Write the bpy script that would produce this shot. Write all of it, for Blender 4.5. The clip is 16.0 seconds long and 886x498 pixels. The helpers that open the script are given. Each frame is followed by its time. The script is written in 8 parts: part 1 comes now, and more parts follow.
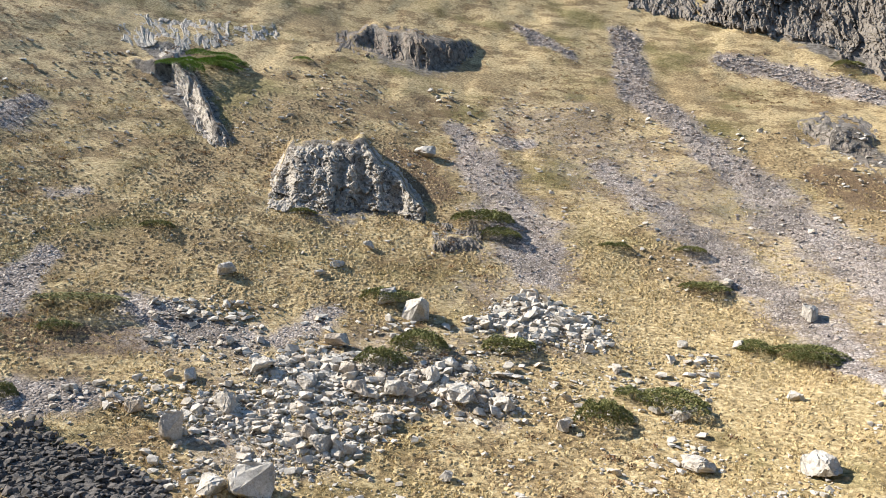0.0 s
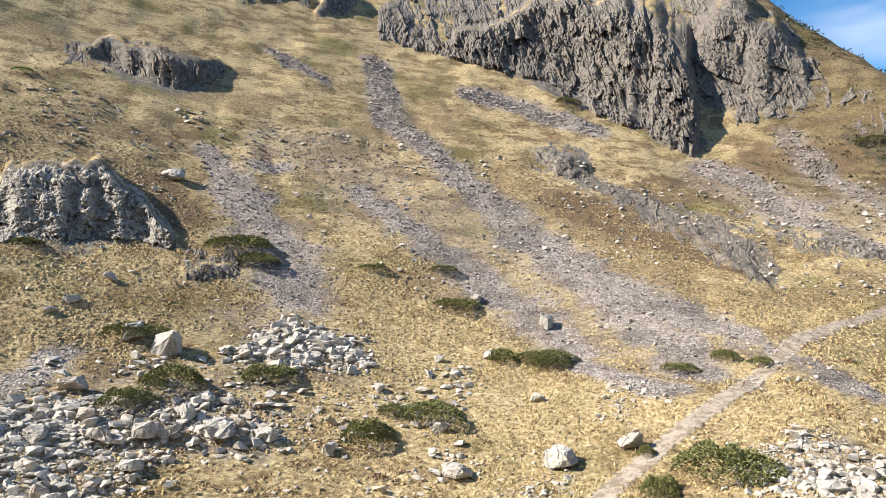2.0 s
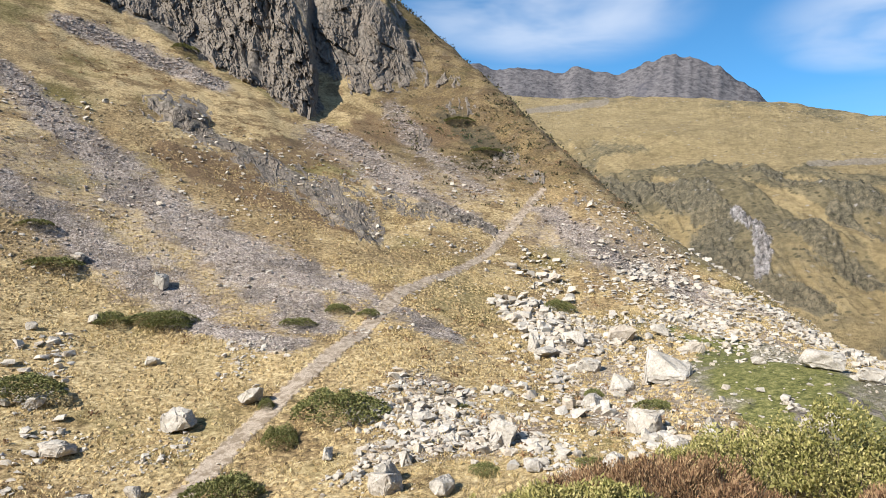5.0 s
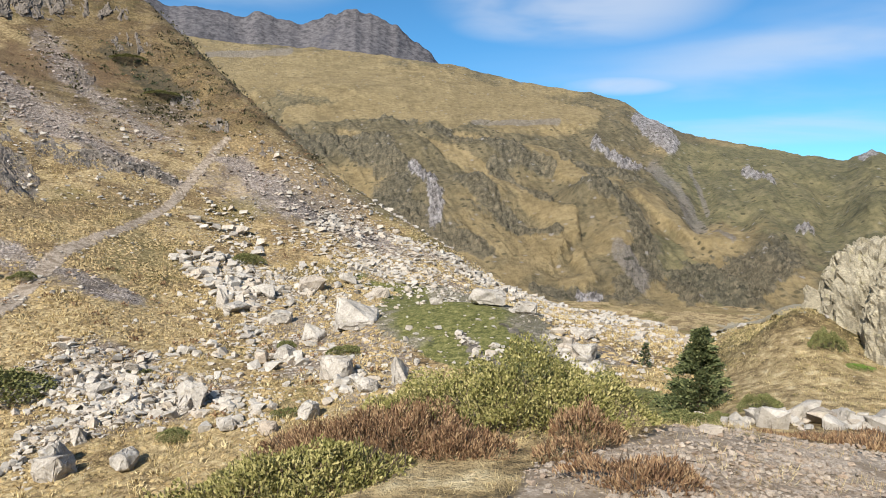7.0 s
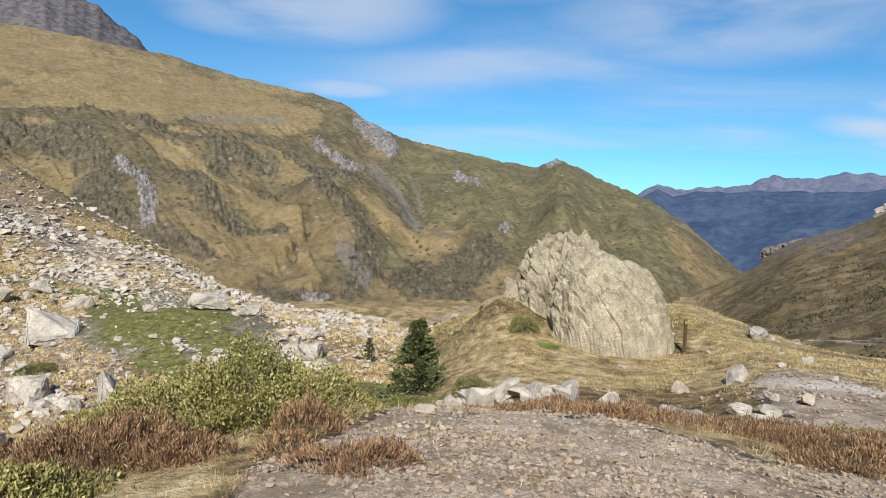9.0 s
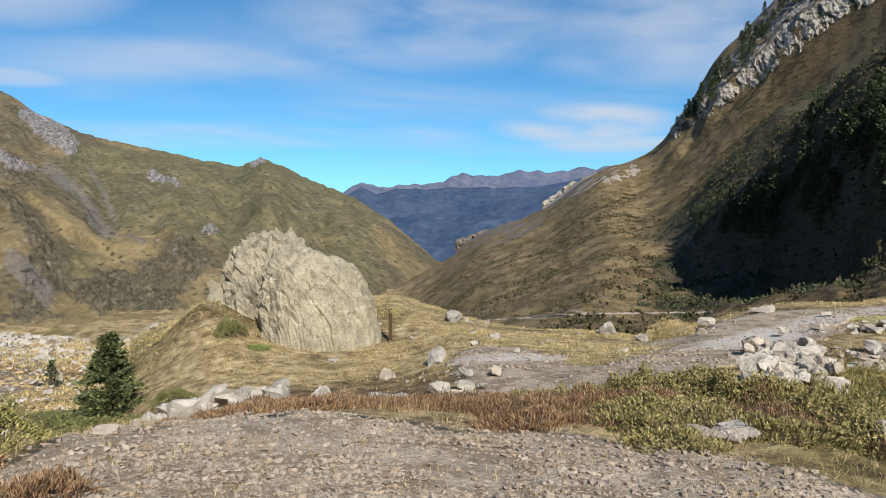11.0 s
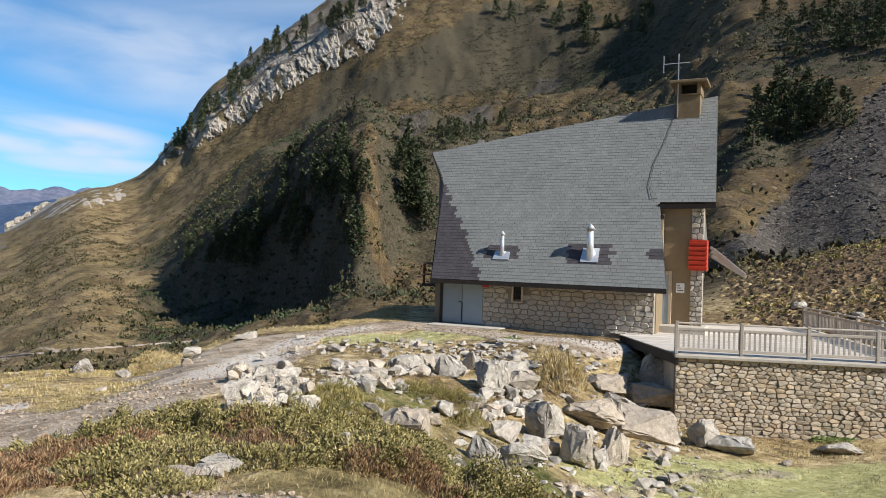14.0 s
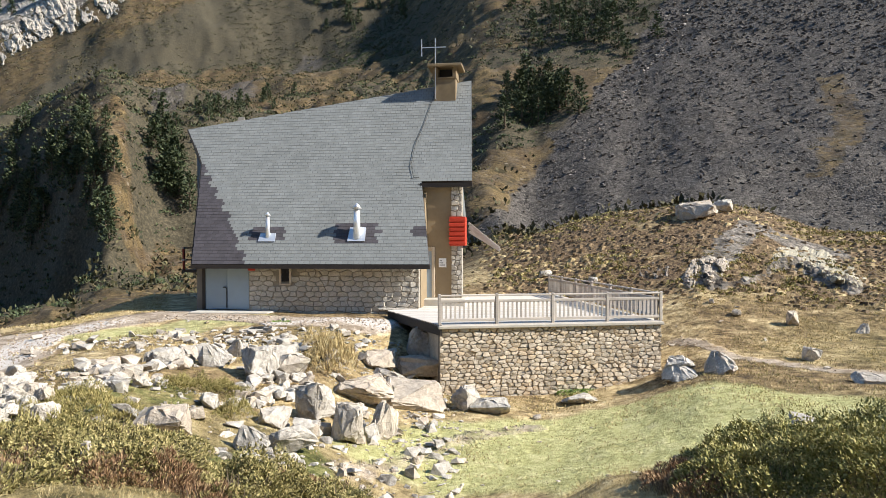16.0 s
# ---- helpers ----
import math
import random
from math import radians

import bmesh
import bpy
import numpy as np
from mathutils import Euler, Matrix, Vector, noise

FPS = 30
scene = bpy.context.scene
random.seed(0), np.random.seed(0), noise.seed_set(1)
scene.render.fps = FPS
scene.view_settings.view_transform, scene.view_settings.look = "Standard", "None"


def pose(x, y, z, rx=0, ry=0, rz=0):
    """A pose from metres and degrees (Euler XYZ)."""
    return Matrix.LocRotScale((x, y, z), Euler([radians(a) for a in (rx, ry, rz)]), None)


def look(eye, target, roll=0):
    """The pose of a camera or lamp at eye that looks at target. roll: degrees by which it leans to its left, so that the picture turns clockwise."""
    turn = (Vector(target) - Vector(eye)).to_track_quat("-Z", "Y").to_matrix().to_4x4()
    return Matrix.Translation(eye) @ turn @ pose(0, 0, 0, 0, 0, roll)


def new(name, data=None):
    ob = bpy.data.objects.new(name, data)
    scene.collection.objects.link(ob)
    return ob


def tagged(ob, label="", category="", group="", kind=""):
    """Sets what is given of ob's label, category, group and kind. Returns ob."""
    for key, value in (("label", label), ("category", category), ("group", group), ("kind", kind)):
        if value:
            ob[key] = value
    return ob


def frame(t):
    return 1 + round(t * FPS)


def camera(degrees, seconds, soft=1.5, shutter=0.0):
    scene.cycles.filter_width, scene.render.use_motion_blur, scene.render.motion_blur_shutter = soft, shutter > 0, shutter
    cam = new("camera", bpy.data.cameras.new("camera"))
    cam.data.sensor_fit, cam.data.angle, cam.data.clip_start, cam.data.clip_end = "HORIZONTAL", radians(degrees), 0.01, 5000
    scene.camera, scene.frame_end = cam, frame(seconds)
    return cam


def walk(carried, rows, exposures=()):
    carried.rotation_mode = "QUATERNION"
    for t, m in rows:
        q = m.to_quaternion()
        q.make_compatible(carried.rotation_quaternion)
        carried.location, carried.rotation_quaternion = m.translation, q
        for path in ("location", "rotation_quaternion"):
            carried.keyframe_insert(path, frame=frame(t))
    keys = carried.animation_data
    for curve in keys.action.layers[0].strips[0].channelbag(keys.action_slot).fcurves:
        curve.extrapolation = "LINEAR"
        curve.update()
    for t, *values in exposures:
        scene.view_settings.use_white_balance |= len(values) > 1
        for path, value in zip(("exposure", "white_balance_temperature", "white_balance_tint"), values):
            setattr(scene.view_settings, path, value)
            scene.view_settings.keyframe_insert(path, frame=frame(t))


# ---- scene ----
cam = camera(64.10, 16.0, 0.95)
PATH = [
    (0.0, pose(0.253, 0.101, 1.677, 88.88, -3.42, 0.00)),
    (0.5, pose(0.241, 0.110, 1.726, 91.30, -2.22, -4.06)),
    (1.0, pose(0.138, -0.068, 1.674, 91.96, -2.92, -9.00)),
    (1.5, pose(0.177, -0.117, 1.634, 91.95, -3.42, -13.54)),
    (2.0, pose(0.441, -0.061, 1.624, 91.63, -1.37, -19.15)),
    (2.5, pose(0.434, -0.125, 1.517, 89.87, -2.61, -25.98)),
    (3.0, pose(0.267, -0.144, 1.541, 88.75, -1.76, -31.42)),
    (3.2, pose(0.267, -0.144, 1.541, 88.74, -1.29, -32.82)),
    (5.3, pose(-0.432, -0.092, 1.650, 88.68, -2.85, -53.90)),
    (5.5, pose(-0.432, -0.092, 1.650, 88.23, -3.23, -57.00)),
    (6.0, pose(-0.386, -0.004, 1.611, 88.37, -3.52, -63.20)),
    (6.5, pose(-0.368, 0.064, 1.570, 87.43, -2.87, -67.96)),
    (7.0, pose(-0.105, 0.268, 1.614, 86.27, -2.00, -74.51)),
    (7.5, pose(-0.092, 0.268, 1.625, 85.96, -1.81, -81.40)),
    (8.0, pose(-0.114, 0.286, 1.613, 86.71, -2.48, -85.72)),
    (8.2, pose(-0.114, 0.286, 1.613, 86.87, -2.71, -87.19)),
    (10.3, pose(-0.279, 0.084, 1.482, 86.96, -0.42, -112.18)),
    (10.5, pose(-0.279, 0.084, 1.482, 87.06, -0.43, -113.50)),
    (11.0, pose(-0.064, 0.055, 1.505, 87.58, -0.46, -119.85)),
    (11.5, pose(0.022, -0.073, 1.538, 87.86, -0.59, -128.39)),
    (12.0, pose(0.065, -0.134, 1.522, 88.72, -0.26, -136.42)),
    (12.5, pose(0.138, -0.203, 1.513, 89.29, -0.29, -143.84)),
    (13.0, pose(0.131, -0.212, 1.513, 90.20, -1.46, -149.66)),
    (13.5, pose(0.125, -0.253, 1.498, 91.28, -2.10, -155.14)),
    (14.0, pose(0.075, -0.144, 1.510, 90.73, -1.80, -159.64)),
    (14.5, pose(0.017, -0.084, 1.553, 90.80, -1.33, -163.30)),
    (15.0, pose(-0.008, -0.115, 1.568, 89.86, 0.25, -166.63)),
    (15.5, pose(-0.023, -0.161, 1.567, 89.57, 0.64, -172.33)),
    (16.0, pose(-0.030, -0.237, 1.534, 89.34, 0.15, -178.06)),
]
walk(cam, PATH, [(0.0, 1.14), (3.0, 0.97), (5.5, 0.68), (8.0, 0.42), (10.5, 0.30), (12.0, 0.28), (13.0, 0.37), (14.5, 0.68), (16.0, 1.06)])

# ---- light: low afternoon sun and blue sky with thin cloud ----
SUN_BEARING, SUN_HEIGHT = 282.0, 36.0
EYE = 1.6


def bearing(az, el=0.0):
    """Unit vector for a compass bearing (clockwise from +y) and an elevation angle."""
    a, e = radians(az), radians(el)
    return Vector((math.sin(a) * math.cos(e), math.cos(a) * math.cos(e), math.sin(e)))


sun = new("sun", bpy.data.lights.new("sun", "SUN"))
sun.data.energy, sun.data.angle, sun.data.color = 5.0, radians(0.6), (1.0, 0.94, 0.85)
sun.matrix_world = look(bearing(SUN_BEARING, SUN_HEIGHT) * 100, (0, 0, 0))

world = bpy.data.worlds.new("sky")
scene.world = world
world.use_nodes = True


class Nodes:
    """Short-hand for building node trees."""

    def __init__(self, tree):
        self.tree = tree
        tree.nodes.clear()

    def add(self, kind, *links, inputs=None, operation=None):
        node = self.tree.nodes.new(kind)
        if operation:
            node.operation = operation
        for name, v in (inputs or {}).items():
            self.put(node, name, v)
        for i, source in enumerate(links):
            if source is not None:
                self.put(node, i, source)
        return node

    def put(self, node, name, v):
        socket = node.inputs[name]
        if isinstance(v, bpy.types.NodeSocket):
            self.tree.links.new(v, socket)
        elif isinstance(v, bpy.types.Node):
            self.tree.links.new(v.outputs[0], socket)
        elif socket.type == "RGBA" and len(v) == 3:
            socket.default_value = (*v, 1)
        else:
            socket.default_value = v

    def math(self, op, a, b=0.0, clamp=False):
        n = self.add("ShaderNodeMath", a, b, operation=op)
        n.use_clamp = clamp
        return n.outputs[0]

    def mix(self, fac, a, b, blend="MIX"):
        n = self.add("ShaderNodeMix")
        n.data_type, n.blend_type = "RGBA", blend
        self.put(n, 0, fac), self.put(n, 6, a), self.put(n, 7, b)
        return n.outputs[2]

    def noise(self, scale, detail=4.0, rough=0.55, vec=None, out=0, distort=0.0):
        n = self.add("ShaderNodeTexNoise")
        self.put(n, "Scale", scale), self.put(n, "Detail", detail), self.put(n, "Roughness", rough), self.put(n, "Distortion", distort)
        if vec is not None:
            self.put(n, "Vector", vec)
        return n.outputs[out]

    def voronoi(self, scale, vec=None, feature="F1", out=0, rand=1.0):
        n = self.add("ShaderNodeTexVoronoi")
        n.feature = feature
        self.put(n, "Scale", scale), self.put(n, "Randomness", rand)
        if vec is not None:
            self.put(n, "Vector", vec)
        return n.outputs[out]

    def steps(self, value, lo, hi, a=0.0, b=1.0):
        n = self.add("ShaderNodeMapRange")
        n.interpolation_type = "SMOOTHSTEP"
        for k, x in zip(range(5), (value, lo, hi, a, b)):
            self.put(n, k, x)
        return n.outputs[0]

    def ramp(self, fac, *stops):
        n = self.add("ShaderNodeValToRGB", fac)
        e = n.color_ramp.elements
        while len(e) < len(stops):
            e.new(0.5)
        for el, (p, c) in zip(e, stops):
            el.position, el.color = p, (*c, 1)
        return n.outputs[0]

    def attr(self, name):
        n = self.add("ShaderNodeAttribute")
        n.attribute_name = name
        return n.outputs["Fac"]

    def scaled(self, vec, s):
        return self.add("ShaderNodeVectorMath", vec, s, operation="MULTIPLY").outputs[0]

    def bump(self, height, strength=0.5, distance=0.05, normal=None):
        n = self.add("ShaderNodeBump", inputs={"Strength": strength, "Distance": distance, "Height": height})
        if normal is not None:
            self.put(n, "Normal", normal)
        return n.outputs[0]


def sky_nodes():
    n = Nodes(world.node_tree)
    sky = n.add("ShaderNodeTexSky")
    sky.sky_type, sky.sun_disc = "NISHITA", False
    sky.sun_elevation, sky.sun_rotation = radians(SUN_HEIGHT), radians(SUN_BEARING)
    sky.altitude, sky.air_density, sky.dust_density, sky.ozone_density = 1900, 1.0, 0.5, 2.0
    d = n.add("ShaderNodeTexCoord").outputs["Generated"]
    sep = n.add("ShaderNodeSeparateXYZ", d)
    up = n.math("MAXIMUM", sep.outputs[2], 0.03)
    flat = n.add("ShaderNodeCombineXYZ", n.math("DIVIDE", sep.outputs[0], up), n.math("DIVIDE", sep.outputs[1], up), 0.0).outputs[0]
    veil = n.noise(0.30, 5, 0.5, flat, distort=0.5)
    big = n.noise(0.16, 2, 0.5, flat)
    cirrus = n.math("MULTIPLY", n.steps(veil, 0.42, 0.78), n.steps(big, 0.40, 0.62))
    fade = n.steps(sep.outputs[2], 0.02, 0.16)
    cirrus = n.math("MULTIPLY", n.math("MULTIPLY", cirrus, fade), 0.62)
    clouds = cirrus
    streaks = n.noise(2.6, 4, 0.5, n.scaled(d, (2.2, 2.2, 8.0)), distort=0.3)
    for az, el, wide, high, dense in CLOUDS:
        c = bearing(az, el)
        side = bearing(az + 90)
        across = n.add("ShaderNodeVectorMath", d, side, operation="DOT_PRODUCT").outputs["Value"]
        ahead = n.add("ShaderNodeVectorMath", d, bearing(az), operation="DOT_PRODUCT").outputs["Value"]
        rise = n.math("SUBTRACT", sep.outputs[2], c.z)
        q = n.math("ADD", n.math("POWER", n.math("DIVIDE", across, math.sin(radians(wide))), 2.0),
                   n.math("POWER", n.math("DIVIDE", rise, math.sin(radians(high))), 2.0))
        body = n.math("MULTIPLY", n.steps(q, 1.0, 0.0), n.steps(ahead, 0.0, 0.3))
        body = n.math("MULTIPLY", body, n.steps(streaks, 0.15, 0.66))
        clouds = n.math("MAXIMUM", clouds, n.math("MULTIPLY", body, dense))
    tint = n.mix(0.85, sky.outputs[0], n.mix(1.0, sky.outputs[0], (0.42, 1.04, 1.33), "MULTIPLY"))
    colour = n.mix(clouds, tint, (6.6, 7.2, 8.3))
    bg = n.add("ShaderNodeBackground", inputs={"Color": colour, "Strength": 0.078})
    n.add("ShaderNodeOutputWorld", bg)


# bearing, elevation, half width, half height in degrees, density
CLOUDS = [
    (131.0, 7.6, 8.5, 2.0, 1.0), (133.0, 6.0, 7.0, 1.0, 0.8), (85.0, 16.0, 13.0, 4.2, 0.62), (80.0, 14.0, 6.0, 1.6, 0.45), (118.0, 15.0, 16.0, 4.0, 0.5),
    (140.0, 14.0, 16.0, 5.0, 0.6), (152.0, 12.0, 12.0, 4.0, 0.5), (88.0, 9.5, 5.5, 0.9, 0.6), (57.0, 18.0, 13.0, 4.5, 0.7), (100.0, 19.0, 20.0, 3.0, 0.4),
]
sky_nodes()


# ---- noise and the lie of the land ----
def lattice(ix, iy, seed):
    h = (ix.astype(np.int64) * 374761393 + iy.astype(np.int64) * 668265263 + seed * 974634777) & 0xFFFFFFFF
    h = ((h ^ (h >> 13)) * 1274126177) & 0xFFFFFFFF
    h = ((h ^ (h >> 16)) * 2246822519) & 0xFFFFFFFF
    return ((h ^ (h >> 15)) & 0xFFFFFF) / 0xFFFFFF


def value_noise(x, y, seed=0):
    ix, iy = np.floor(x), np.floor(y)
    u, w = x - ix, y - iy
    u, w = u * u * (3 - 2 * u), w * w * (3 - 2 * w)
    a, b = lattice(ix, iy, seed), lattice(ix + 1, iy, seed)
    c, e = lattice(ix, iy + 1, seed), lattice(ix + 1, iy + 1, seed)
    return (a + (b - a) * u) * (1 - w) + (c + (e - c) * u) * w


def fbm(x, y, octaves=4, seed=0, gain=0.5):
    total, amp, norm = 0.0, 1.0, 0.0
    for k in range(octaves):
        total = total + amp * (value_noise(x * 2 ** k, y * 2 ** k, seed + k) * 2 - 1)
        norm += amp
        amp *= gain
    return total / norm


def smooth(a, b, x):
    t = np.clip((x - a) / (b - a), 0, 1)
    return t * t * (3 - 2 * t)


def hermite(xs, ys, x):
    """Shape-keeping cubic through (xs, ys[:, k]); xs rising, x any array. ys may have extra columns."""
    xs, ys = np.asarray(xs, float), np.asarray(ys, float)
    h = np.diff(xs)[:, None]
    s = np.diff(ys, axis=0) / h
    m = np.zeros_like(ys)
    same = s[:-1] * s[1:] > 0
    w1, w2 = 2 * h[1:] + h[:-1], h[1:] + 2 * h[:-1]
    with np.errstate(divide="ignore", invalid="ignore"):
        m[1:-1] = np.where(same, (w1 + w2) / (w1 / s[:-1] + w2 / s[1:]), 0)
    m[0], m[-1] = s[0], s[-1]
    i = np.clip(np.searchsorted(xs, x) - 1, 0, len(xs) - 2)
    t = ((x - xs[i]) / h[i, 0])[:, None]
    hh = h[i]
    return ((1 + 2 * t) * (1 - t) ** 2 * ys[i] + t * (1 - t) ** 2 * hh * m[i] + t * t * (3 - 2 * t) * ys[i + 1] + t * t * (t - 1) * hh * m[i + 1])


# Sections through the land from the lookout: bearing, then (distance, elevation angle) outwards.
SECTIONS = {}


def section(az, *nodes):
    SECTIONS[az] = nodes


VALLEY = ((400, -8.9), (480, -7.5), (560, -6.4), (640, -5.7), (740, -5.0), (880, -4.2))
HIGH = ((420, 24), (520, 23), (600, 22), (680, 21), (760, 20), (880, 18))
section(-38, (2.5, -33), (4, -30), (20, -29), (46, -20), (66, -10.5), (96, 1), (165, 14), (330, 25), *HIGH)
section(-15, (2.5, -33), (4, -30), (20, -29), (46, -20.5), (66, -10.5), (98, 1.5), (165, 14), (330, 25), *HIGH)
section(5, (2.5, -33), (4, -30), (20, -29), (47, -21), (68, -10), (102, 1.5), (170, 13.5), (330, 24.5), *HIGH)
section(20, (2.5, -33), (4, -30), (20, -29), (46, -21), (71, -9.5), (108, 2), (175, 12.5), (320, 23), *HIGH)
section(33, (2.5, -33), (4, -29), (20, -28), (44, -20.5), (73, -8.5), (112, 2), (182, 11), (300, 23.5), *HIGH)
section(40, (2.5, -33), (4, -28), (20, -28), (42, -20), (75, -7.5), (116, 2), (188, 10), (290, 22.0), (420, 16), (520, 10), (600, 7), (680, 5), (760, 4), (880, 3))
section(46.5, (2.5, -33), (4.5, -27), (19, -27), (40, -20), (75, -7.3), (120, 1.5), (190, 9.5), (268, 16.7), (400, 6), (480, 2), (560, -1), (640, -3), (740, -4), (880, -4.2))
section(53, (2.5, -33), (5, -25), (18, -26), (38, -20), (72, -9), (118, 0), (170, 7), (225, 12.1), (340, 2), (440, -3), (560, -5), (640, -5.5), (740, -5), (880, -4.2))
section(57.4, (2.5, -33), (5.5, -23), (17, -25), (36, -20), (68, -10), (112, -2), (145, 3.5), (185, 8.5), *VALLEY)
section(61.3, (2.5, -33), (6, -20.5), (16, -24), (34, -20), (64, -11), (100, -4.5), (130, 1), (160, 5.1), *VALLEY)
section(69, (2.5, -33), (6.5, -18.5), (15, -22.5), (32, -19), (55, -12), (85, -7), (115, -3.3), (140, -0.6), *VALLEY)
section(75, (2.5, -33), (6.5, -17.5), (14, -21), (30, -18), (50, -12.5), (75, -8.5), (100, -5.7), (125, -4.0), *VALLEY)
section(80, (2.5, -33), (6.5, -17), (14, -20), (28, -18), (46, -12.7), (65, -9.6), (90, -7.8), (115, -6.9), *VALLEY)
section(86, (2.5, -33), (6, -17.5), (13, -19.5), (26, -17.5), (44, -13), (60, -10.7), (85, -9.2), (110, -8.5), *VALLEY)
section(92, (2.5, -32.7), (5.5, -17.6), (12, -19), (28, -15.5), (42, -13.4), (60, -11.2), (85, -9.7), (105, -9.1), *VALLEY)
section(97, (2.5, -32.7), (5.8, -17.2), (12, -17.2), (22, -13.5), (28, -11.5), (34, -9.8), (38, -9.2), (42, -8.9), (60, -13), (200, -14), (400, -8.7), (500, -7), (620, -5.7), (880, -4.2))
section(104, (2.5, -32.7), (6, -16.9), (12, -16.8), (18, -14), (24, -10.7), (29, -8.4), (32, -7.6), (36, -7.3), (60, -13), (200, -14), (400, -8.7), (500, -7), (620, -5.7), (880, -4.2))
section(115.6, (2.5, -32.7), (6.5, -16.8), (12, -16.2), (17, -14), (26, -10.1), (31, -7.6), (34, -6.8), (38, -6.4), (60, -13), (200, -12.5), (380, -8.4), (480, -6.9), (600, -5.6), (880, -4.6))
section(119, (2.5, -32.7), (6.7, -16.6), (12, -16), (17, -13), (25, -9.8), (30, -8.2), (33, -7.6), (36, -7.4), (60, -13), (160, -10.5), (300, -7.4), (430, -5.7), (600, -4.2), (880, -5.0))
section(123.5, (2.5, -32.7), (7, -16.4), (12, -15.8), (17, -12), (24, -9.6), (29, -8.8), (31, -8.6), (33, -8.6), (60, -12), (110, -9.4), (230, -6), (400, -3), (580, -1.2), (880, -3.5))
section(128, (2.5, -32.7), (7, -16.2), (12, -15.6), (17, -11.8), (24, -9.7), (28, -9.2), (30, -9.0), (32, -9.0), (60, -11.8), (100, -9), (200, -5), (360, -1.7), (560, 0.8), (880, -2))
section(132, (2.5, -32.7), (7, -16), (12, -14.8), (17, -11.6), (24, -9.8), (28, -9.3), (30, -9.1), (32, -9.1), (60, -11.3), (95, -8.4), (190, -3.5), (340, 0.6), (540, 3.5), (880, 1))
section(136, (2.5, -32.7), (7.5, -15.5), (12, -13.8), (17, -11.3), (24, -9.8), (28, -9.4), (30, -9.3), (32, -9.2), (60, -10.6), (130, -6.4), (240, -1.6), (380, 1.8), (520, 5.1), (880, 3))
section(138.5, (2.5, -32.7), (7.5, -15), (12, -13.5), (17, -11), (24, -9.4), (28, -8.9), (30, -8.8), (32, -8.7), (60, -10), (165, -5.2), (215, -1), (370, 3.2), (510, 8.2), (880, 6))
section(141, (2.5, -32.7), (8, -14.5), (12, -13.3), (17, -10.7), (24, -8.8), (28, -8.0), (30, -7.7), (32, -7.6), (58, -9), (158, -4.8), (190, 1), (365, 5.2), (500, 12), (880, 10))
section(146, (2.5, -32.7), (8, -14.2), (12, -13), (18, -10), (24, -8.3), (29, -6.8), (31, -6.4), (33, -6.2), (55, -8), (136, -4.2), (166, 5.3), (345, 8.6), (460, 15.6), (880, 14))
section(150.5, (2.5, -32.7), (8, -14.6), (12, -13), (18, -9.6), (24, -7.6), (29, -6.3), (31, -6), (33, -5.8), (50, -7), (105, -3.9), (132, 8.3), (335, 10.6), (430, 18), (880, 17))
section(153, (2.5, -32.7), (8, -15), (12, -13.2), (18, -9.5), (24, -7.5), (29, -6.1), (32, -5.5), (36, -5), (50, -6.5), (96, -2.8), (118, 9), (328, 11.6), (420, 19.5), (880, 18))
section(156, (2.5, -32.7), (8, -15.8), (12, -13.9), (16, -11.3), (24, -7.4), (29, -6), (33, -5.1), (40, -4.2), (52, -6), (104, -2.6), (132, 8.5), (320, 12), (420, 20.5), (880, 19))
section(161, (2.5, -32.7), (8, -18.2), (12.5, -16.1), (16, -13), (23.5, -7.7), (29, -5.8), (33, -5.1), (42, -4.1), (52, -5.5), (100, -2), (138, 8.8), (310, 12.2), (420, 21), (880, 19.5))
section(168, (2.5, -32.7), (8, -20), (13, -17.5), (16, -15), (22.5, -8.3), (28, -6), (33, -5.1), (42, -4.1), (52, -5), (98, -1.5), (140, 8.8), (295, 13), (420, 21.5), (880, 20))
section(174, (2.5, -33), (7, -23), (13, -20), (17, -15.6), (22, -11.6), (27, -6.5), (33, -5.2), (42, -4), (52, -4.5), (94, -1), (138, 9), (275, 14.5), (420, 22), (880, 20))
section(178, (2.5, -33), (7, -24), (13, -20.5), (18, -15.3), (23, -12.2), (27.5, -8.5), (34, -6), (42, -4.2), (52, -3), (84, -0.6), (130, 8.6), (230, 16), (420, 23), (880, 21))
section(186, (2.5, -33), (7.5, -21), (13, -19.5), (18, -15.4), (24, -12), (29, -9.5), (36, -6.5), (45, -2.5), (56, 0.3), (64, 0.6), (85, -0.5), (120, 7), (300, 23), (880, 24))
section(192, (2.5, -33), (8, -18), (13, -18), (18, -14.5), (24, -11.4), (29, -9.3), (36, -5.5), (46, -1), (56, 1.6), (64, 1.8), (85, 1), (115, 7), (300, 23), (880, 24))
section(199, (2.5, -33), (8, -17), (13, -17.5), (18, -12.5), (24, -9.4), (29, -7.3), (36, -4), (46, -0.3), (56, 2.1), (62, 2.3), (82, 1.5), (115, 8), (300, 24), (880, 25))
section(207, (2.5, -33), (8, -15.5), (12, -14.5), (18, -11.4), (24, -9.2), (29, -7.5), (36, -4.5), (45, -2), (55, -0.2), (62, 0), (82, 0.3), (115, 8), (300, 24), (880, 25))
section(240, (2.5, -33), (8, -13), (12, -10), (18, -7), (24, -5), (29, -4), (36, -3), (46, -2), (56, -1), (65, 0), (90, 3), (130, 8), (300, 18), (880, 16))
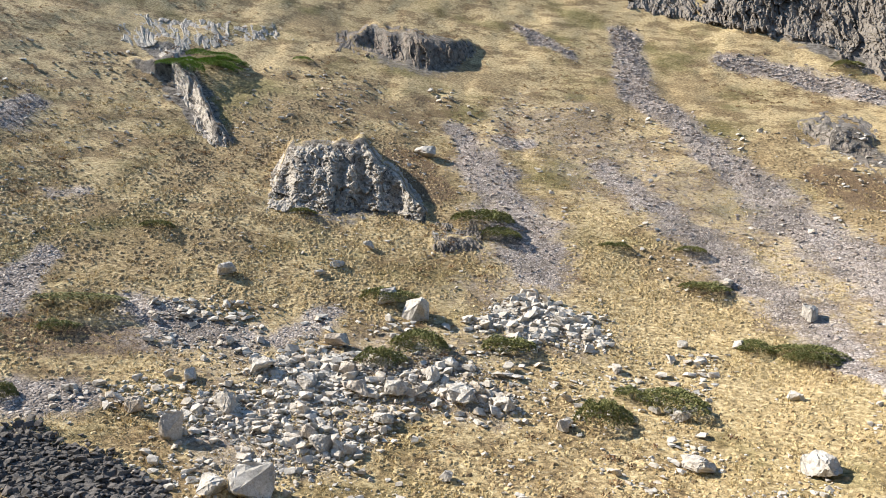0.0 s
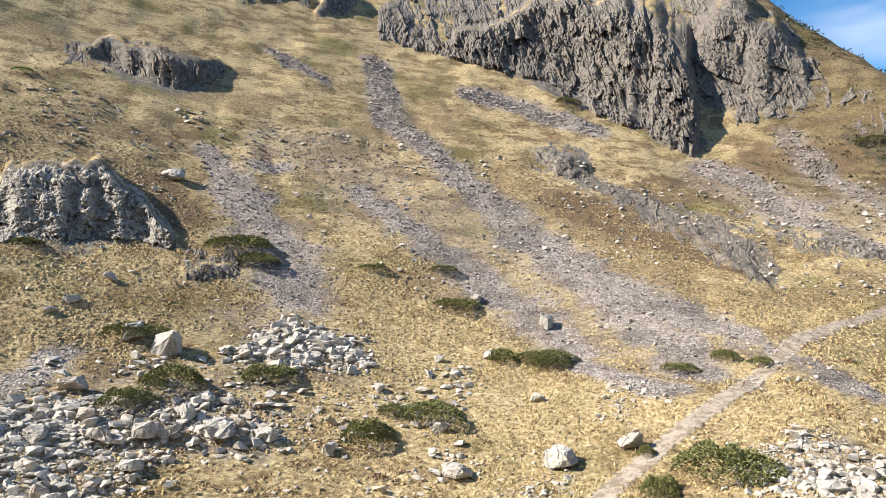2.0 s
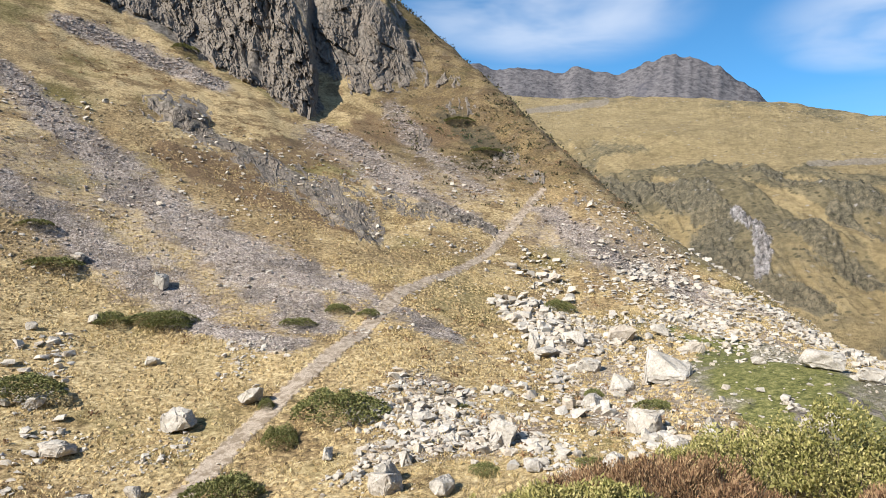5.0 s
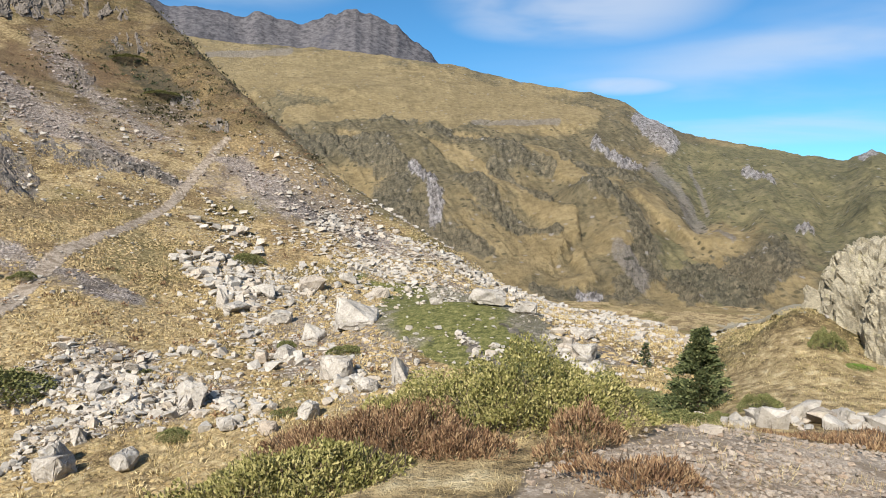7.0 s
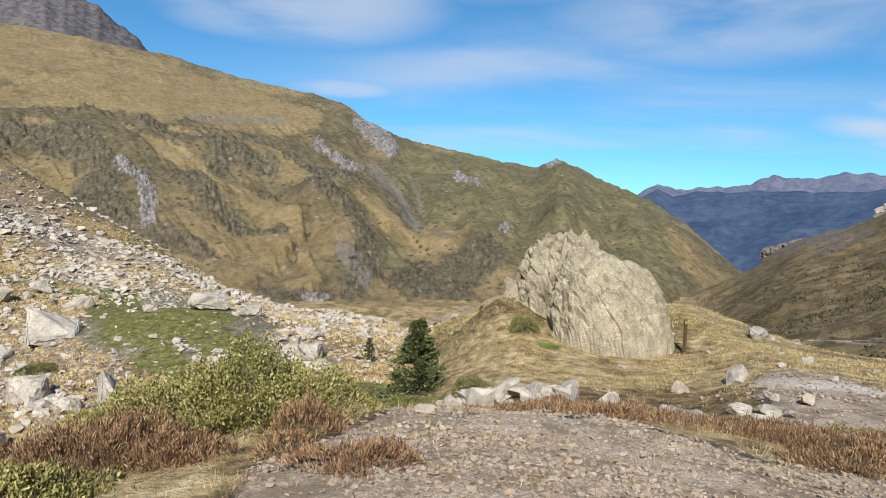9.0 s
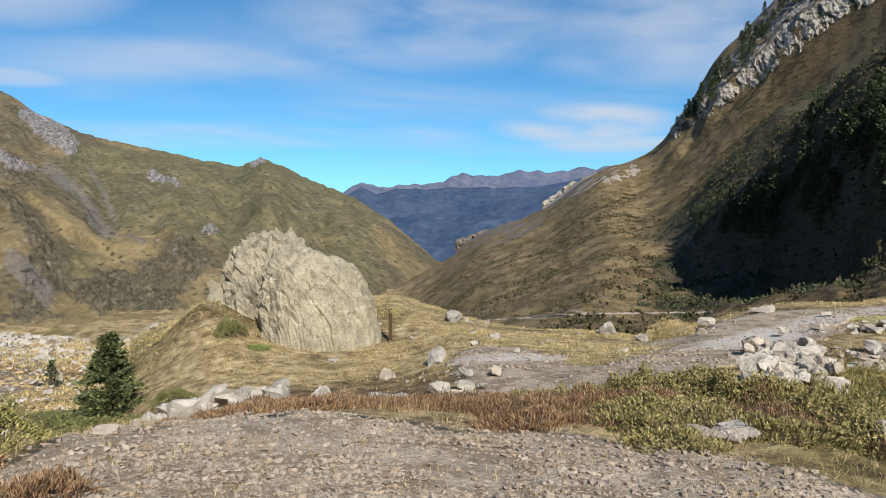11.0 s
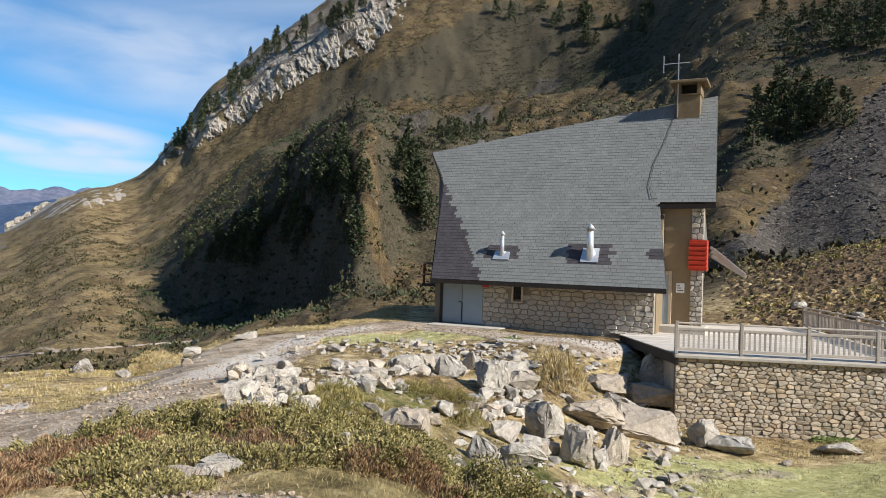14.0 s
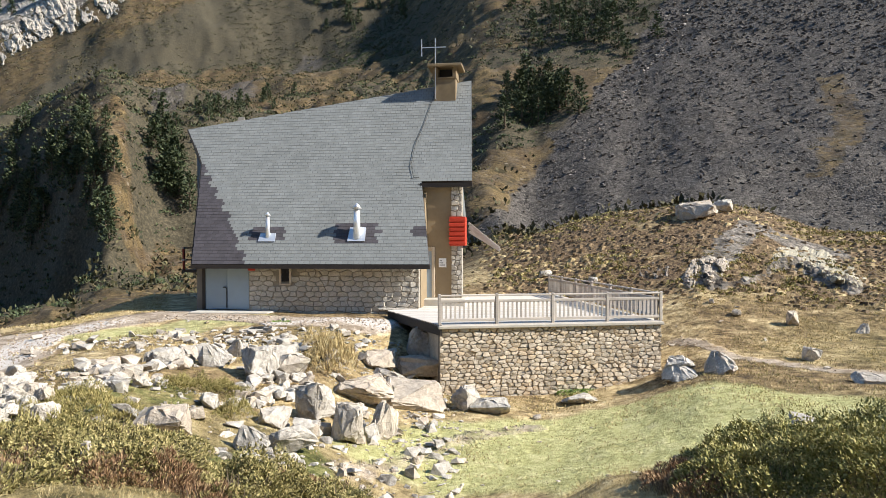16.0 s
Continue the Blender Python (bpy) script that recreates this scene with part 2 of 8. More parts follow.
section(290, (2.5, -33), (8, -11.5), (12, -9), (18, -6.5), (24, -5), (29, -4), (36, -3), (46, -2), (56, -1), (65, 0), (90, 1), (130, 3), (300, 6), (880, 5))
section(299, (2.5, -33), (5, -25), (12, -18), (18, -14), (24, -11), (29, -9), (36, -7), (46, -5), (56, -3), (65, -2), (90, 0), (130, 2), (300, 6), (880, 5))
section(308, (2.5, -33), (4, -30), (20, -25), (46, -16), (66, -9), (96, -2), (165, 5), (330, 12), (420, 12), (520, 12), (600, 11), (680, 10), (760, 9), (880, 8))
section(322, *SECTIONS[-38])


AZ = np.concatenate([np.arange(-38, 214, 0.2), np.arange(214, 322, 2.0)])
RR = np.concatenate([[0.02, 0.5], np.geomspace(1.0, 16, 90, endpoint=False), np.geomspace(16, 72, 100, endpoint=False), np.geomspace(72, 250, 130, endpoint=False), np.geomspace(250, 880, 130, endpoint=False), [880, 1200, 1700, 2400, 3400, 4900]])


def land():
    keys = sorted(SECTIONS)
    table = np.array([[(math.log(r), EYE + r * math.tan(radians(e))) for r, e in SECTIONS[k]] for k in keys])
    flat = hermite(keys, table.reshape(len(keys), -1), AZ).reshape(len(AZ), -1, 2)
    lr = np.maximum(np.log(RR), -0.99)
    z = np.zeros((len(AZ), len(RR)))
    for i in range(len(AZ)):
        x = np.concatenate([[-1.0], flat[i, :, 0], [math.log(1300), math.log(5000)]])
        y = np.concatenate([[0.0], flat[i, :, 1], [-330, -330]])
        z[i] = hermite(x, y[:, None], lr)[:, 0]
    return z


GX = np.sin(np.radians(AZ))[:, None] * RR[None]
GY = np.cos(np.radians(AZ))[:, None] * RR[None]
GZ = land()
rough = smooth(20, 70, RR)[None] * (1 - smooth(600, 880, RR))[None]
GZ += rough * (fbm(GX / 26, GY / 26, 4, 3) * 1.5 + np.abs(fbm(GX / 9, GY / 9, 3, 9)) * 0.7) * np.clip(RR / 110, 0.25, 2.0)[None]
GZ += (smooth(117, 126, AZ) * (1 - smooth(215, 235, AZ)))[:, None] * smooth(60, 110, RR)[None] * (1 - smooth(480, 640, RR))[None] * (np.interp(AZ, (117, 136, 142), (0.10, 0.14, 0.65))[:, None] * (fbm(GX / 30, GY / 30, 5, 61, 0.58) * 11.0 - (np.abs(fbm(GX / 14, GY / 14, 4, 62, 0.6)) * 8.0 + np.abs(fbm(GX / 6, GY / 6, 3, 63, 0.6)) * 3.0) * (1 - 0.8 * smooth(180, 300, RR))[None])) * (1 - 0.8 * smooth(177, 184, AZ))[:, None]
GZ += fbm(GX / 3.1, GY / 3.1, 4, 5) * 0.13 * smooth(2, 8, RR)[None] * (1 - smooth(200, 500, RR))[None]
GZ += fbm(GX / 0.5, GY / 0.5, 3, 7) * 0.03 * (1 - smooth(14, 40, RR))[None]


def grid_index(az, r):
    az = (np.asarray(az, float) + 38) % 360 - 38
    i = np.interp(az, np.append(AZ, 322), np.arange(len(AZ) + 1))
    j = np.interp(np.log(np.maximum(r, RR[0])), np.log(RR), np.arange(len(RR)))
    return i, j


def sample(field, x, y):
    az, r = np.degrees(np.arctan2(x, y)), np.hypot(x, y)
    i, j = grid_index(az, r)
    i0, j0 = np.floor(i).astype(int), np.minimum(np.floor(j).astype(int), len(RR) - 2)
    a, b = i - i0, j - j0
    i1, i0 = (i0 + 1) % len(AZ), i0 % len(AZ)
    return (field[i0, j0] * (1 - b) + field[i0, j0 + 1] * b) * (1 - a) + (field[i1, j0] * (1 - b) + field[i1, j0 + 1] * b) * a


def ground(x, y):
    return float(sample(GZ, np.array([x]), np.array([y]))[0])


def sight(az, el):
    """The first place on the land met when looking out from the lookout along a bearing and elevation angle."""
    rr = np.geomspace(2, 850, 3000)
    x, y = math.sin(radians(az)) * rr, math.cos(radians(az)) * rr
    over = sample(GZ, x, y) - (EYE + rr * math.tan(radians(el)))
    hit = np.nonzero(over > 0)[0]
    k = hit[0] if len(hit) else len(rr) - 1
    return Vector((x[k], y[k], sample(GZ, x[k:k + 1], y[k:k + 1])[0]))


ROCKY = np.zeros_like(GZ)


def cliff(points, seed, back=4.5, ribs=0.022, lean=0.9, rise=0.75):
    """Raise a rock step in the slope along a foot given as (bearing, elevation, height in degrees)."""
    global GZ
    p = np.array(points)
    lo, hi = p[0, 0], p[-1, 0]
    for i in np.nonzero((AZ >= lo) & (AZ <= hi))[0]:
        el, high = np.interp(AZ[i], p[:, 0], p[:, 1]), np.interp(AZ[i], p[:, 0], p[:, 2])
        over = GZ[i] - (EYE + RR * math.tan(radians(el)))
        hit = np.nonzero((over > 0) & (RR > 20))[0]
        if not len(hit):
            continue
        a = np.array([AZ[i]])
        foot = RR[hit[0]] * (1 + ribs * float(fbm(a * 0.6 + seed, a * 0, 2, seed)[0]))
        h = rise * math.radians(high) * foot * (0.95 + 0.16 * float(fbm(a * 0.55 + seed, a * 0 + 3, 3, seed + 1)[0]))
        s = RR - foot
        run = lean * h + 0.5
        t = np.clip(s / run + 0.16 * fbm(RR / (h * 0.3 + 1.0), a[0] * 0.8 + RR * 0.05, 2, seed + 2), 0, 1) * (s > 0)
        GZ[i] += h * t * (1 - smooth(0.4 * back * h, back * h, s))
        ROCKY[i] = np.maximum(ROCKY[i], smooth(-0.06 * h - 1.0, 0, s) * (1 - smooth(run, run * 1.7, s)) * min(1, high * rise * 1.3))


cliff([(19.7, 16.9, 1.5), (23.5, 16.4, 3.6), (27.1, 15.9, 4.6), (29.9, 14.2, 6.5), (33.1, 11.9, 8.0), (35.9, 10.4, 8.0), (38.0, 9.3, 7.0), (38.9, 9.0, 3.0)], 3, 6.0, 0.03, 2.0, 0.5)
cliff([(38.8, 13.5, 2.5), (41.2, 13.2, 5.0), (44.2, 13.4, 4.4), (46.4, 13.3, 2.0)], 4, 6.0, 0.03, 2.0, 0.45)
cliff([(8.4, 19.4, 0.5), (10.3, 19.5, 2.6), (11.9, 19.9, 0.5)], 5)
cliff([(2.0, 19.8, 0.4), (5.7, 20.0, 1.5), (8.2, 20.0, 0.8)], 6)
cliff([(-13.6, 2.4, 0.6), (-12.2, 1.7, 3.4), (-8.9, 1.3, 5.0), (-6.2, 1.4, 4.4), (-3.9, 1.3, 2.6), (-1.2, 1.0, 0.8)], 7, 4.5, 0.06, 1.3, 0.72)
cliff([(-8.3, 14.8, 0.5), (-5.6, 14.1, 1.8), (-2.8, 13.3, 2.6), (-0.1, 13.4, 2.4), (1.9, 14.0, 0.6)], 8)
cliff([(27.4, 7.7, 0.3), (29.4, 7.5, 0.7), (31.5, 7.2, 0.3)], 19, 4.5)
cliff([(36.8, 4.6, 0.4), (39.3, 2.4, 1.4), (41.2, 0.7, 2.2), (43.0, -0.6, 2.4), (44.5, -1.0, 0.5)], 9, 5.0, 0.05, 1.6, 0.25)
cliff([(-0.8, -1.1, 0.4), (0.4, -1.3, 0.9), (2.2, -1.2, 0.9), (3.5, -0.9, 0.3)], 10)
cliff([(-24.4, 10.8, 0.5), (-21.7, 10.3, 1.4), (-19.8, 8.7, 1.6), (-18.0, 5.9, 1.5), (-16.9, 5.7, 0.4)], 11, 4.0)
cliff([(26.4, 8.9, 0.5), (27.9, 8.4, 1.0), (29.7, 8.1, 1.0), (31.0, 7.8, 0.5)], 12)
cliff([(45.9, 2.6, 0.3), (49.8, 1.5, 0.8), (53.8, 0.7, 0.5)], 13)
cliff([(197.3, -3.7, 0.4), (198.7, -3.8, 1.3), (200.1, -3.6, 0.5), (204.3, -2.3, 0.9), (207.8, -3.8, 1.2), (208.9, -3.7, 0.5)], 14, 4.0)


GZ += 1.25 * np.exp(-((AZ - 101.0) / 3.6) ** 2)[:, None] * np.exp(-((RR - 28.5) / 4.0) ** 2)[None]
GZ += (smooth(136, 139, AZ) * (1 - smooth(160, 164, AZ)))[:, None] * np.exp(-((RR - 440) / 45) ** 2)[None] * (np.abs(fbm(GX / 26, GY / 26, 4, 66, 0.62)) * 16.0 - 4.0)
mound = sight(75.5, -10.2)
GZ += 2.4 * np.exp(-((GX - mound.x) ** 2 + (GY - mound.y) ** 2) / 11.0 ** 2)
# broken ledges and blocks on the rock steps
crumble = ROCKY * np.clip((RR / 170) ** 1.6, 0.1, 1.0)[None] * 0.3
GZ += crumble * (np.abs(fbm(GX / 8, GY / 8, 4, 71, 0.6)) * 5.5 + fbm(GX / 3.5, GY / 3.5, 3, 72) * 1.8 - 1.1)


# ---- cover of the land: masks from 0 to 1 ----
COVER = {k: np.zeros_like(GZ) for k in ("scree", "rock", "green", "heath", "gravel", "dark", "forest_shade", "straw", "field", "moor", "lawn", "tuft", "brown", "slaty")}


def stretch_distance(points):
    """Distance in metres from every land vertex to a run of (x, y, half width) points, divided by the half width."""
    best = np.full(GZ.shape, 9.0)
    for (x0, y0, w0), (x1, y1, w1) in zip(points, points[1:]):
        dx, dy = x1 - x0, y1 - y0
        t = np.clip(((GX - x0) * dx + (GY - y0) * dy) / (dx * dx + dy * dy + 1e-9), 0, 1)
        dist = np.hypot(GX - x0 - t * dx, GY - y0 - t * dy) / (w0 + (w1 - w0) * t)
        best = np.minimum(best, dist)
    return best


def cover(kind, points, level=1.0, ragged=0.5, feather=(0.7, 1.25)):
    """Lay a cover along sight points (bearing, elevation, half width in degrees)."""
    run = []
    for az, el, w in points:
        p = sight(az, el)
        run.append((p.x, p.y, max(0.3, math.radians(w) * math.hypot(p.x, p.y))))
    if len(run) == 1:
        run.append((run[0][0] + 0.1, run[0][1], run[0][2]))
    d = stretch_distance(run)
    size = np.mean([w for _, _, w in run])
    if kind == "scree":
        feather = (0.3, 1.6)
    d = d + ragged * fbm(GX / size / 0.9, GY / size / 0.9, 5, 21, 0.6)
    COVER[kind] = np.maximum(COVER[kind], level * (1 - smooth(*feather, d)))


# scree tongues and boulder fields on the hillside beyond the hollow
cover("scree", [(0.9, 8.7, 1.1), (2.7, 5.9, 1.9), (4.9, 3.3, 3.0), (6.8, 0.7, 3.2), (7.7, -2.4, 3.5)], 1.0, 0.9)
cover("scree", [(13.4, 16.2, 1.2), (14.7, 11.6, 1.5), (17.4, 10.1, 1.4), (19.5, 8.3, 1.2)], 1.2)
cover("scree", [(5.2, 16.5, 0.7), (7.0, 15.5, 0.9), (9.5, 14.5, 0.5)], 1.2)
cover("scree", [(21.0, 14.0, 1.1), (25.4, 13.0, 1.5), (31.2, 11.1, 1.5)], 1.2)
cover("scree", [(12.5, 6.1, 1.4), (16.8, 3.1, 2.4), (21.5, 0.2, 2.7), (26.1, -3.1, 3.0), (30.1, -6.3, 2.4)], 1.0, 0.9)
cover("scree", [(18.3, 9.5, 1.2), (21.6, 6.5, 2.4), (25.8, 3.1, 3.0), (31.1, -0.5, 3.2), (35.7, -3.6, 3.5), (39.3, -7.3, 2.4)], 1.0, 0.9)
cover("scree", [(4.7, 7.8, 1.4), (6.5, 7.7, 0.8)], 1.1)
cover("scree", [(39.4, 8.3, 1.4), (44.5, 5.4, 2.4), (48.9, 2.9, 2.2), (53.4, 1.2, 1.1)], 0.95, 0.9)
cover("scree", [(45.2, 10.2, 1.1), (47.5, 7.2, 1.4), (52.1, 4.2, 1.2)], 0.75, 0.9)
cover("scree", [(57.6, 2.7, 1.2), (61.4, -0.1, 2.4), (66.0, -2.3, 2.2), (68.8, -3.3, 1.4)], 1.0, 0.9)
cover("scree", [(25.5, 2.3, 2.7), (30.1, 0.3, 3.0), (36.0, -2.3, 3.0), (42.3, -4.3, 2.2), (49.9, -7.5, 1.9)], 1.0, 0.9)
cover("scree", [(29.7, -7.1, 1.4), (37.4, -8.7, 1.9)], 1.1)
cover("scree", [(-31.8, -6.2, 2.2), (-28.9, -3.0, 1.1)], 1.2)
cover("scree", [(-23.2, -6.1, 1.6), (-19.5, -8.2, 3.2), (-15.3, -9.0, 2.2)], 1.0, 0.9)
cover("scree", [(-32.3, 6.3, 1.6), (-30.4, 7.5, 1.2)], 1.1)
cover("scree", [(-12.3, -8.9, 1.4), (-9.7, -7.5, 1.6), (-8.0, -6.5, 0.8)], 1.0, 0.9)
cover("scree", [(-28.7, 1.4, 1.1), (-26.9, 1.7, 0.8)], 0.9, 0.9)
cover("dark", [(-31.4, -16.4, 4.0), (-27.1, -18.3, 4.0), (-22.1, -20.2, 2.6)])
cover("scree", [(-30.9, -12.7, 2.7), (-27.4, -12.9, 2.7)], 1.2)
cover("field", [(-7.7, -12.3, 5.4), (1.5, -11.9, 6.1)], 0.9, 0.8)
cover("field", [(-15.4, -15.8, 5.4), (-9.2, -16.6, 4.7)], 0.9, 0.8)
cover("field", [(7.1, -6.5, 3.6), (11.1, -7.1, 2.9)], 0.9, 0.8)
cover("field", [(47.5, -12.5, 4.3), (54.0, -15.4, 4.3), (46.8, -16.8, 3.6)], 0.9, 0.8)
cover("field", [(57.1, -5.4, 2.9), (62.8, -7.8, 4.7), (66.7, -12.3, 5.4), (67.8, -15.7, 3.6)], 0.9, 0.8)
cover("field", [(69.2, -3.7, 1.8), (75.8, -6.7, 2.9), (81.9, -8.9, 2.9), (86.9, -11.7, 4.3)], 0.9, 0.8)
cover("straw", [(27.3, -10.6, 6.0), (36.3, -9.6, 4.0)], 1.0)
cover("straw", [(16.8, -7.1, 7.0), (26.9, -10.8, 7.0)], 1.0)
cover("straw", [(51.4, -9.3, 3.0), (58.3, -10.7, 2.0)], 1.0)
LOOKUP = np.degrees(np.arctan2(GZ - EYE, RR[None]))
TURF = ((AZ[:, None] - 78.0) / 10.5) ** 2 + ((LOOKUP + 10.7 + 0.28 * (AZ[:, None] - 77.0)) / 3.7) ** 2 + 0.75 * fbm(GX / 7, GY / 7, 5, 27, 0.6)
COVER["green"] = np.maximum(COVER["green"], 1.2 * (1 - smooth(0.6, 1.1, TURF)) * ((RR > 36) & (RR < 100))[None])
cover("green", [(90.3, -13.9, 1.5), (94.1, -15.4, 1.6)], 0.9)
cover("rock", [(75.9, -10.4, 0.4), (77.4, -12.0, 0.6), (79.4, -12.9, 0.4)], 0.75, 1.2)
cover("rock", [(79.5, -9.6, 0.4), (82.2, -11.0, 0.5)], 0.7, 1.2)
cover("rock", [(-8.6, 3.4, 5.0)], 0.7)
cover("rock", [(-3.1, 14.8, 4.0)], 0.6)
cover("rock", [(-21.8, 12.4, 1.5), (-20.0, 9.3, 1.6), (-17.8, 6.6, 1.2)], 0.9)
cover("rock", [(23.5, 17.4, 2.0), (30.8, 15.2, 3.0), (37.7, 12.0, 2.0)], 1.0)
cover("rock", [(40.6, 17.0, 4.0), (44.2, 14.9, 3.0)], 0.75)
cover("rock", [(28.7, 8.7, 1.4), (34.7, 5.7, 1.4), (42.0, 2.3, 2.0), (43.9, -0.3, 1.0)], 0.7)
cover("rock", [(47.6, 2.8, 0.8), (53.4, 1.0, 0.5)], 0.8)
for run_ in ([(-26.7, -2.9, 2.5), (-19.1, -1.7, 3.3)], [(-11.1, 15.8, 2.5), (-1.0, 14.1, 2.5), (4.5, 12.2, 2.1)], [(-4.2, 6.4, 2.6), (-0.4, 3.9, 2.6), (0.7, 0.8, 1.7)], [(16.4, -0.9, 1.7), (21.8, -2.3, 2.1)],
             [(24.0, 7.6, 2.6), (27.7, 6.3, 2.6), (33.4, 2.1, 3.0), (40.1, 0.6, 2.2)], [(33.1, 1.2, 2.9), (38.2, -1.3, 3.0), (45.4, -1.7, 2.1), (51.3, -0.5, 1.7)],
             [(49.1, 10.9, 2.4), (53.6, 8.3, 2.5), (56.4, 4.8, 1.7), (63.9, 1.2, 1.7), (68.6, -1.7, 1.3)], [(56.0, -4.7, 1.5), (68.8, -4.0, 1.2)], [(9.0, 9.0, 3.0), (16.0, 12.0, 3.0), (20.0, 12.5, 2.0)],
             [(-12.0, 9.5, 3.0), (-20.0, 3.5, 3.0)], [(42.0, 8.0, 2.0), (46.0, 9.0, 2.0)]):
    cover("brown", run_, 0.85, 0.9)
# the footpath up to the far shoulder
trail = [(29.1, -20.0, 1.1), (32.7, -16.8, 1.1), (37.1, -12.7, 0.9), (41.5, -8.9, 0.8), (44.1, -6.6, 0.75), (46.2, -4.3, 0.65), (49.9, -2.8, 0.42),
         (52.7, -1.3, 0.4), (54.9, 1.1, 0.4), (56.6, 3.4, 0.35), (57.5, 4.4, 0.22)]
cover("gravel", trail, 1.0, 0.15)
SLATY_RUNS = [[(164.6, -6.5, 1.0), (169.2, -6.3, 1.4), (173.3, -6.7, 1.4)], [(153.0, -6.0, 1.5), (148.7, -6.9, 2.0), (145.5, -8.4, 2.4), (140.8, -9.8, 2.2)], [(122.0, -11.6, 2.2), (128.0, -11.3, 2.2)]]
# terrace land round the knoll, the gravel track and the lawn
cover("gravel", [(123.9, -11.0, 3.5), (126.1, -12.5, 5.0), (128.8, -14.0, 6.0), (133.4, -13.2, 6.0), (138.1, -11.1, 5.0), (141.8, -9.6, 4.5), (145.5, -8.4, 4.5)], 1.0, 0.35)
cover("gravel", [(139.8, -9.0, 4.0), (146.0, -7.1, 3.5), (151.9, -6.3, 3.0), (157.8, -5.6, 2.5), (162.8, -6.1, 2.0), (167.3, -6.4, 2.6), (171.9, -6.7, 2.4)], 1.0, 0.3)
cover("gravel", [(169.6, -17.7, 1.5), (178.8, -15.8, 1.2), (185.6, -14.8, 1.2)], 0.55, 0.6)
cover("straw", [(100.7, -11.8, 5.0), (109.7, -12.0, 5.0)], 0.9)
cover("straw", [(121.2, -9.1, 3.0), (130.0, -9.7, 3.0)], 0.8)
cover("heath", [(103.3, -17.1, 2.5), (114.4, -17.4, 2.5), (123.6, -17.1, 2.5)], 0.45)
cover("straw", [(114.4, -16.8, 4.0), (128.0, -17.5, 5.0), (140.2, -17.6, 5.0)], 1.0)
cover("heath", [(69.1, -17.6, 3.0), (73.5, -18.5, 2.5)], 0.7)
cover("lawn", [(194.4, -13.2, 7.0), (202.4, -12.9, 10.0), (209.9, -12.9, 12.0)], 0.95, 0.5)
cover("green", [(198.5, -11.2, 2.0), (207.9, -10.8, 1.6)], 0.3, 0.6)
cover("lawn", [(178.8, -16.7, 8.0), (187.8, -16.0, 10.0), (196.5, -15.9, 10.0)], 0.9, 0.6)
cover("green", [(150.0, -12.4, 3.0), (156.9, -11.1, 3.0)], 0.6, 0.5)
cover("green", [(166.4, -16.4, 4.0), (155.4, -16.9, 4.0)], 0.7, 0.5)
cover("gravel", [(196.0, -7.8, 0.7), (200.5, -8.8, 0.9), (206.1, -9.2, 1.2), (209.9, -9.3, 1.4)], 0.7, 0.4)
for run_ in SLATY_RUNS:
    cover("gravel", run_, 0.95, 0.4)
    cover("slaty", run_, 1.0, 0.5)
# heathy hummock and the dark scree beside the hut
cover("heath", [(183.4, -2.0, 2.0), (190.1, -0.2, 3.0), (196.4, -0.2, 3.0), (204.3, -1.8, 3.0)], 0.75)
cover("rock", [(198.5, -2.3, 1.6), (201.6, 1.1, 1.0), (206.1, -1.0, 2.2)], 0.8)
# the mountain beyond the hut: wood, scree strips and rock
cover("forest_shade", [(139.8, -1.6, 4.0), (145.5, 2.6, 7.0), (150.9, 6.1, 5.0)], 1.0, 0.4)
cover("forest_shade", [(156.5, 6.2, 3.0), (157.8, 2.7, 3.0)], 1.0, 0.4)
cover("forest_shade", [(183.0, 9.0, 3.0), (187.1, 10.0, 2.5)], 1.0, 0.4)
cover("dark", [(156.5, 9.3, 1.1), (161.9, 11.6, 1.9), (167.4, 13.4, 1.6)], 0.6, 0.9)
cover("rock", [(140.6, 11.0, 0.8), (146.4, 14.7, 1.2), (153.6, 18.4, 1.4)], 0.8, 0.6)
cover("scree", [(139.9, 10.9, 1.1), (145.7, 14.8, 1.6), (152.6, 18.7, 2.2)], 1.2, 0.8)
cover("rock", [(128.9, 1.5, 0.7), (131.8, 3.2, 0.8)], 0.9)
cover("rock", [(121.1, -2.4, 0.8), (125.5, -0.7, 1.0)], 0.7)
cover("gravel", [(123.4, -8.2, 0.14), (132.0, -7.5, 0.14), (139.9, -7.0, 0.14)], 1.0, 0.05)

cover("heath", [(28.9, 5.4, 2.6), (35.7, 3.2, 3.2), (41.2, 1.0, 2.4)], 0.85, 0.9)
cover("heath", [(34.0, 5.2, 3.0), (44.8, 9.0, 3.0), (49.1, 8.2, 2.0)], 0.6, 0.9)
cover("forest_shade", [(49.9, 9.6, 1.6), (53.7, 7.2, 1.2)], 0.6, 0.9)
cover("heath", [(-8.1, 10.1, 3.0), (-1.7, 10.1, 3.0)], 0.5, 0.9)
cover("heath", [(-1.3, 3.9, 2.6), (-3.3, 6.0, 1.6)], 0.8, 0.7)
cover("heath", [(-29.7, -8.9, 3.5), (-24.6, -9.0, 2.5)], 0.7, 0.9)
cover("forest_shade", [(153.9, 12.7, 3.0), (165.2, 16.8, 5.0), (176.5, 17.3, 4.0)], 0.8, 0.8)
cover("forest_shade", [(183.0, 14.4, 2.0), (191.0, 15.3, 4.0)], 0.8, 0.8)

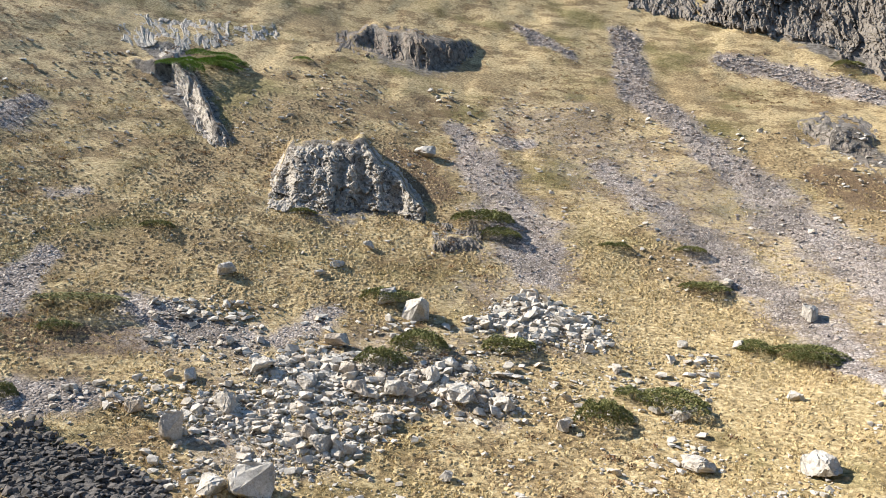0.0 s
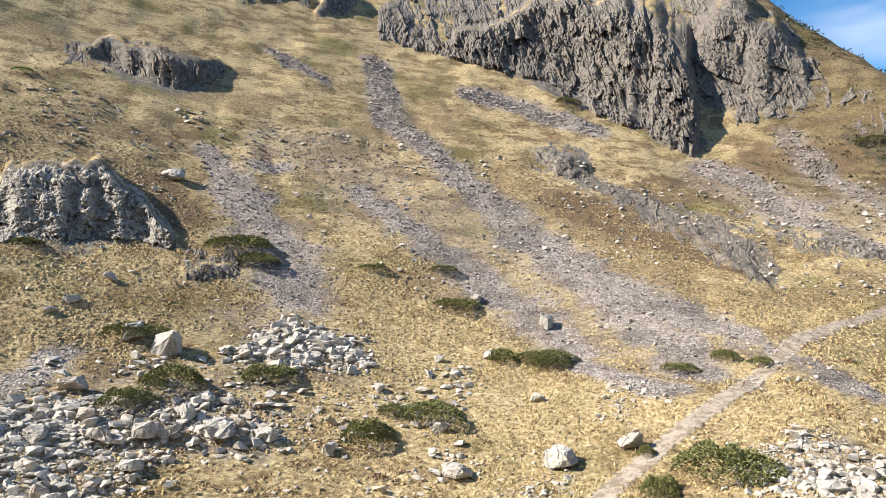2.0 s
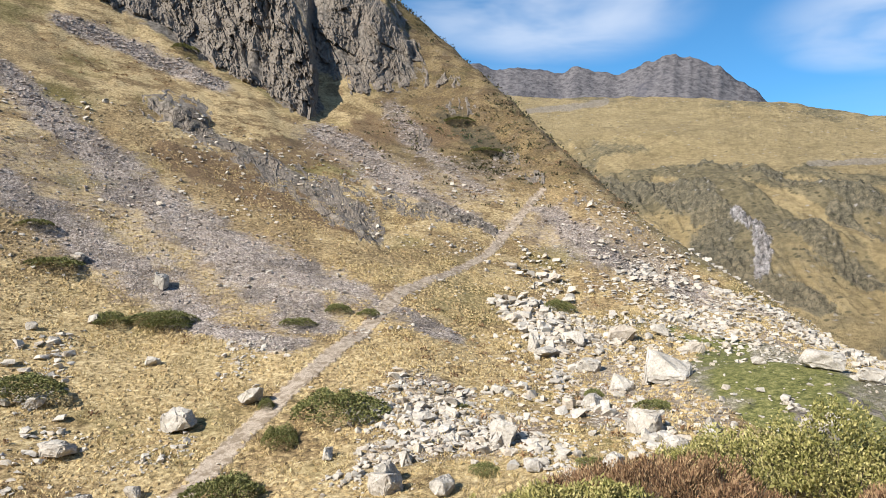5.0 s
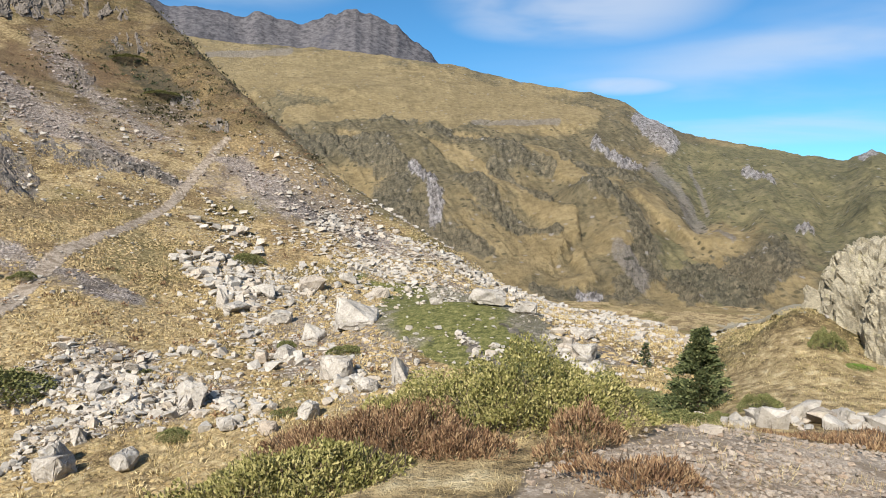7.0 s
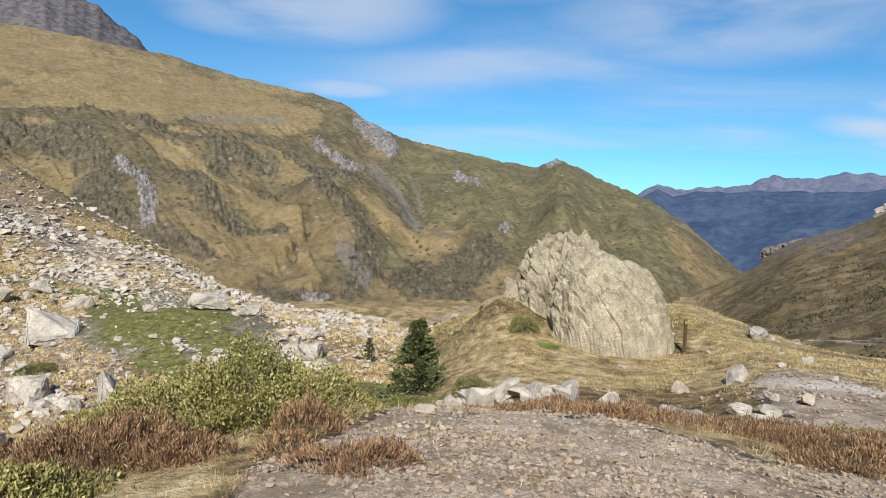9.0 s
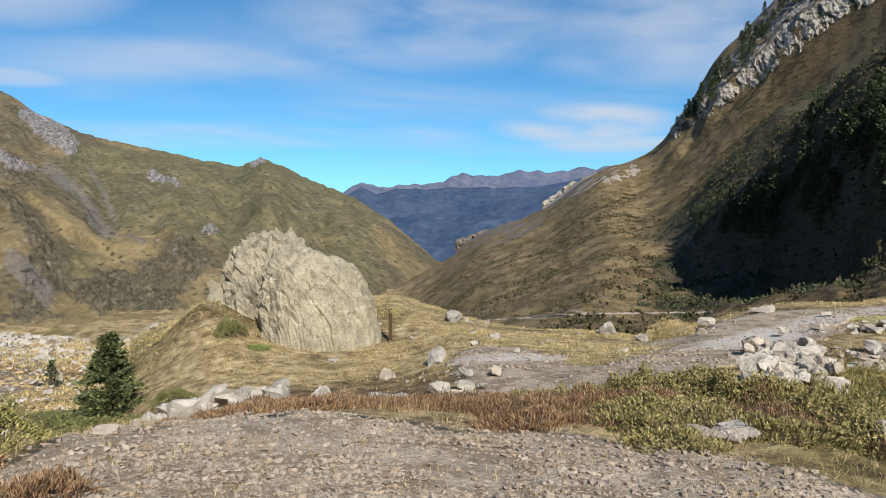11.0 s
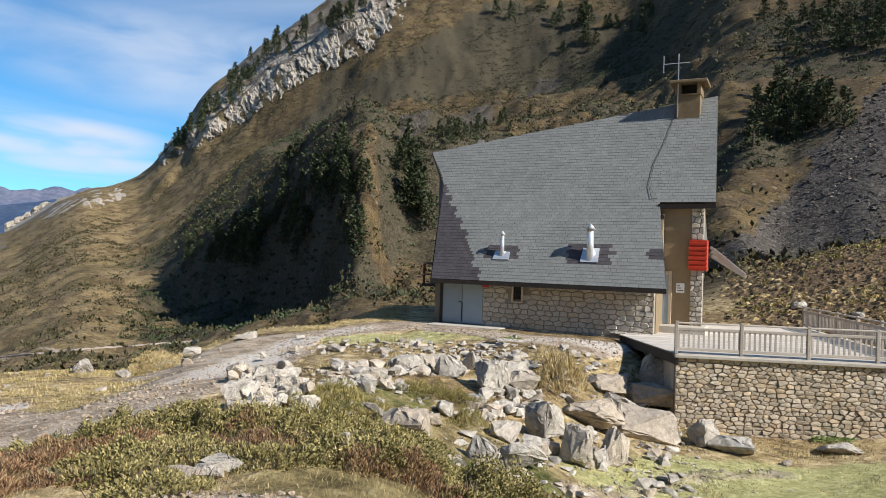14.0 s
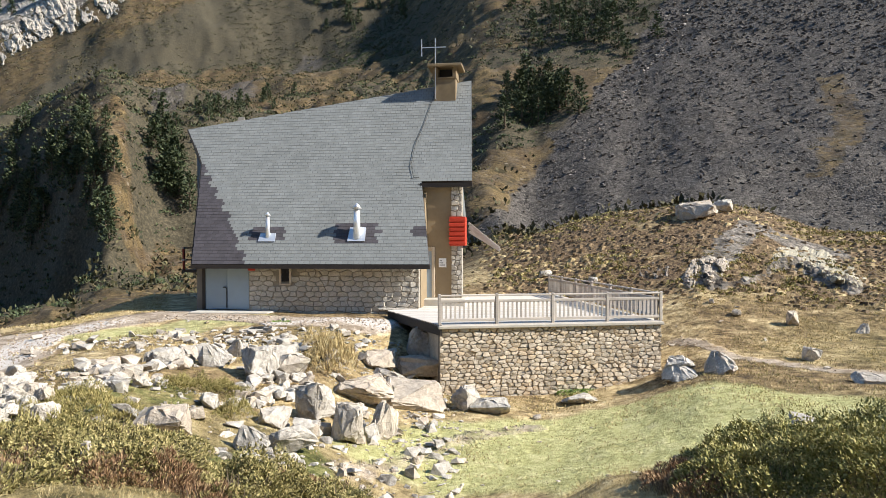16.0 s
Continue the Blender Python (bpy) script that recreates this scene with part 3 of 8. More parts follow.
cover("straw", [(118.9, -10.1, 4.0), (125.6, -9.4, 4.0), (132.1, -10.0, 4.0)], 1.0, 0.6)
cover("forest_shade", [(185.4, 17.0, 3.5), (192.8, 16.5, 5.0)], 1.0, 0.6)
cover("lawn", [(148.7, -6.6, 3.0), (155.1, -6.9, 3.0), (161.8, -6.1, 3.0)], 0.7, 0.7)
cover("straw", [(103.4, -11.0, 8.0), (109.7, -12.0, 8.0)], 1.0, 0.6)

# thin mixed scree over the middle of the hillside
cover("scree", [(8.1, 9.4, 5.0), (16.4, 5.4, 7.0), (25.3, 0.4, 7.0), (34.6, -4.8, 5.0)], 0.46, 1.0)
cover("scree", [(40.1, 7.6, 3.0), (47.6, 4.2, 5.0), (52.8, 5.5, 3.0)], 0.46, 1.0)
cover("scree", [(4.7, -5.1, 4.0), (10.4, -6.9, 4.0)], 0.46, 1.0)
cover("scree", [(-22.7, -9.0, 5.0), (-12.2, -10.6, 5.0), (5.8, -8.0, 5.0)], 0.44, 1.0)
cover("scree", [(57.7, 1.1, 3.0), (64.7, -1.7, 4.0), (69.2, -3.7, 3.0)], 0.6, 0.9)
cover("scree", [(197.0, 16.6, 0.35), (193.5, 12.4, 0.4), (190.1, 8.5, 0.45), (187.9, 4.3, 0.5)], 0.8, 0.4)
cover("tuft", [(206.7, 11.3, 1.0), (207.8, 7.7, 1.2), (206.2, 4.6, 1.0)], 0.6, 1.2)
cover("tuft", [(187.9, 15.2, 3.0), (185.6, 12.3, 3.0)], 0.9, 0.8)



# ---- materials ----
def material(name):
    m = bpy.data.materials.new(name)
    m.use_nodes = True
    n = Nodes(m.node_tree)
    out = n.add("ShaderNodeOutputMaterial")
    bsdf = n.add("ShaderNodeBsdfPrincipled", inputs={"Roughness": 0.9})
    n.put(out, 0, bsdf)
    n.bsdf = bsdf
    n.pos = n.add("ShaderNodeNewGeometry").outputs["Position"]
    n.obj = n.add("ShaderNodeTexCoord").outputs["Object"]
    n.rnd = n.add("ShaderNodeObjectInfo").outputs["Random"]
    n.island = n.add("ShaderNodeNewGeometry").outputs["Random Per Island"]
    bsdf.inputs["Specular IOR Level"].default_value = 0.2
    return m, n


def land_material():
    m, n = material("mountain_ground")
    contour = n.scaled(n.pos, (1.3, 1.3, 3.4))
    tuft = n.noise(1.7, 7, 0.74, contour)
    fine = n.noise(6.0, 5, 0.7, n.scaled(n.pos, (1, 1, 2.0)))
    cells = n.voronoi(1.5, n.add("ShaderNodeVectorMath", contour, n.scaled(n.noise(2.0, 3, 0.6, n.pos, out=1), (0.5, 0.5, 0.5)), operation="ADD").outputs[0], "SMOOTH_F1")
    tuft = n.math("SUBTRACT", tuft, n.math("MULTIPLY", n.math("SUBTRACT", cells, 0.42), 0.34))
    breakup_ = n.noise(0.9, 4, 0.7, n.pos)
    broad = n.noise(0.045, 4, 0.6, n.pos)
    mid = n.noise(0.2, 6, 0.66, n.scaled(n.pos, (0.8, 0.8, 1.6)))
    straw = n.ramp(n.math("ADD", n.math("MULTIPLY", tuft, 0.7), n.math("MULTIPLY", fine, 0.3)),
                   (0.34, (0.105, 0.078, 0.038)), (0.44, (0.29, 0.215, 0.110)), (0.53, (0.46, 0.352, 0.185)), (0.64, (0.64, 0.53, 0.325)))
    brown = n.ramp(n.math("ADD", n.math("MULTIPLY", tuft, 0.55), n.math("MULTIPLY", fine, 0.45)),
                   (0.39, (0.045, 0.031, 0.018)), (0.5, (0.185, 0.126, 0.062)), (0.61, (0.37, 0.265, 0.138)))
    olive = n.ramp(n.math("ADD", n.math("MULTIPLY", tuft, 0.5), n.math("MULTIPLY", fine, 0.5)),
                   (0.34, (0.035, 0.035, 0.012)), (0.52, (0.13, 0.115, 0.035)), (0.68, (0.27, 0.225, 0.085)))
    c = n.mix(n.math("MULTIPLY", n.steps(mid, 0.46, 0.58), 0.9), straw, brown)
    c = n.mix(n.math("MULTIPLY", n.steps(broad, 0.50, 0.66), 0.7), c, olive)
    c = n.mix(n.math("MULTIPLY", n.attr("straw"), 0.8), c, straw)
    c = n.mix(n.math("MULTIPLY", n.attr("brown"), n.steps(mid, 0.30, 0.55, 0.45, 0.95)), c, n.mix(0.25, brown, straw))
    moor = n.mix(n.steps(mid, 0.40, 0.60), n.mix(0.75, olive, brown), n.mix(0.55, brown, (0.055, 0.045, 0.034)))
    moor = n.mix(n.math("MULTIPLY", n.steps(n.noise(0.5, 6, 0.72, n.scaled(n.pos, (1, 1, 0.6))), 0.52, 0.60), 0.55), moor, (0.19, 0.165, 0.14))
    clump = n.voronoi(0.34, n.scaled(n.pos, (1, 1, 1.2)))
    grown = n.steps(n.noise(0.045, 5, 0.7, n.pos), 0.40, 0.56)
    moor = n.mix(n.math("MULTIPLY", n.steps(n.math("ADD", clump, n.math("MULTIPLY", breakup_, 0.5)), 0.72, 0.50), n.math("MULTIPLY", grown, 0.85)), moor, (0.040, 0.038, 0.020))
    rubble = n.voronoi(0.55, n.pos)
    moor = n.mix(n.math("MULTIPLY", n.steps(rubble, 0.24, 0.12), n.steps(n.noise(0.06, 4, 0.7, n.scaled(n.pos, (1, 1, 0.5))), 0.48, 0.60)), moor, (0.34, 0.30, 0.25))
    moor = n.mix(1.0, moor, (0.54, 0.51, 0.47), "MULTIPLY")
    c = n.mix(n.math("MULTIPLY", n.attr("moor"), 0.9), c, moor)
    speck = n.noise(1.9, 4, 0.7, n.scaled(n.pos, (1, 1, 2.2)))
    c = n.mix(n.math("MULTIPLY", n.steps(speck, 0.56, 0.63), 0.6), c, n.mix(1.0, c, (0.36, 0.33, 0.28), "MULTIPLY"))
    glint = n.noise(2.7, 4, 0.72, n.scaled(n.pos, (0.8, 0.8, 3.0)))
    c = n.mix(n.math("MULTIPLY", n.steps(glint, 0.56, 0.66), 0.5), c, n.mix(1.0, c, (1.55, 1.5, 1.45), "MULTIPLY"))
    pebble = n.voronoi(2.6, n.pos, out=1)
    pebble2 = n.voronoi(9.0, n.pos, out=1)
    grey = n.mix(0.5, pebble, pebble2)
    bw = n.add("ShaderNodeRGBToBW", grey).outputs[0]
    stone = n.ramp(bw, (0.2, (0.14, 0.116, 0.101)), (0.5, (0.325, 0.276, 0.243)), (0.8, (0.55, 0.485, 0.425)))
    edge = n.voronoi(2.6, n.pos, "DISTANCE_TO_EDGE")
    patchy = n.steps(n.noise(0.12, 7, 0.78, n.pos), 0.36, 0.62, 0.5, 1.12)
    stone = n.mix(1.0, stone, n.add("ShaderNodeCombineXYZ", patchy, patchy, patchy).outputs[0], "MULTIPLY")
    stone = n.mix(n.steps(edge, 0.07, 0.0), stone, (0.07, 0.056, 0.048))
    breakup = n.noise(0.9, 5, 0.7, n.pos)

    def layer(base, name, colour, soft=0.22):
        a = n.attr(name)
        f = n.steps(n.math("ADD", a, n.math("MULTIPLY", n.math("SUBTRACT", breakup, 0.5), 1.1)), 0.5 - soft, 0.5 + soft)
        f = n.math("MULTIPLY", f, n.steps(a, 0.02, 0.15))
        return n.mix(f, base, colour), f

    green = n.ramp(n.math("ADD", n.math("MULTIPLY", tuft, 0.5), n.math("MULTIPLY", fine, 0.5)),
                   (0.38, (0.05, 0.056, 0.016)), (0.5, (0.15, 0.152, 0.048)), (0.62, (0.31, 0.285, 0.115)))
    heath = n.ramp(fine, (0.36, (0.035, 0.022, 0.014)), (0.5, (0.135, 0.088, 0.050)), (0.64, (0.30, 0.21, 0.11)))
    darkstone = n.ramp(bw, (0.2, (0.022, 0.020, 0.018)), (0.5, (0.066, 0.058, 0.051)), (0.8, (0.16, 0.144, 0.126)))
    crag = n.ramp(n.noise(0.8, 7, 0.7, n.scaled(n.pos, (1.2, 1.2, 0.7))), (0.36, (0.035, 0.029, 0.024)), (0.5, (0.155, 0.135, 0.113)), (0.64, (0.29, 0.255, 0.215)))
    gravelfine = n.ramp(n.add("ShaderNodeRGBToBW", n.mix(0.5, n.voronoi(42, n.pos, out=1), n.voronoi(110, n.pos, out=1))).outputs[0],
                        (0.2, (0.21, 0.163, 0.120)), (0.55, (0.39, 0.322, 0.250)), (0.85, (0.60, 0.53, 0.44)))
    gravelfine = n.mix(n.math("MULTIPLY", n.steps(n.noise(1.3, 5, 0.72, n.pos), 0.44, 0.58), n.steps(n.attr("slaty"), 0.4, 0.0, 0.0, 0.8)), gravelfine, n.mix(fine, (0.11, 0.080, 0.055), (0.24, 0.185, 0.125)))
    gravelfine = n.mix(n.attr("slaty"), gravelfine, n.mix(1.0, gravelfine, (1.28, 1.40, 1.60), "MULTIPLY"))
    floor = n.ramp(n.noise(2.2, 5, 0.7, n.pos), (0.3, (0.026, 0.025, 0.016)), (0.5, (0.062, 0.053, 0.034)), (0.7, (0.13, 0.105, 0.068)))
    c, f5 = layer(c, "forest_shade", floor)
    c, f1 = layer(c, "heath", heath)
    c, f0 = layer(c, "green", green)
    lawn = n.ramp(n.math("ADD", n.math("MULTIPLY", tuft, 0.4), n.math("MULTIPLY", fine, 0.6)), (0.36, (0.25, 0.24, 0.095)), (0.5, (0.42, 0.405, 0.175)), (0.64, (0.60, 0.56, 0.30)))
    c, f8 = layer(c, "lawn", lawn, 0.4)
    c, f2 = layer(c, "scree", stone, 0.45)
    c, f7 = layer(c, "field", n.mix(0.35, stone, c), 0.5)
    c, f4 = layer(c, "rock", crag)
    c, f6 = layer(c, "dark", darkstone)
    c, f3 = layer(c, "gravel", gravelfine, 0.3)
    n.put(n.bsdf, "Base Color", c)
    grassy = n.math("ADD", n.math("MULTIPLY", tuft, 0.7), n.math("MULTIPLY", fine, 0.3))
    stony = n.math("ADD", n.math("MULTIPLY", bw, 0.5), n.math("MULTIPLY", edge, 0.8))
    h = n.mix(n.math("MAXIMUM", n.math("MAXIMUM", f2, f6), f4), grassy, stony)
    pebbly = n.math("MULTIPLY", n.voronoi(30.0, n.pos), 0.02)
    h = n.mix(f3, h, pebbly)
    n.put(n.bsdf, "Normal", n.bump(h, 0.9, 0.28))
    n.put(n.bsdf, "Roughness", 0.95)
    return m


def far_material(name, dark, midtone, light, scale, contrast=1.0, stone=(0.3, 0.28, 0.26), emission=None):
    m, n = material(name)
    big = n.noise(scale, 7, 0.68, n.pos, distort=0.8)
    small = n.noise(scale * 9, 7, 0.74, n.scaled(n.pos, (1, 1, 1.4)))
    gully = n.noise(scale * 3, 6, 0.72, n.scaled(n.pos, (1, 1, 0.7)), distort=0.4)
    v = n.math("ADD", n.math("ADD", n.math("MULTIPLY", big, 0.36), n.math("MULTIPLY", small, 0.44)), n.math("MULTIPLY", gully, 0.20))
    c = n.ramp(v, (0.41, dark), (0.49, midtone), (0.57, light))
    crag = n.ramp(small, (0.40, tuple(x * 0.35 for x in stone)), (0.58, stone))
    c = n.mix(n.attr("crag"), c, crag)
    n.put(n.bsdf, "Base Color", c)
    n.put(n.bsdf, "Normal", n.bump(v, 0.8 * contrast, 8.0))
    # Faint glow stands for the air haze before far mountains.
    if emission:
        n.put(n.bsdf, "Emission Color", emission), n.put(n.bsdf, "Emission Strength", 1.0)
    return m


def ridge_material():
    """Dry golden grass, olive pasture, dark heath, scree and pale rock of the far slope, with a haze tint."""
    m, n = material("grassy_ridge")
    broad = n.noise(0.006, 5, 0.6, n.pos)
    mid = n.noise(0.03, 7, 0.68, n.pos, distort=0.6)
    fine = n.noise(0.16, 6, 0.74, n.pos)
    grain = n.noise(0.45, 4, 0.7, n.pos)
    v = n.math("ADD", n.math("MULTIPLY", mid, 0.5), n.math("MULTIPLY", fine, 0.5))
    gold = n.ramp(v, (0.38, (0.145, 0.104, 0.048)), (0.5, (0.228, 0.168, 0.078)), (0.62, (0.31, 0.232, 0.115)))
    olive = n.ramp(v, (0.38, (0.062, 0.053, 0.030)), (0.49, (0.122, 0.098, 0.052)), (0.62, (0.20, 0.155, 0.083)))
    dark = n.ramp(fine, (0.36, (0.046, 0.042, 0.029)), (0.5, (0.104, 0.090, 0.058)), (0.64, (0.20, 0.16, 0.10)))
    pasture = n.ramp(v, (0.38, (0.066, 0.063, 0.032)), (0.5, (0.142, 0.126, 0.060)), (0.62, (0.235, 0.19, 0.093)))
    rock = n.ramp(fine, (0.38, (0.085, 0.074, 0.066)), (0.5, (0.235, 0.210, 0.190)), (0.62, (0.40, 0.365, 0.335)))
    gravel = n.ramp(n.math("ADD", n.math("MULTIPLY", fine, 0.4), n.math("MULTIPLY", grain, 0.6)), (0.36, (0.10, 0.086, 0.072)), (0.62, (0.255, 0.222, 0.190)))
    c = n.mix(n.steps(broad, 0.44, 0.58), olive, gold)

    def layer(base, name, colour, soft=0.2, level=1.0):
        a = n.attr(name)
        f = n.steps(n.math("ADD", a, n.math("MULTIPLY", n.math("SUBTRACT", fine, 0.5), 1.5)), 0.5 - soft, 0.5 + soft)
        return n.mix(n.math("MULTIPLY", n.math("MULTIPLY", f, n.steps(a, 0.02, 0.2)), level), base, colour)

    c = layer(c, "green", pasture, 0.35, 0.85)
    c = layer(c, "gold", gold, 0.4)
    c = layer(c, "heath", dark, 0.2, 0.82)
    c = layer(c, "gully", dark, 0.3, 0.22)
    c = layer(c, "scree", gravel, 0.4, 0.6)
    c = layer(c, "crag", rock, 0.3, 0.9)
    shrub = n.voronoi(0.11, n.scaled(n.pos, (1, 1, 1.3)))
    sparse = n.steps(n.math("ADD", mid, n.math("MULTIPLY", n.attr("gold"), -0.10)), 0.42, 0.58)
    c = n.mix(n.math("MULTIPLY", n.math("MULTIPLY", n.steps(shrub, 0.36, 0.18), sparse), 0.75), c, (0.030, 0.030, 0.016))
    pale = n.voronoi(0.07, n.pos)
    c = n.mix(n.math("MULTIPLY", n.math("MULTIPLY", n.steps(pale, 0.20, 0.08), n.steps(mid, 0.56, 0.46)), 0.7), c, (0.30, 0.27, 0.235))
    # Paler, bluer multiply puts the slope's haze into its colour.
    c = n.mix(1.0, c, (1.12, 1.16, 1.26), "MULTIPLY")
    n.put(n.bsdf, "Base Color", c)
    n.put(n.bsdf, "Normal", n.bump(v, 0.9, 9.0))
    return m


def rock_material(name, dark, light, warm, lichen=0.3, scale=1.0, strata=1.0, cracks=0.1, stain=0.5):
    m, n = material(name)
    big = n.noise(0.9 * scale, 5, 0.65, n.pos)
    fine = n.noise(7.0 * scale, 6, 0.72, n.scaled(n.pos, (1, 1, strata)))
    c = n.ramp(n.math("ADD", n.math("MULTIPLY", big, 0.45), n.math("MULTIPLY", fine, 0.55)), (0.30, dark), (0.52, tuple((a + b) / 2 for a, b in zip(dark, light))), (0.66, light))
    c = n.mix(n.math("MULTIPLY", n.steps(n.math("FRACT", n.math("MULTIPLY", n.math("ADD", n.rnd, n.island), 7.31)), 0.45, 1.0), 0.55), c, n.mix(1.0, c, warm, "MULTIPLY"))
    moss = n.noise(2.2 * scale, 5, 0.7, n.pos)
    c = n.mix(n.math("MULTIPLY", n.steps(moss, 0.56, 0.66), lichen), c, (0.33, 0.30, 0.16))
    spot = n.noise(3.4 * scale, 6, 0.75, n.pos, distort=0.6)
    c = n.mix(n.math("MULTIPLY", n.steps(spot, 0.54, 0.64), stain), c, tuple(x * 0.7 for x in dark))
    n.put(n.bsdf, "Base Color", c)
    crack = n.voronoi(1.6 * scale, n.scaled(n.pos, (1, 1, strata)), "DISTANCE_TO_EDGE")
    h = n.math("ADD", n.math("MULTIPLY", fine, 0.7), n.math("MULTIPLY", n.steps(crack, 0.0, 0.07), cracks))
    n.put(n.bsdf, "Normal", n.bump(h, 0.85, 0.10 / scale))
    return m


def plain_material(name, colour, rough=0.7, vary=0.25, scale=6.0, metal=0.0, bump=0.2, grain=(1, 1, 1), tones=0.15):
    m, n = material(name)
    g = n.noise(scale, 5, 0.65, n.scaled(n.obj, grain))
    s = n.noise(scale * 0.13, 3, 0.6, n.pos)
    v = n.math("ADD", n.math("MULTIPLY", g, 0.6), n.math("MULTIPLY", s, 0.4))
    c = n.ramp(v, (0.3, tuple(x * (1 - vary) for x in colour)), (0.7, tuple(min(1, x * (1 + vary)) for x in colour)))
    tone = n.math("ADD", 1 - tones, n.math("MULTIPLY", n.math("FRACT", n.math("ADD", n.rnd, n.island)), 2 * tones))
    c = n.mix(1.0, c, n.add("ShaderNodeCombineXYZ", tone, tone, tone).outputs[0], "MULTIPLY")
    n.put(n.bsdf, "Base Color", c), n.put(n.bsdf, "Roughness", rough), n.put(n.bsdf, "Metallic", metal)
    n.put(n.bsdf, "Normal", n.bump(g, bump, 0.02))
    return m


def leaf_material(name, dark, midtone, light, scale=3.0):
    m, n = material(name)
    s = n.noise(scale, 3, 0.6, n.pos)
    v = n.math("ADD", n.math("MULTIPLY", n.island, 0.55), n.math("MULTIPLY", s, 0.45))
    n.put(n.bsdf, "Base Color", n.ramp(v, (0.22, dark), (0.5, midtone), (0.8, light)))
    n.put(n.bsdf, "Roughness", 0.7)
    return m


LAND = land_material()
RIDGE = ridge_material()
PEAK = far_material("grey_peak", (0.045, 0.044, 0.054), (0.080, 0.076, 0.086), (0.135, 0.122, 0.125), 0.006, 1.0, stone=(0.155, 0.142, 0.145))
# Blue base colours and glow put distance haze on these two chains.
HAZEBLUE = far_material("haze_blue_distance", (0.018, 0.030, 0.055), (0.035, 0.052, 0.085), (0.06, 0.08, 0.11), 0.004, 1.0, emission=(0.012, 0.026, 0.062, 1))
HAZEPALE = far_material("haze_pale_distance", (0.045, 0.05, 0.08), (0.075, 0.075, 0.10), (0.11, 0.10, 0.12), 0.003, 1.0, stone=(0.12, 0.11, 0.125), emission=(0.045, 0.072, 0.13, 1))
GRANITE = rock_material("pale_granite", (0.205, 0.185, 0.158), (0.66, 0.612, 0.542), (1.0, 0.85, 0.70), 0.2, cracks=0.03)
FIELDSTONE = rock_material("field_stone", (0.26, 0.235, 0.20), (0.69, 0.64, 0.565), (1.0, 0.88, 0.75), 0.15, cracks=0.03)
CRAG = rock_material("dark_crag", (0.040, 0.034, 0.029), (0.33, 0.285, 0.24), (1.0, 0.92, 0.85), 0.3, 0.8, 0.6, cracks=0.3)
GREYCRAG = rock_material("grey_crag", (0.14, 0.122, 0.10), (0.60, 0.54, 0.46), (1.0, 0.92, 0.85), 0.3, 0.9, 0.6, cracks=0.2)
KNOLL = rock_material("lichened_rock", (0.13, 0.115, 0.085), (0.56, 0.51, 0.39), (1, 0.95, 0.85), 0.5, 1.8, 1.6, cracks=0.05, stain=0.4)
SCREE = rock_material("scree_stone", (0.20, 0.170, 0.152), (0.56, 0.49, 0.435), (1.0, 0.90, 0.82), 0.05, 1.5, stain=0.2)
DARKROCK = rock_material("slate_scree", (0.035, 0.032, 0.030), (0.19, 0.172, 0.155), (1.0, 0.95, 0.95), 0.0, 1.5)


# ---- mesh helpers ----
def raw_mesh(name, verts, faces, mat, parent=None, flat=False, attrs=None):
    """A mesh object from arrays: verts (n, 3), faces (m, 3 or 4)."""
    verts, faces = np.asarray(verts, np.float32), np.asarray(faces, np.int32)
    me = bpy.data.meshes.new(name)
    k = faces.shape[1]
    me.vertices.add(len(verts)), me.loops.add(faces.size), me.polygons.add(len(faces))
    me.vertices.foreach_set("co", verts.ravel())
    me.loops.foreach_set("vertex_index", faces.ravel())
    me.polygons.foreach_set("loop_start", np.arange(0, faces.size, k, dtype=np.int32))
    me.polygons.foreach_set("use_smooth", np.full(len(faces), not flat))
    me.update(calc_edges=True)
    for key, values in (attrs or {}).items():
        me.attributes.new(key, "FLOAT", "POINT").data.foreach_set("value", np.asarray(values, np.float32).ravel())
    me.materials.append(mat)
    ob = new(name, me)
    if parent is not None:
        ob.parent = parent
    return ob


def part(name, bm, mat, parent=None, label="", flat=True):
    me = bpy.data.meshes.new(name)
    bmesh.ops.recalc_face_normals(bm, faces=bm.faces)
    for f in bm.faces:
        f.smooth = not flat
    bm.to_mesh(me)
    bm.free()
    me.materials.append(mat)
    ob = new(name, me)
    if parent is not None:
        ob.parent = parent
    return tagged(ob, label)


def box(bm, lo, hi, bevel=0.0, m=None):
    """A box between two corners, joined into bm."""
    b = bmesh.new()
    bmesh.ops.create_cube(b, size=1)
    for v in b.verts:
        v.co = Vector([lo[k] + (v.co[k] + 0.5) * (hi[k] - lo[k]) for k in range(3)])
    if bevel:
        bmesh.ops.bevel(b, geom=b.edges[:], offset=bevel, segments=1, affect="EDGES")
    if m is not None:
        b.transform(m)
    me = bpy.data.meshes.new("piece")
    b.to_mesh(me)
    b.free()
    bm.from_mesh(me)
    bpy.data.meshes.remove(me)
    return bm


def boxed(lo, hi, bevel=0.0, m=None):
    return box(bmesh.new(), lo, hi, bevel, m)


def anchor(name, at, label, category, group="", kind="", turn=0.0):
    ob = new(name)
    ob.empty_display_size = 0.2
    ob.matrix_world = Matrix.Translation(at) @ Matrix.Rotation(turn, 4, "Z")
    return tagged(ob, label, category, group, kind)


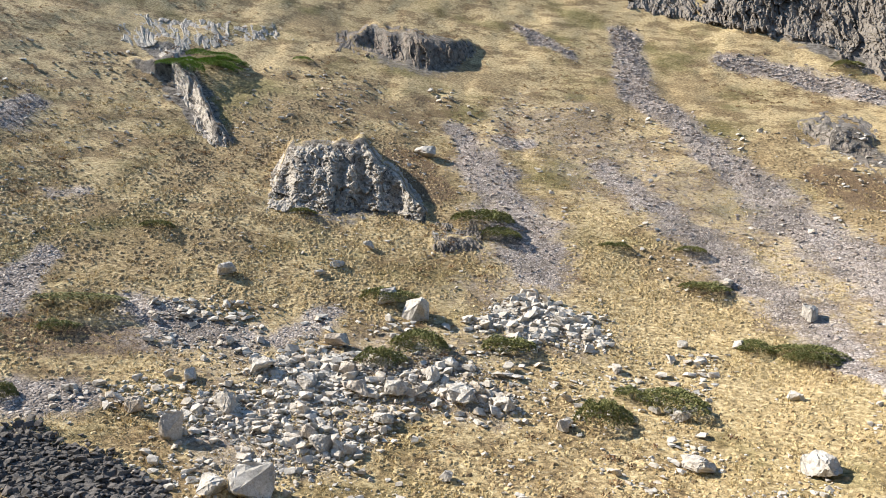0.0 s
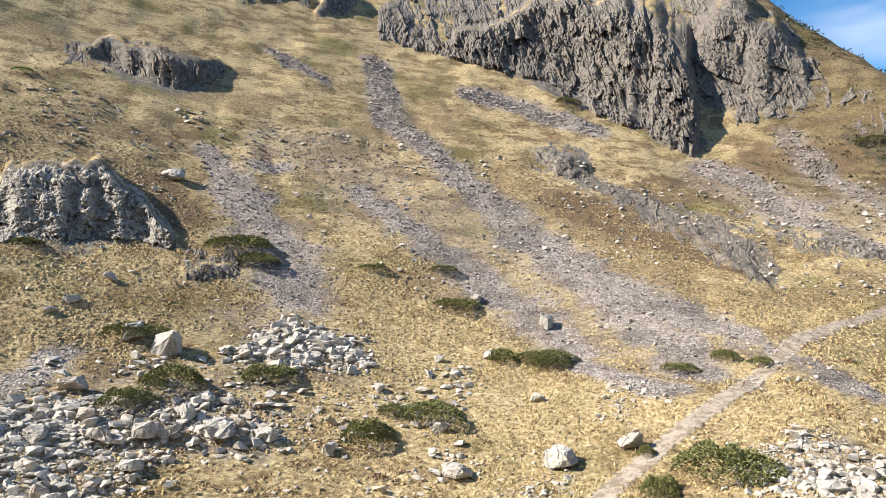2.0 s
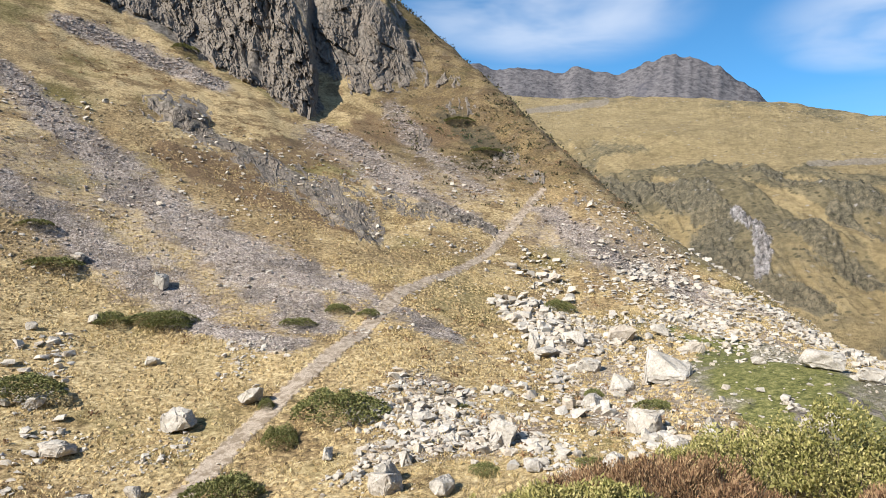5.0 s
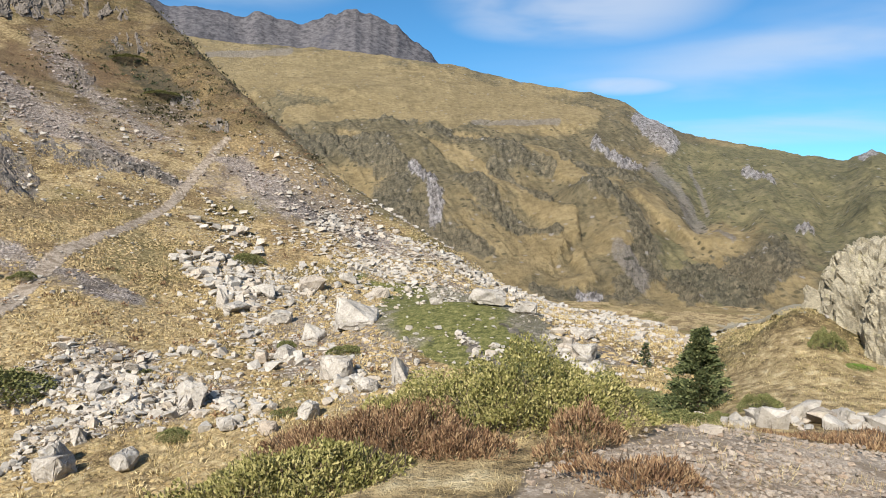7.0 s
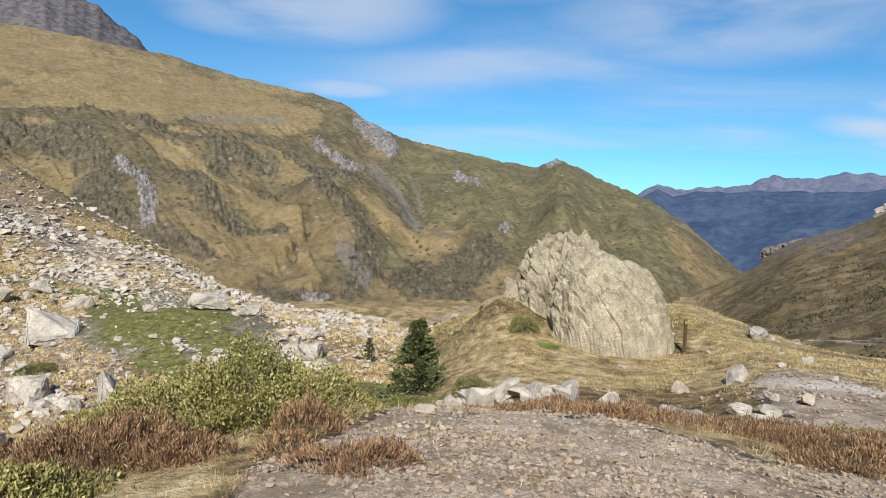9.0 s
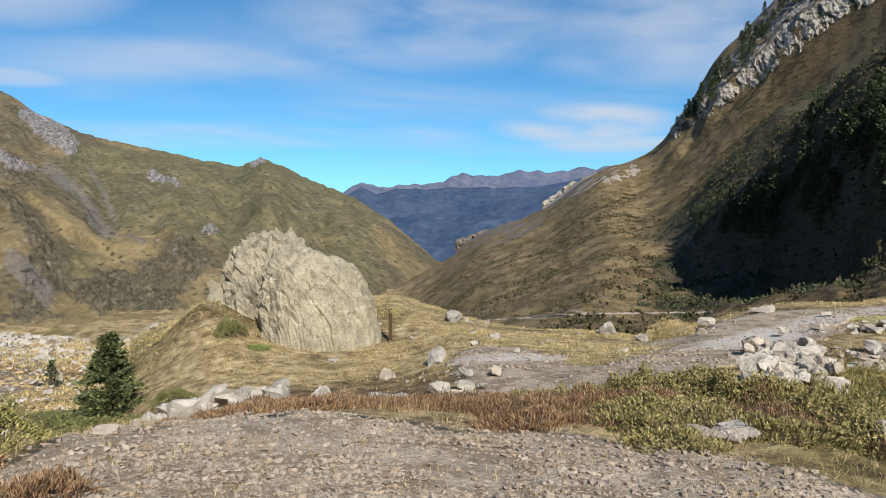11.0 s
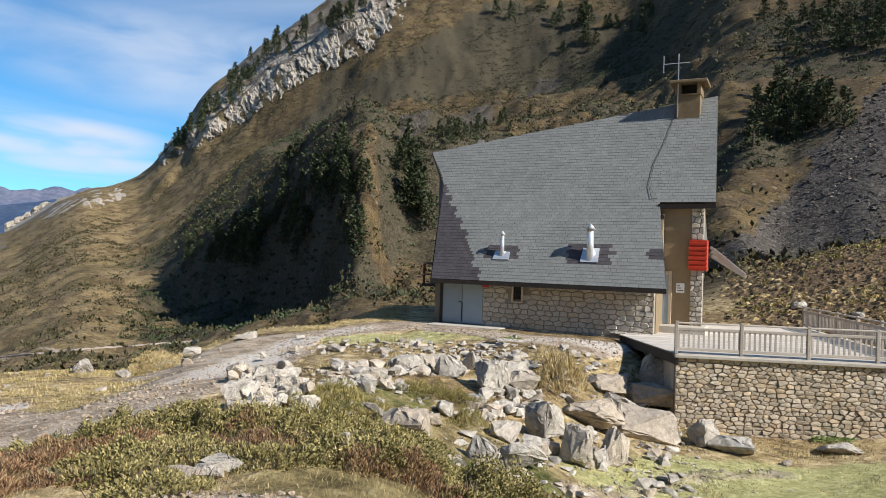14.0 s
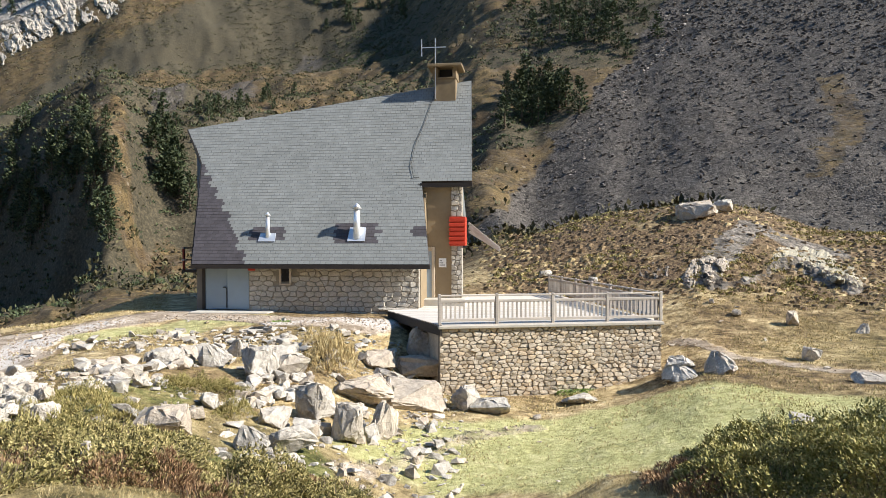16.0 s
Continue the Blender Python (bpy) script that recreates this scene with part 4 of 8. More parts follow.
# ---- the land as one sheet ----
def build_land():
    na, nr = GZ.shape
    verts = np.stack([GX, GY, GZ], -1).reshape(-1, 3)
    i, j = np.meshgrid(np.arange(na), np.arange(nr - 1), indexing="ij")
    k = (i + 1) % na
    quads = np.stack([i * nr + j, k * nr + j, k * nr + j + 1, i * nr + j + 1], -1).reshape(-1, 4)[:, ::-1]
    el = np.degrees(np.arctan2(GZ - EYE, RR[None]))
    edge = fbm(GX / 9, GY / 9, 4, 88) * 2.0
    COVER["dark"] = np.maximum(COVER["dark"], smooth(-0.4, 0.8, AZ[:, None] - 179.8 - (el + 0.6) * 0.85 + edge) * smooth(70, 86, RR)[None] * (AZ < 250)[:, None])
    COVER["dark"] *= 1 - COVER["tuft"]
    attrs = {key: value.ravel() for key, value in COVER.items()}
    ob = raw_mesh("ground", verts, quads, LAND, attrs=attrs)
    return tagged(ob, "steep alpine ground with dry golden grass, grey scree and gravel", "ground", kind="structure")


COVER["rock"] = np.maximum(COVER["rock"], ROCKY)
COVER["scree"] *= 0.84
REGION = ((AZ > 61) & (AZ < 99))[:, None] * smooth(46, 60, RR)[None] * (1 - smooth(118, 150, RR))[None]
COVER["field"] = np.maximum(COVER["field"], 0.9 * REGION * smooth(0.32, 0.6, value_noise(GX / 11, GY / 11, 91)) * (1 - COVER["green"]))
HUMMOCK = smooth(180, 184, AZ)[:, None] * smooth(33, 38, RR)[None] * (1 - smooth(72, 80, RR))[None] * (AZ < 225)[:, None]
COVER["heath"] = np.maximum(COVER["heath"], HUMMOCK * (0.42 + 0.55 * value_noise(GX / 4, GY / 4, 92)))
# Forest floor reaches further left to put the spur's cast shadow in colour.
COVER["forest_shade"] = np.maximum(COVER["forest_shade"], 0.9 * (smooth(134.5, 138.5, AZ) * (1 - smooth(176, 182, AZ)))[:, None] * smooth(84, 100, RR)[None] * (1 - smooth(230, 300, RR[None] - 120 * (smooth(145, 150, AZ) - 1.6 * smooth(151, 157, AZ))[:, None])) * smooth(0.15, 0.5, value_noise(GX / 14, GY / 14, 93)))
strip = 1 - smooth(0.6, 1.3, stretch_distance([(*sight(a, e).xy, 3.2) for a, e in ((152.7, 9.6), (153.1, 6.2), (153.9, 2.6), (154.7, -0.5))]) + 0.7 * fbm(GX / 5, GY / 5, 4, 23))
COVER["forest_shade"] *= 1 - strip
COVER["forest_shade"] = np.maximum(COVER["forest_shade"], ((AZ > 100) & (AZ < 137))[:, None] * smooth(640, 720, RR)[None])
COVER["rock"] = np.maximum(COVER["rock"], 0.62 * (smooth(137, 140, AZ) * (1 - smooth(158, 164, AZ)))[:, None] * smooth(400, 450, RR)[None] * smooth(0.35, 0.6, value_noise(GX / 22, GY / 22, 94)))
COVER["moor"] = np.maximum((smooth(114, 120, AZ) * np.interp(AZ, (120, 138, 147), (0.55, 0.65, 1.0)))[:, None] * smooth(46, 62, RR)[None], 0.75 * (smooth(40, 46, AZ) * (1 - smooth(62, 70, AZ)))[:, None] * smooth(125, 165, RR)[None])
COVER["gravel"] = np.maximum(COVER["gravel"], 0.85 * smooth(0, 1, (np.interp(AZ, (62, 80, 91, 104, 115, 125, 160, 172), (0, 5.2, 6.9, 6.8, 6.6, 6.4, 5.6, 0))[:, None] - RR[None]) / 0.6 + fbm(GX / 1.4, GY / 1.4, 5, 13) * 2.2))
build_land()


def mountain(name, crest, near, mat, label, seed, steps=60, rock=0.0, ribs=1.0, base=-60.0, ease=1.0, crags=()):
    """A far mountain side from a crest given as (bearing, elevation, distance) and a foot at distance near."""
    crest = np.array(crest)
    step = 0.2
    az = np.arange(crest[0, 0], crest[-1, 0] + step / 2, step)
    el, dist = np.interp(az, crest[:, 0], crest[:, 1]), np.interp(az, crest[:, 0], crest[:, 2])
    foot = np.interp(az, [a for a, _ in near], [b for _, b in near])
    el = el + fbm(az / 1.1, az * 0, 4, seed) * 0.14 * (1 + rock * 2.5)
    top = EYE + dist * np.tan(np.radians(el))
    t = np.concatenate([np.linspace(0, 1, steps), [1.08, 1.3, 1.8]])
    r = foot[:, None] + (dist - foot)[:, None] * t[None]
    shape = np.where(t <= 1, np.clip(t, 0, 1) ** ease, 1 - (t - 1) * 0.9)
    z = base + (top - base)[:, None] * shape[None]
    x, y = np.sin(np.radians(az))[:, None] * r, np.cos(np.radians(az))[:, None] * r
    free = np.sin(np.clip(t, 0, 1) * math.pi)[None] ** 0.6
    size = float(dist.mean())
    z = z + free * ribs * size * (0.018 * fbm(x / (size * 0.16), y / (size * 0.16), 5, seed + 5) - 0.010 * np.abs(fbm(x / (size * 0.07), y / (size * 0.07), 4, seed + 9)))
    crag = np.full(z.shape, rock) * smooth(0.1, 0.5, fbm(x / (size * 0.05), y / (size * 0.05), 3, seed + 20) + 0.6)
    for ca, ce, wa, we in crags:
        elev = np.degrees(np.arctan2(z - EYE, r))
        q = ((az[:, None] - ca) / wa) ** 2 + ((elev - ce) / we) ** 2 + 1.7 * fbm(x / 45, y / 45 + z / 20, 5, seed + 31, 0.6)
        crag = np.maximum(crag, 1 - smooth(0.35, 1.0, q))
    na, nr = z.shape
    i, j = np.meshgrid(np.arange(na - 1), np.arange(nr - 1), indexing="ij")
    quads = np.stack([i * nr + j, (i + 1) * nr + j, (i + 1) * nr + j + 1, i * nr + j + 1], -1).reshape(-1, 4)[:, ::-1]
    ob = raw_mesh(name, np.stack([x, y, z], -1).reshape(-1, 3), quads, mat, attrs={"crag": crag})
    return tagged(ob, label, "mountain", kind="structure")


mountain("backdrop", [(48, 13.3, 2700), (50.1, 13.8, 2700), (51.9, 14.1, 2700), (53.3, 13.5, 2700), (55.1, 13.9, 2700), (58.3, 13.3, 2700), (59.7, 13.7, 2700),
                      (63.3, 13.3, 2700), (66.3, 14.5, 2700), (69.4, 14.2, 2700), (73.4, 11.3, 2700), (76, 9, 2700)], [(48, 1700), (76, 1700)],
         PEAK, "grey rocky summits with snowless gullies", 41, rock=0.7, ribs=1.6)
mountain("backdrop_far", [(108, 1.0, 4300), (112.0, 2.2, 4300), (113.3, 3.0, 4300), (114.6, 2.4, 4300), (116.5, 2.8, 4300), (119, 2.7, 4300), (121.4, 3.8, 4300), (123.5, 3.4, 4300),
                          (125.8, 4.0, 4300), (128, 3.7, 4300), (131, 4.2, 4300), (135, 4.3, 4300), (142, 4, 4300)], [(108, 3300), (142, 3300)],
         HAZEPALE, "distant mountain chain with pale blue haze in its colour", 51, rock=0.6, ribs=1.4)
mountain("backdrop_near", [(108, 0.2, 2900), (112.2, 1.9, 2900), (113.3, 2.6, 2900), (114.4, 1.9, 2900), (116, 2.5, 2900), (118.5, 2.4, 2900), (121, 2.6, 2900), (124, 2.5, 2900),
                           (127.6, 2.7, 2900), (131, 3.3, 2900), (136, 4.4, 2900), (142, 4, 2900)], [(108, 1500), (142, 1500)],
         HAZEBLUE, "forested mountains across the valley with dark blue haze in their colour", 61, ribs=1.8, base=-200.0)


# ---- the broad grassy mountain across the valley ----
CREST = np.array([(44, 12, 1700), (53.3, 11.7, 1600), (58.2, 11.5, 1550), (64.1, 11.6, 1500), (70.3, 11.3, 1450), (74.8, 10.9, 1400), (79.4, 9.9, 1350), (86.5, 8.8, 1250),
                  (88.5, 8.2, 1220), (89.5, 7.5, 1200), (92.3, 6.1, 1180), (98, 4.9, 1130), (104, 3.9, 1080), (105.5, 4.7, 1070), (108.7, 3.3, 1050), (112.4, 1.8, 1000), (115.6, -0.2, 960), (118.8, -2.9, 900), (122, -6, 850)])
# cover: kind, then bearing, elevation and half width in degrees along a run
PATCHES = [
    ("gold", [(50.0, 9.6, 1.6), (55.6, 9.7, 1.8), (62.5, 9.4, 2.2), (69.3, 8.9, 2.2), (75.3, 8.3, 2.1), (81.6, 7.4, 1.5), (86.1, 7.2, 0.7)]),
    ("gold", [(62.2, 6.4, 0.8), (69.4, 7.0, 0.7), (75.4, 6.4, 0.9)]),
    ("gold", [(75.4, 4.9, 0.6), (81.7, 4.3, 0.65), (85.9, 2.2, 0.7), (88.2, 1.9, 0.45)]),
    ("gold", [(66.0, 5.0, 0.4), (72.0, 4.2, 0.4), (76.0, 2.9, 0.5), (80.0, 1.2, 0.5), (81.9, -0.2, 0.9), (84.7, -1.0, 0.8), (82.0, -3.9, 0.9), (80.3, -5.7, 0.8)]),
    ("gold", [(90.1, 1.1, 0.6), (93.8, -1.1, 0.5), (97.4, -1.8, 0.4)]),
    ("gold", [(85.5, -3.2, 0.6), (86.5, -5.0, 0.7), (84.5, -6.0, 0.6)]),
    ("gold", [(89.1, -8.1, 0.7), (94.1, -7.4, 0.6), (99.7, -7.2, 0.5)]),
    ("heath", [(61.8, 4.1, 0.9), (65.7, 4.0, 0.8), (69.5, 2.8, 1.1)]),
    ("heath", [(68.5, 6.0, 0.3), (71.9, 6.2, 0.35)]),
    ("heath", [(73.2, 5.2, 0.35), (76.3, 4.7, 0.4), (79.5, 3.3, 0.5), (83.1, 3.0, 0.35)]),
    ("heath", [(76.0, 1.3, 0.9), (78.3, -0.4, 1.0), (81.5, -1.6, 0.6), (83.8, -1.7, 0.4)]),
    ("heath", [(78.5, 2.6, 0.5), (81.5, 1.2, 0.6), (83.0, 0.5, 0.4)]),
    ("heath", [(85.5, 0.9, 0.5), (88.7, 0.3, 0.5), (90.2, -1.2, 1.1), (90.7, -3.9, 1.5), (89.0, -5.8, 1.0)]),
    ("heath", [(71.2, 1.1, 1.3), (69.6, -0.7, 1.6), (73.9, -2.8, 1.3), (77.5, -3.6, 1.1)]),
    ("heath", [(94.0, -4.7, 2.0), (98.4, -4.4, 2.0), (100.1, -3.4, 1.6)]),
    ("heath", [(82.1, -6.4, 0.5), (87.7, -6.8, 0.5)]),
    ("heath", [(84.0, 3.8, 0.4), (88.0, 3.2, 0.5), (90.0, 2.4, 0.5)]),
    ("crag", [(72.0, 2.0, 0.42), (73.6, 0.8, 0.6), (74.1, -0.8, 0.6), (73.8, -2.1, 0.5)]),
    ("crag", [(89.4, 7.2, 0.4), (90.4, 6.6, 0.6), (91.4, 5.7, 0.8), (92.1, 4.7, 0.5)]),
    ("crag", [(85.8, -6.7, 0.45), (87.2, -6.8, 0.35)]),
    ("crag", [(97.5, 3.4, 0.33), (99.3, 2.3, 0.25)]),
    ("crag", [(86.4, 5.6, 0.4), (87.6, 4.8, 0.4), (89.5, 3.7, 0.6)]),
    ("crag", [(101.2, -1.1, 0.3), (102.1, -1.2, 0.25)]),
    ("crag", [(104.9, 4.2, 0.3), (105.5, 4.4, 0.3)]),
    ("scree", [(90.8, 3.8, 0.5), (93.2, 1.6, 0.5), (95.5, -0.5, 0.45), (96.9, -1.8, 0.2)]),
    ("scree", [(93.5, 3.9, 0.17), (95.0, 1.3, 0.2)]),
    ("scree", [(76.7, 6.5, 0.22), (83.4, 6.8, 0.25)]),
    ("scree", [(56.0, 10.4, 0.25), (62.1, 11.2, 0.3)]),
    ("scree", [(88.5, -3.0, 0.6), (90.5, -5.0, 0.7)]),
    ("green", [(93.1, 3.4, 2.0), (99.8, 1.9, 3.6), (106.2, -0.5, 3.7), (112.1, -2.2, 3.3)]),
    ("green", [(99.7, 4.1, 1.2), (108.0, 2.6, 2.0), (113.7, 0.3, 1.6)]),
    ("green", [(92.0, -2.0, 1.5), (97.0, -6.0, 1.2)]),
]
# swells of the slope: bearing, elevation, half width and half height in degrees, rise in metres
SWELLS = [(86.5, 0.6, 2.6, 1.2, 26), (89.0, -2.0, 2.2, 2.2, 22), (80.0, 3.6, 4.0, 0.9, 18), (77.5, 0.6, 3.0, 1.0, 20), (70.5, 3.4, 4.5, 1.1, 18), (84.0, -4.0, 2.6, 1.0, -16), (80.5, -1.2, 1.6, 0.8, -10),
          (92.0, 5.2, 1.2, 1.8, 14), (94.5, 1.6, 1.0, 2.6, -12), (99.0, 1.2, 1.0, 2.6, 10), (103.0, 0.6, 0.9, 2.8, -9), (106.5, 0.6, 1.1, 2.8, 10), (110.0, -0.6, 0.9, 2.4, -8), (66.0, 8.2, 6.0, 0.9, 14)]


def grassy_mountain():
    az = np.arange(44, 122.01, 0.1)
    el = np.interp(az, CREST[:, 0], CREST[:, 1])
    notch = np.radians(fbm(az / 1.1, az * 0, 4, 71) * 0.14 + 0.10 * smooth(88, 92, az) * fbm(az / 0.35, az * 0, 3, 75))
    dist = np.interp(az, CREST[:, 0], CREST[:, 2])
    foot = np.interp(az, (44, 70, 95, 110, 122), (540, 480, 370, 360, 420))
    top = EYE + dist * np.tan(np.radians(el))
    t = np.concatenate([np.linspace(0, 1, 270), [1.08, 1.3, 1.8]])
    r = foot[:, None] + (dist - foot)[:, None] * t[None]
    z = -82 + (top + 82)[:, None] * np.where(t <= 1, t, 1 - (t - 1) * 0.9)[None] + (notch * dist)[:, None] * np.clip(t, 0, 1)[None] ** 14
    x, y = np.sin(np.radians(az))[:, None] * r, np.cos(np.radians(az))[:, None] * r
    free = np.sin(np.clip(t, 0, 1) * math.pi)[None] ** 0.6
    elev = np.degrees(np.arctan2(z - EYE, r))
    a2 = az[:, None] + 0 * elev

    def along(points):
        best = np.full(elev.shape, 9.0)
        for (a0, e0, w0), (a1, e1, w1) in zip(points, points[1:]):
            da, de = a1 - a0, e1 - e0
            k = np.clip(((a2 - a0) * da + (elev - e0) * de) / (da * da + de * de), 0, 1)
            best = np.minimum(best, np.hypot(a2 - a0 - k * da, elev - e0 - k * de) / (w0 + (w1 - w0) * k))
        return best

    masks = {k: np.zeros(elev.shape) for k in ("gold", "heath", "crag", "scree", "green")}
    fray = fbm(a2 * 0.62 + 0.5 * elev, elev * 1.25, 6, 77, 0.66)
    for kind, points in PATCHES:
        d = along(points) + (0.95 if kind in ("heath", "crag") else 0.7) * fray
        masks[kind] = np.maximum(masks[kind], 1 - smooth(0.55, 1.25, d))
    for a, e, wa, we, rise in SWELLS:
        z = z + rise * np.exp(-((a2 - a) / wa) ** 2 - ((elev - e) / we) ** 2) * free
    rough = 0.2 + 0.8 * np.clip(1 - masks["gold"], 0, 1)
    lean = a2 + 1.1 * elev
    gully = np.abs(fbm(lean * 0.55 + 0.25 * fray, elev * 0.16, 4, 80, 0.6))
    z = z + free * rough * (30 * fbm(x / 210, y / 210, 5, 76, 0.55) - 9 * gully - 4 * np.abs(fbm(x / 60, y / 60, 4, 81, 0.6)))
    stone = np.maximum(masks["crag"], 0.55 * masks["heath"])
    z = z + free * stone * 9 * (0.5 * facets(a2 * 3, elev * 4, 83) + 0.35 * facets(a2 * 8, elev * 9, 84) + 0.3)
    na, nr = z.shape
    i, j = np.meshgrid(np.arange(na - 1), np.arange(nr - 1), indexing="ij")
    quads = np.stack([i * nr + j, (i + 1) * nr + j, (i + 1) * nr + j + 1, i * nr + j + 1], -1).reshape(-1, 4)[:, ::-1]
    masks["gully"] = smooth(0.10, 0.0, gully) * rough
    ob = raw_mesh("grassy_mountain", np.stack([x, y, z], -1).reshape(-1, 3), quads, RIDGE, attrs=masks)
    return tagged(ob, "broad grassy mountain with brown heath, scree and rock bands", "mountain", kind="structure")
# ---- stones ----
PEBBLE = rock_material("gravel_stone", (0.16, 0.125, 0.095), (0.57, 0.49, 0.40), (1.0, 0.82, 0.66), 0.1, 5.0)
def ico(subdiv):
    bm = bmesh.new()
    bmesh.ops.create_icosphere(bm, subdivisions=subdiv, radius=1)
    bm.verts.ensure_lookup_table()
    v = np.array([x.co[:] for x in bm.verts])
    f = np.array([[x.index for x in face.verts] for face in bm.faces])
    bm.free()
    return v, f


ICO = {k: ico(k) for k in (1, 2, 3, 5)}


def stone_shape(rng, subdiv, cuts=11, scale=(1, 1, 0.75), depth=(0.45, 0.8), rough=0.04):
    """An angular block: a ball cut by random planes, slightly roughened."""
    v, f = ICO[subdiv]
    v = v.copy()
    for _ in range(cuts):
        n = rng.normal(size=3)
        n /= np.linalg.norm(n)
        d = rng.uniform(*depth)
        over = np.maximum(v @ n - d, 0)
        v -= over[:, None] * n
    v += rough * np.stack([fbm(v[:, 1] * 2.3 + k, v[:, 2] * 2.3 + v[:, 0] + k, 3, 100 + k) for k in range(3)], -1)
    v *= np.array(scale)
    v[:, 2] -= v[:, 2].min()
    span = np.ptp(v[:, :2], axis=0).max()
    return v / span, f


ROCKS = np.random.default_rng(11)


def hull_shape(rng, points, scale):
    """An angular broken block: the hull of a few random corners."""
    p = rng.normal(size=(points, 3))
    p /= np.linalg.norm(p, axis=1)[:, None]
    p = np.sign(p) * np.abs(p) ** 0.7 * rng.uniform(0.75, 1.0, points)[:, None] * np.array(scale)
    bm = bmesh.new()
    for q in p:
        bm.verts.new(q)
    made = bmesh.ops.convex_hull(bm, input=bm.verts)
    bmesh.ops.delete(bm, geom=[g for g in made["geom_interior"] if isinstance(g, bmesh.types.BMVert)], context="VERTS")
    bm.verts.index_update()
    v = np.array([x.co[:] for x in bm.verts])
    f = np.array([[x.index for x in face.verts] for face in bm.faces])
    bm.free()
    v[:, 2] -= v[:, 2].min()
    return v / np.ptp(v[:, :2], axis=0).max(), f


def boulder_mesh(rng):
    """A hull whose edges are chipped and whose faces are a little uneven."""
    v, f = hull_shape(rng, int(rng.integers(11, 18)), (1, rng.uniform(0.5, 0.9), rng.uniform(0.4, 0.75)))
    bm = bmesh.new()
    vs = [bm.verts.new(q) for q in v]
    for t in f:
        bm.faces.new([vs[k] for k in t])
    bmesh.ops.bevel(bm, geom=bm.edges[:], offset=0.018, segments=1, affect="EDGES")
    bmesh.ops.triangulate(bm, faces=bm.faces)
    for limit in (0.22, 0.15):
        bmesh.ops.subdivide_edges(bm, edges=[e for e in bm.edges if e.calc_length() > limit], cuts=1)
        bmesh.ops.triangulate(bm, faces=bm.faces)
    for q in bm.verts:
        q.co += Vector(rng.normal(size=3)) * 0.014
    me = bpy.data.meshes.new("boulder")
    bm.to_mesh(me)
    bm.free()
    me.materials.append(GRANITE)
    return me


BOULDER_MESHES = [boulder_mesh(ROCKS) for _ in range(14)]
PEBBLES = [hull_shape(ROCKS, 9, (1, ROCKS.uniform(0.6, 1), ROCKS.uniform(0.4, 0.85))) for _ in range(14)]
SLABS = [hull_shape(ROCKS, 13, (1, ROCKS.uniform(0.55, 0.95), ROCKS.uniform(0.35, 0.8))) for _ in range(20)]
DARK_MESHES = {}


def mesh_in(mesh, mat):
    key = (mesh.name, mat.name)
    if mat is GRANITE:
        return mesh
    if key not in DARK_MESHES:
        DARK_MESHES[key] = mesh.copy()
        DARK_MESHES[key].materials.clear()
        DARK_MESHES[key].materials.append(mat)
    return DARK_MESHES[key]


def boulder(at, wide, high, label="", group="boulders on the slope", mat=GRANITE, sink=0.15, name="boulder"):
    mesh = mesh_in(BOULDER_MESHES[ROCKS.integers(len(BOULDER_MESHES))], mat)
    ob = new(name, mesh)
    tall = max(v.co.z for v in list(mesh.vertices)[::7])
    s = wide * 1.05
    zs = (high * 1.1 / max(tall, 0.2))
    turn = ROCKS.uniform(0, 6.28)
    tilt = ROCKS.uniform(-0.2, 0.2)
    ob.matrix_world = Matrix.Translation((at[0], at[1], at[2] - sink * high)) @ Matrix.Rotation(turn, 4, "Z") @ Matrix.Rotation(tilt, 4, "X") @ Matrix.Diagonal((s, s, zs, 1))
    return tagged(ob, label or "angular pale granite boulder lying in dry grass", "boulder", group)


def sight_boulders(rows, label, group, mat=GRANITE, sink=0.15):
    """Boulders from (bearing, elevation of the foot, width, height in degrees)."""
    for az, el, w, h in rows:
        p = sight(az, el)
        r = math.hypot(p.x, p.y)
        wide = math.radians(w) * r
        boulder((p.x, p.y, p.z), wide, math.radians(h) * r, label, group, mat, sink)


def spread(count, weight, rng, rmin=0.0, rmax=1e9):
    """Random places on the land, weighted by a mask over it."""
    inner = (RR > rmin) & (RR < rmax)
    area = (RR ** 2)[None] * inner[None] * np.where(AZ < 214, 1.0, 0.0)[:, None]
    w = np.maximum(weight * area, 0).ravel()
    pick = rng.choice(len(w), size=count, p=w / w.sum())
    i, j = np.unravel_index(pick, weight.shape)
    az = np.radians(AZ[i] + rng.uniform(-0.1, 0.1, count))
    r = RR[j] * np.exp(rng.uniform(-0.009, 0.009, count))
    x, y = np.sin(az) * r, np.cos(az) * r
    return x, y, sample(GZ, x, y)


def join_shapes(shapes, x, y, z, size, rng, flatten=None, sink=0.2):
    verts, faces, total = [], [], 0
    for k in range(len(x)):
        v, f = shapes[rng.integers(len(shapes))]
        a = rng.uniform(0, 6.28)
        c, s = math.cos(a) * size[k], math.sin(a) * size[k]
        q = np.empty_like(v)
        q[:, 0], q[:, 1] = v[:, 0] * c - v[:, 1] * s + x[k], v[:, 0] * s + v[:, 1] * c + y[k]
        q[:, 2] = (v[:, 2] - sink * 0.5) * size[k] * (flatten if flatten else 1.0) + z[k] + (v[:, 0] * rng.uniform(-0.2, 0.2)) * size[k]
        verts.append(q), faces.append(f + total)
        total += len(v)
    return np.concatenate(verts), np.concatenate(faces)


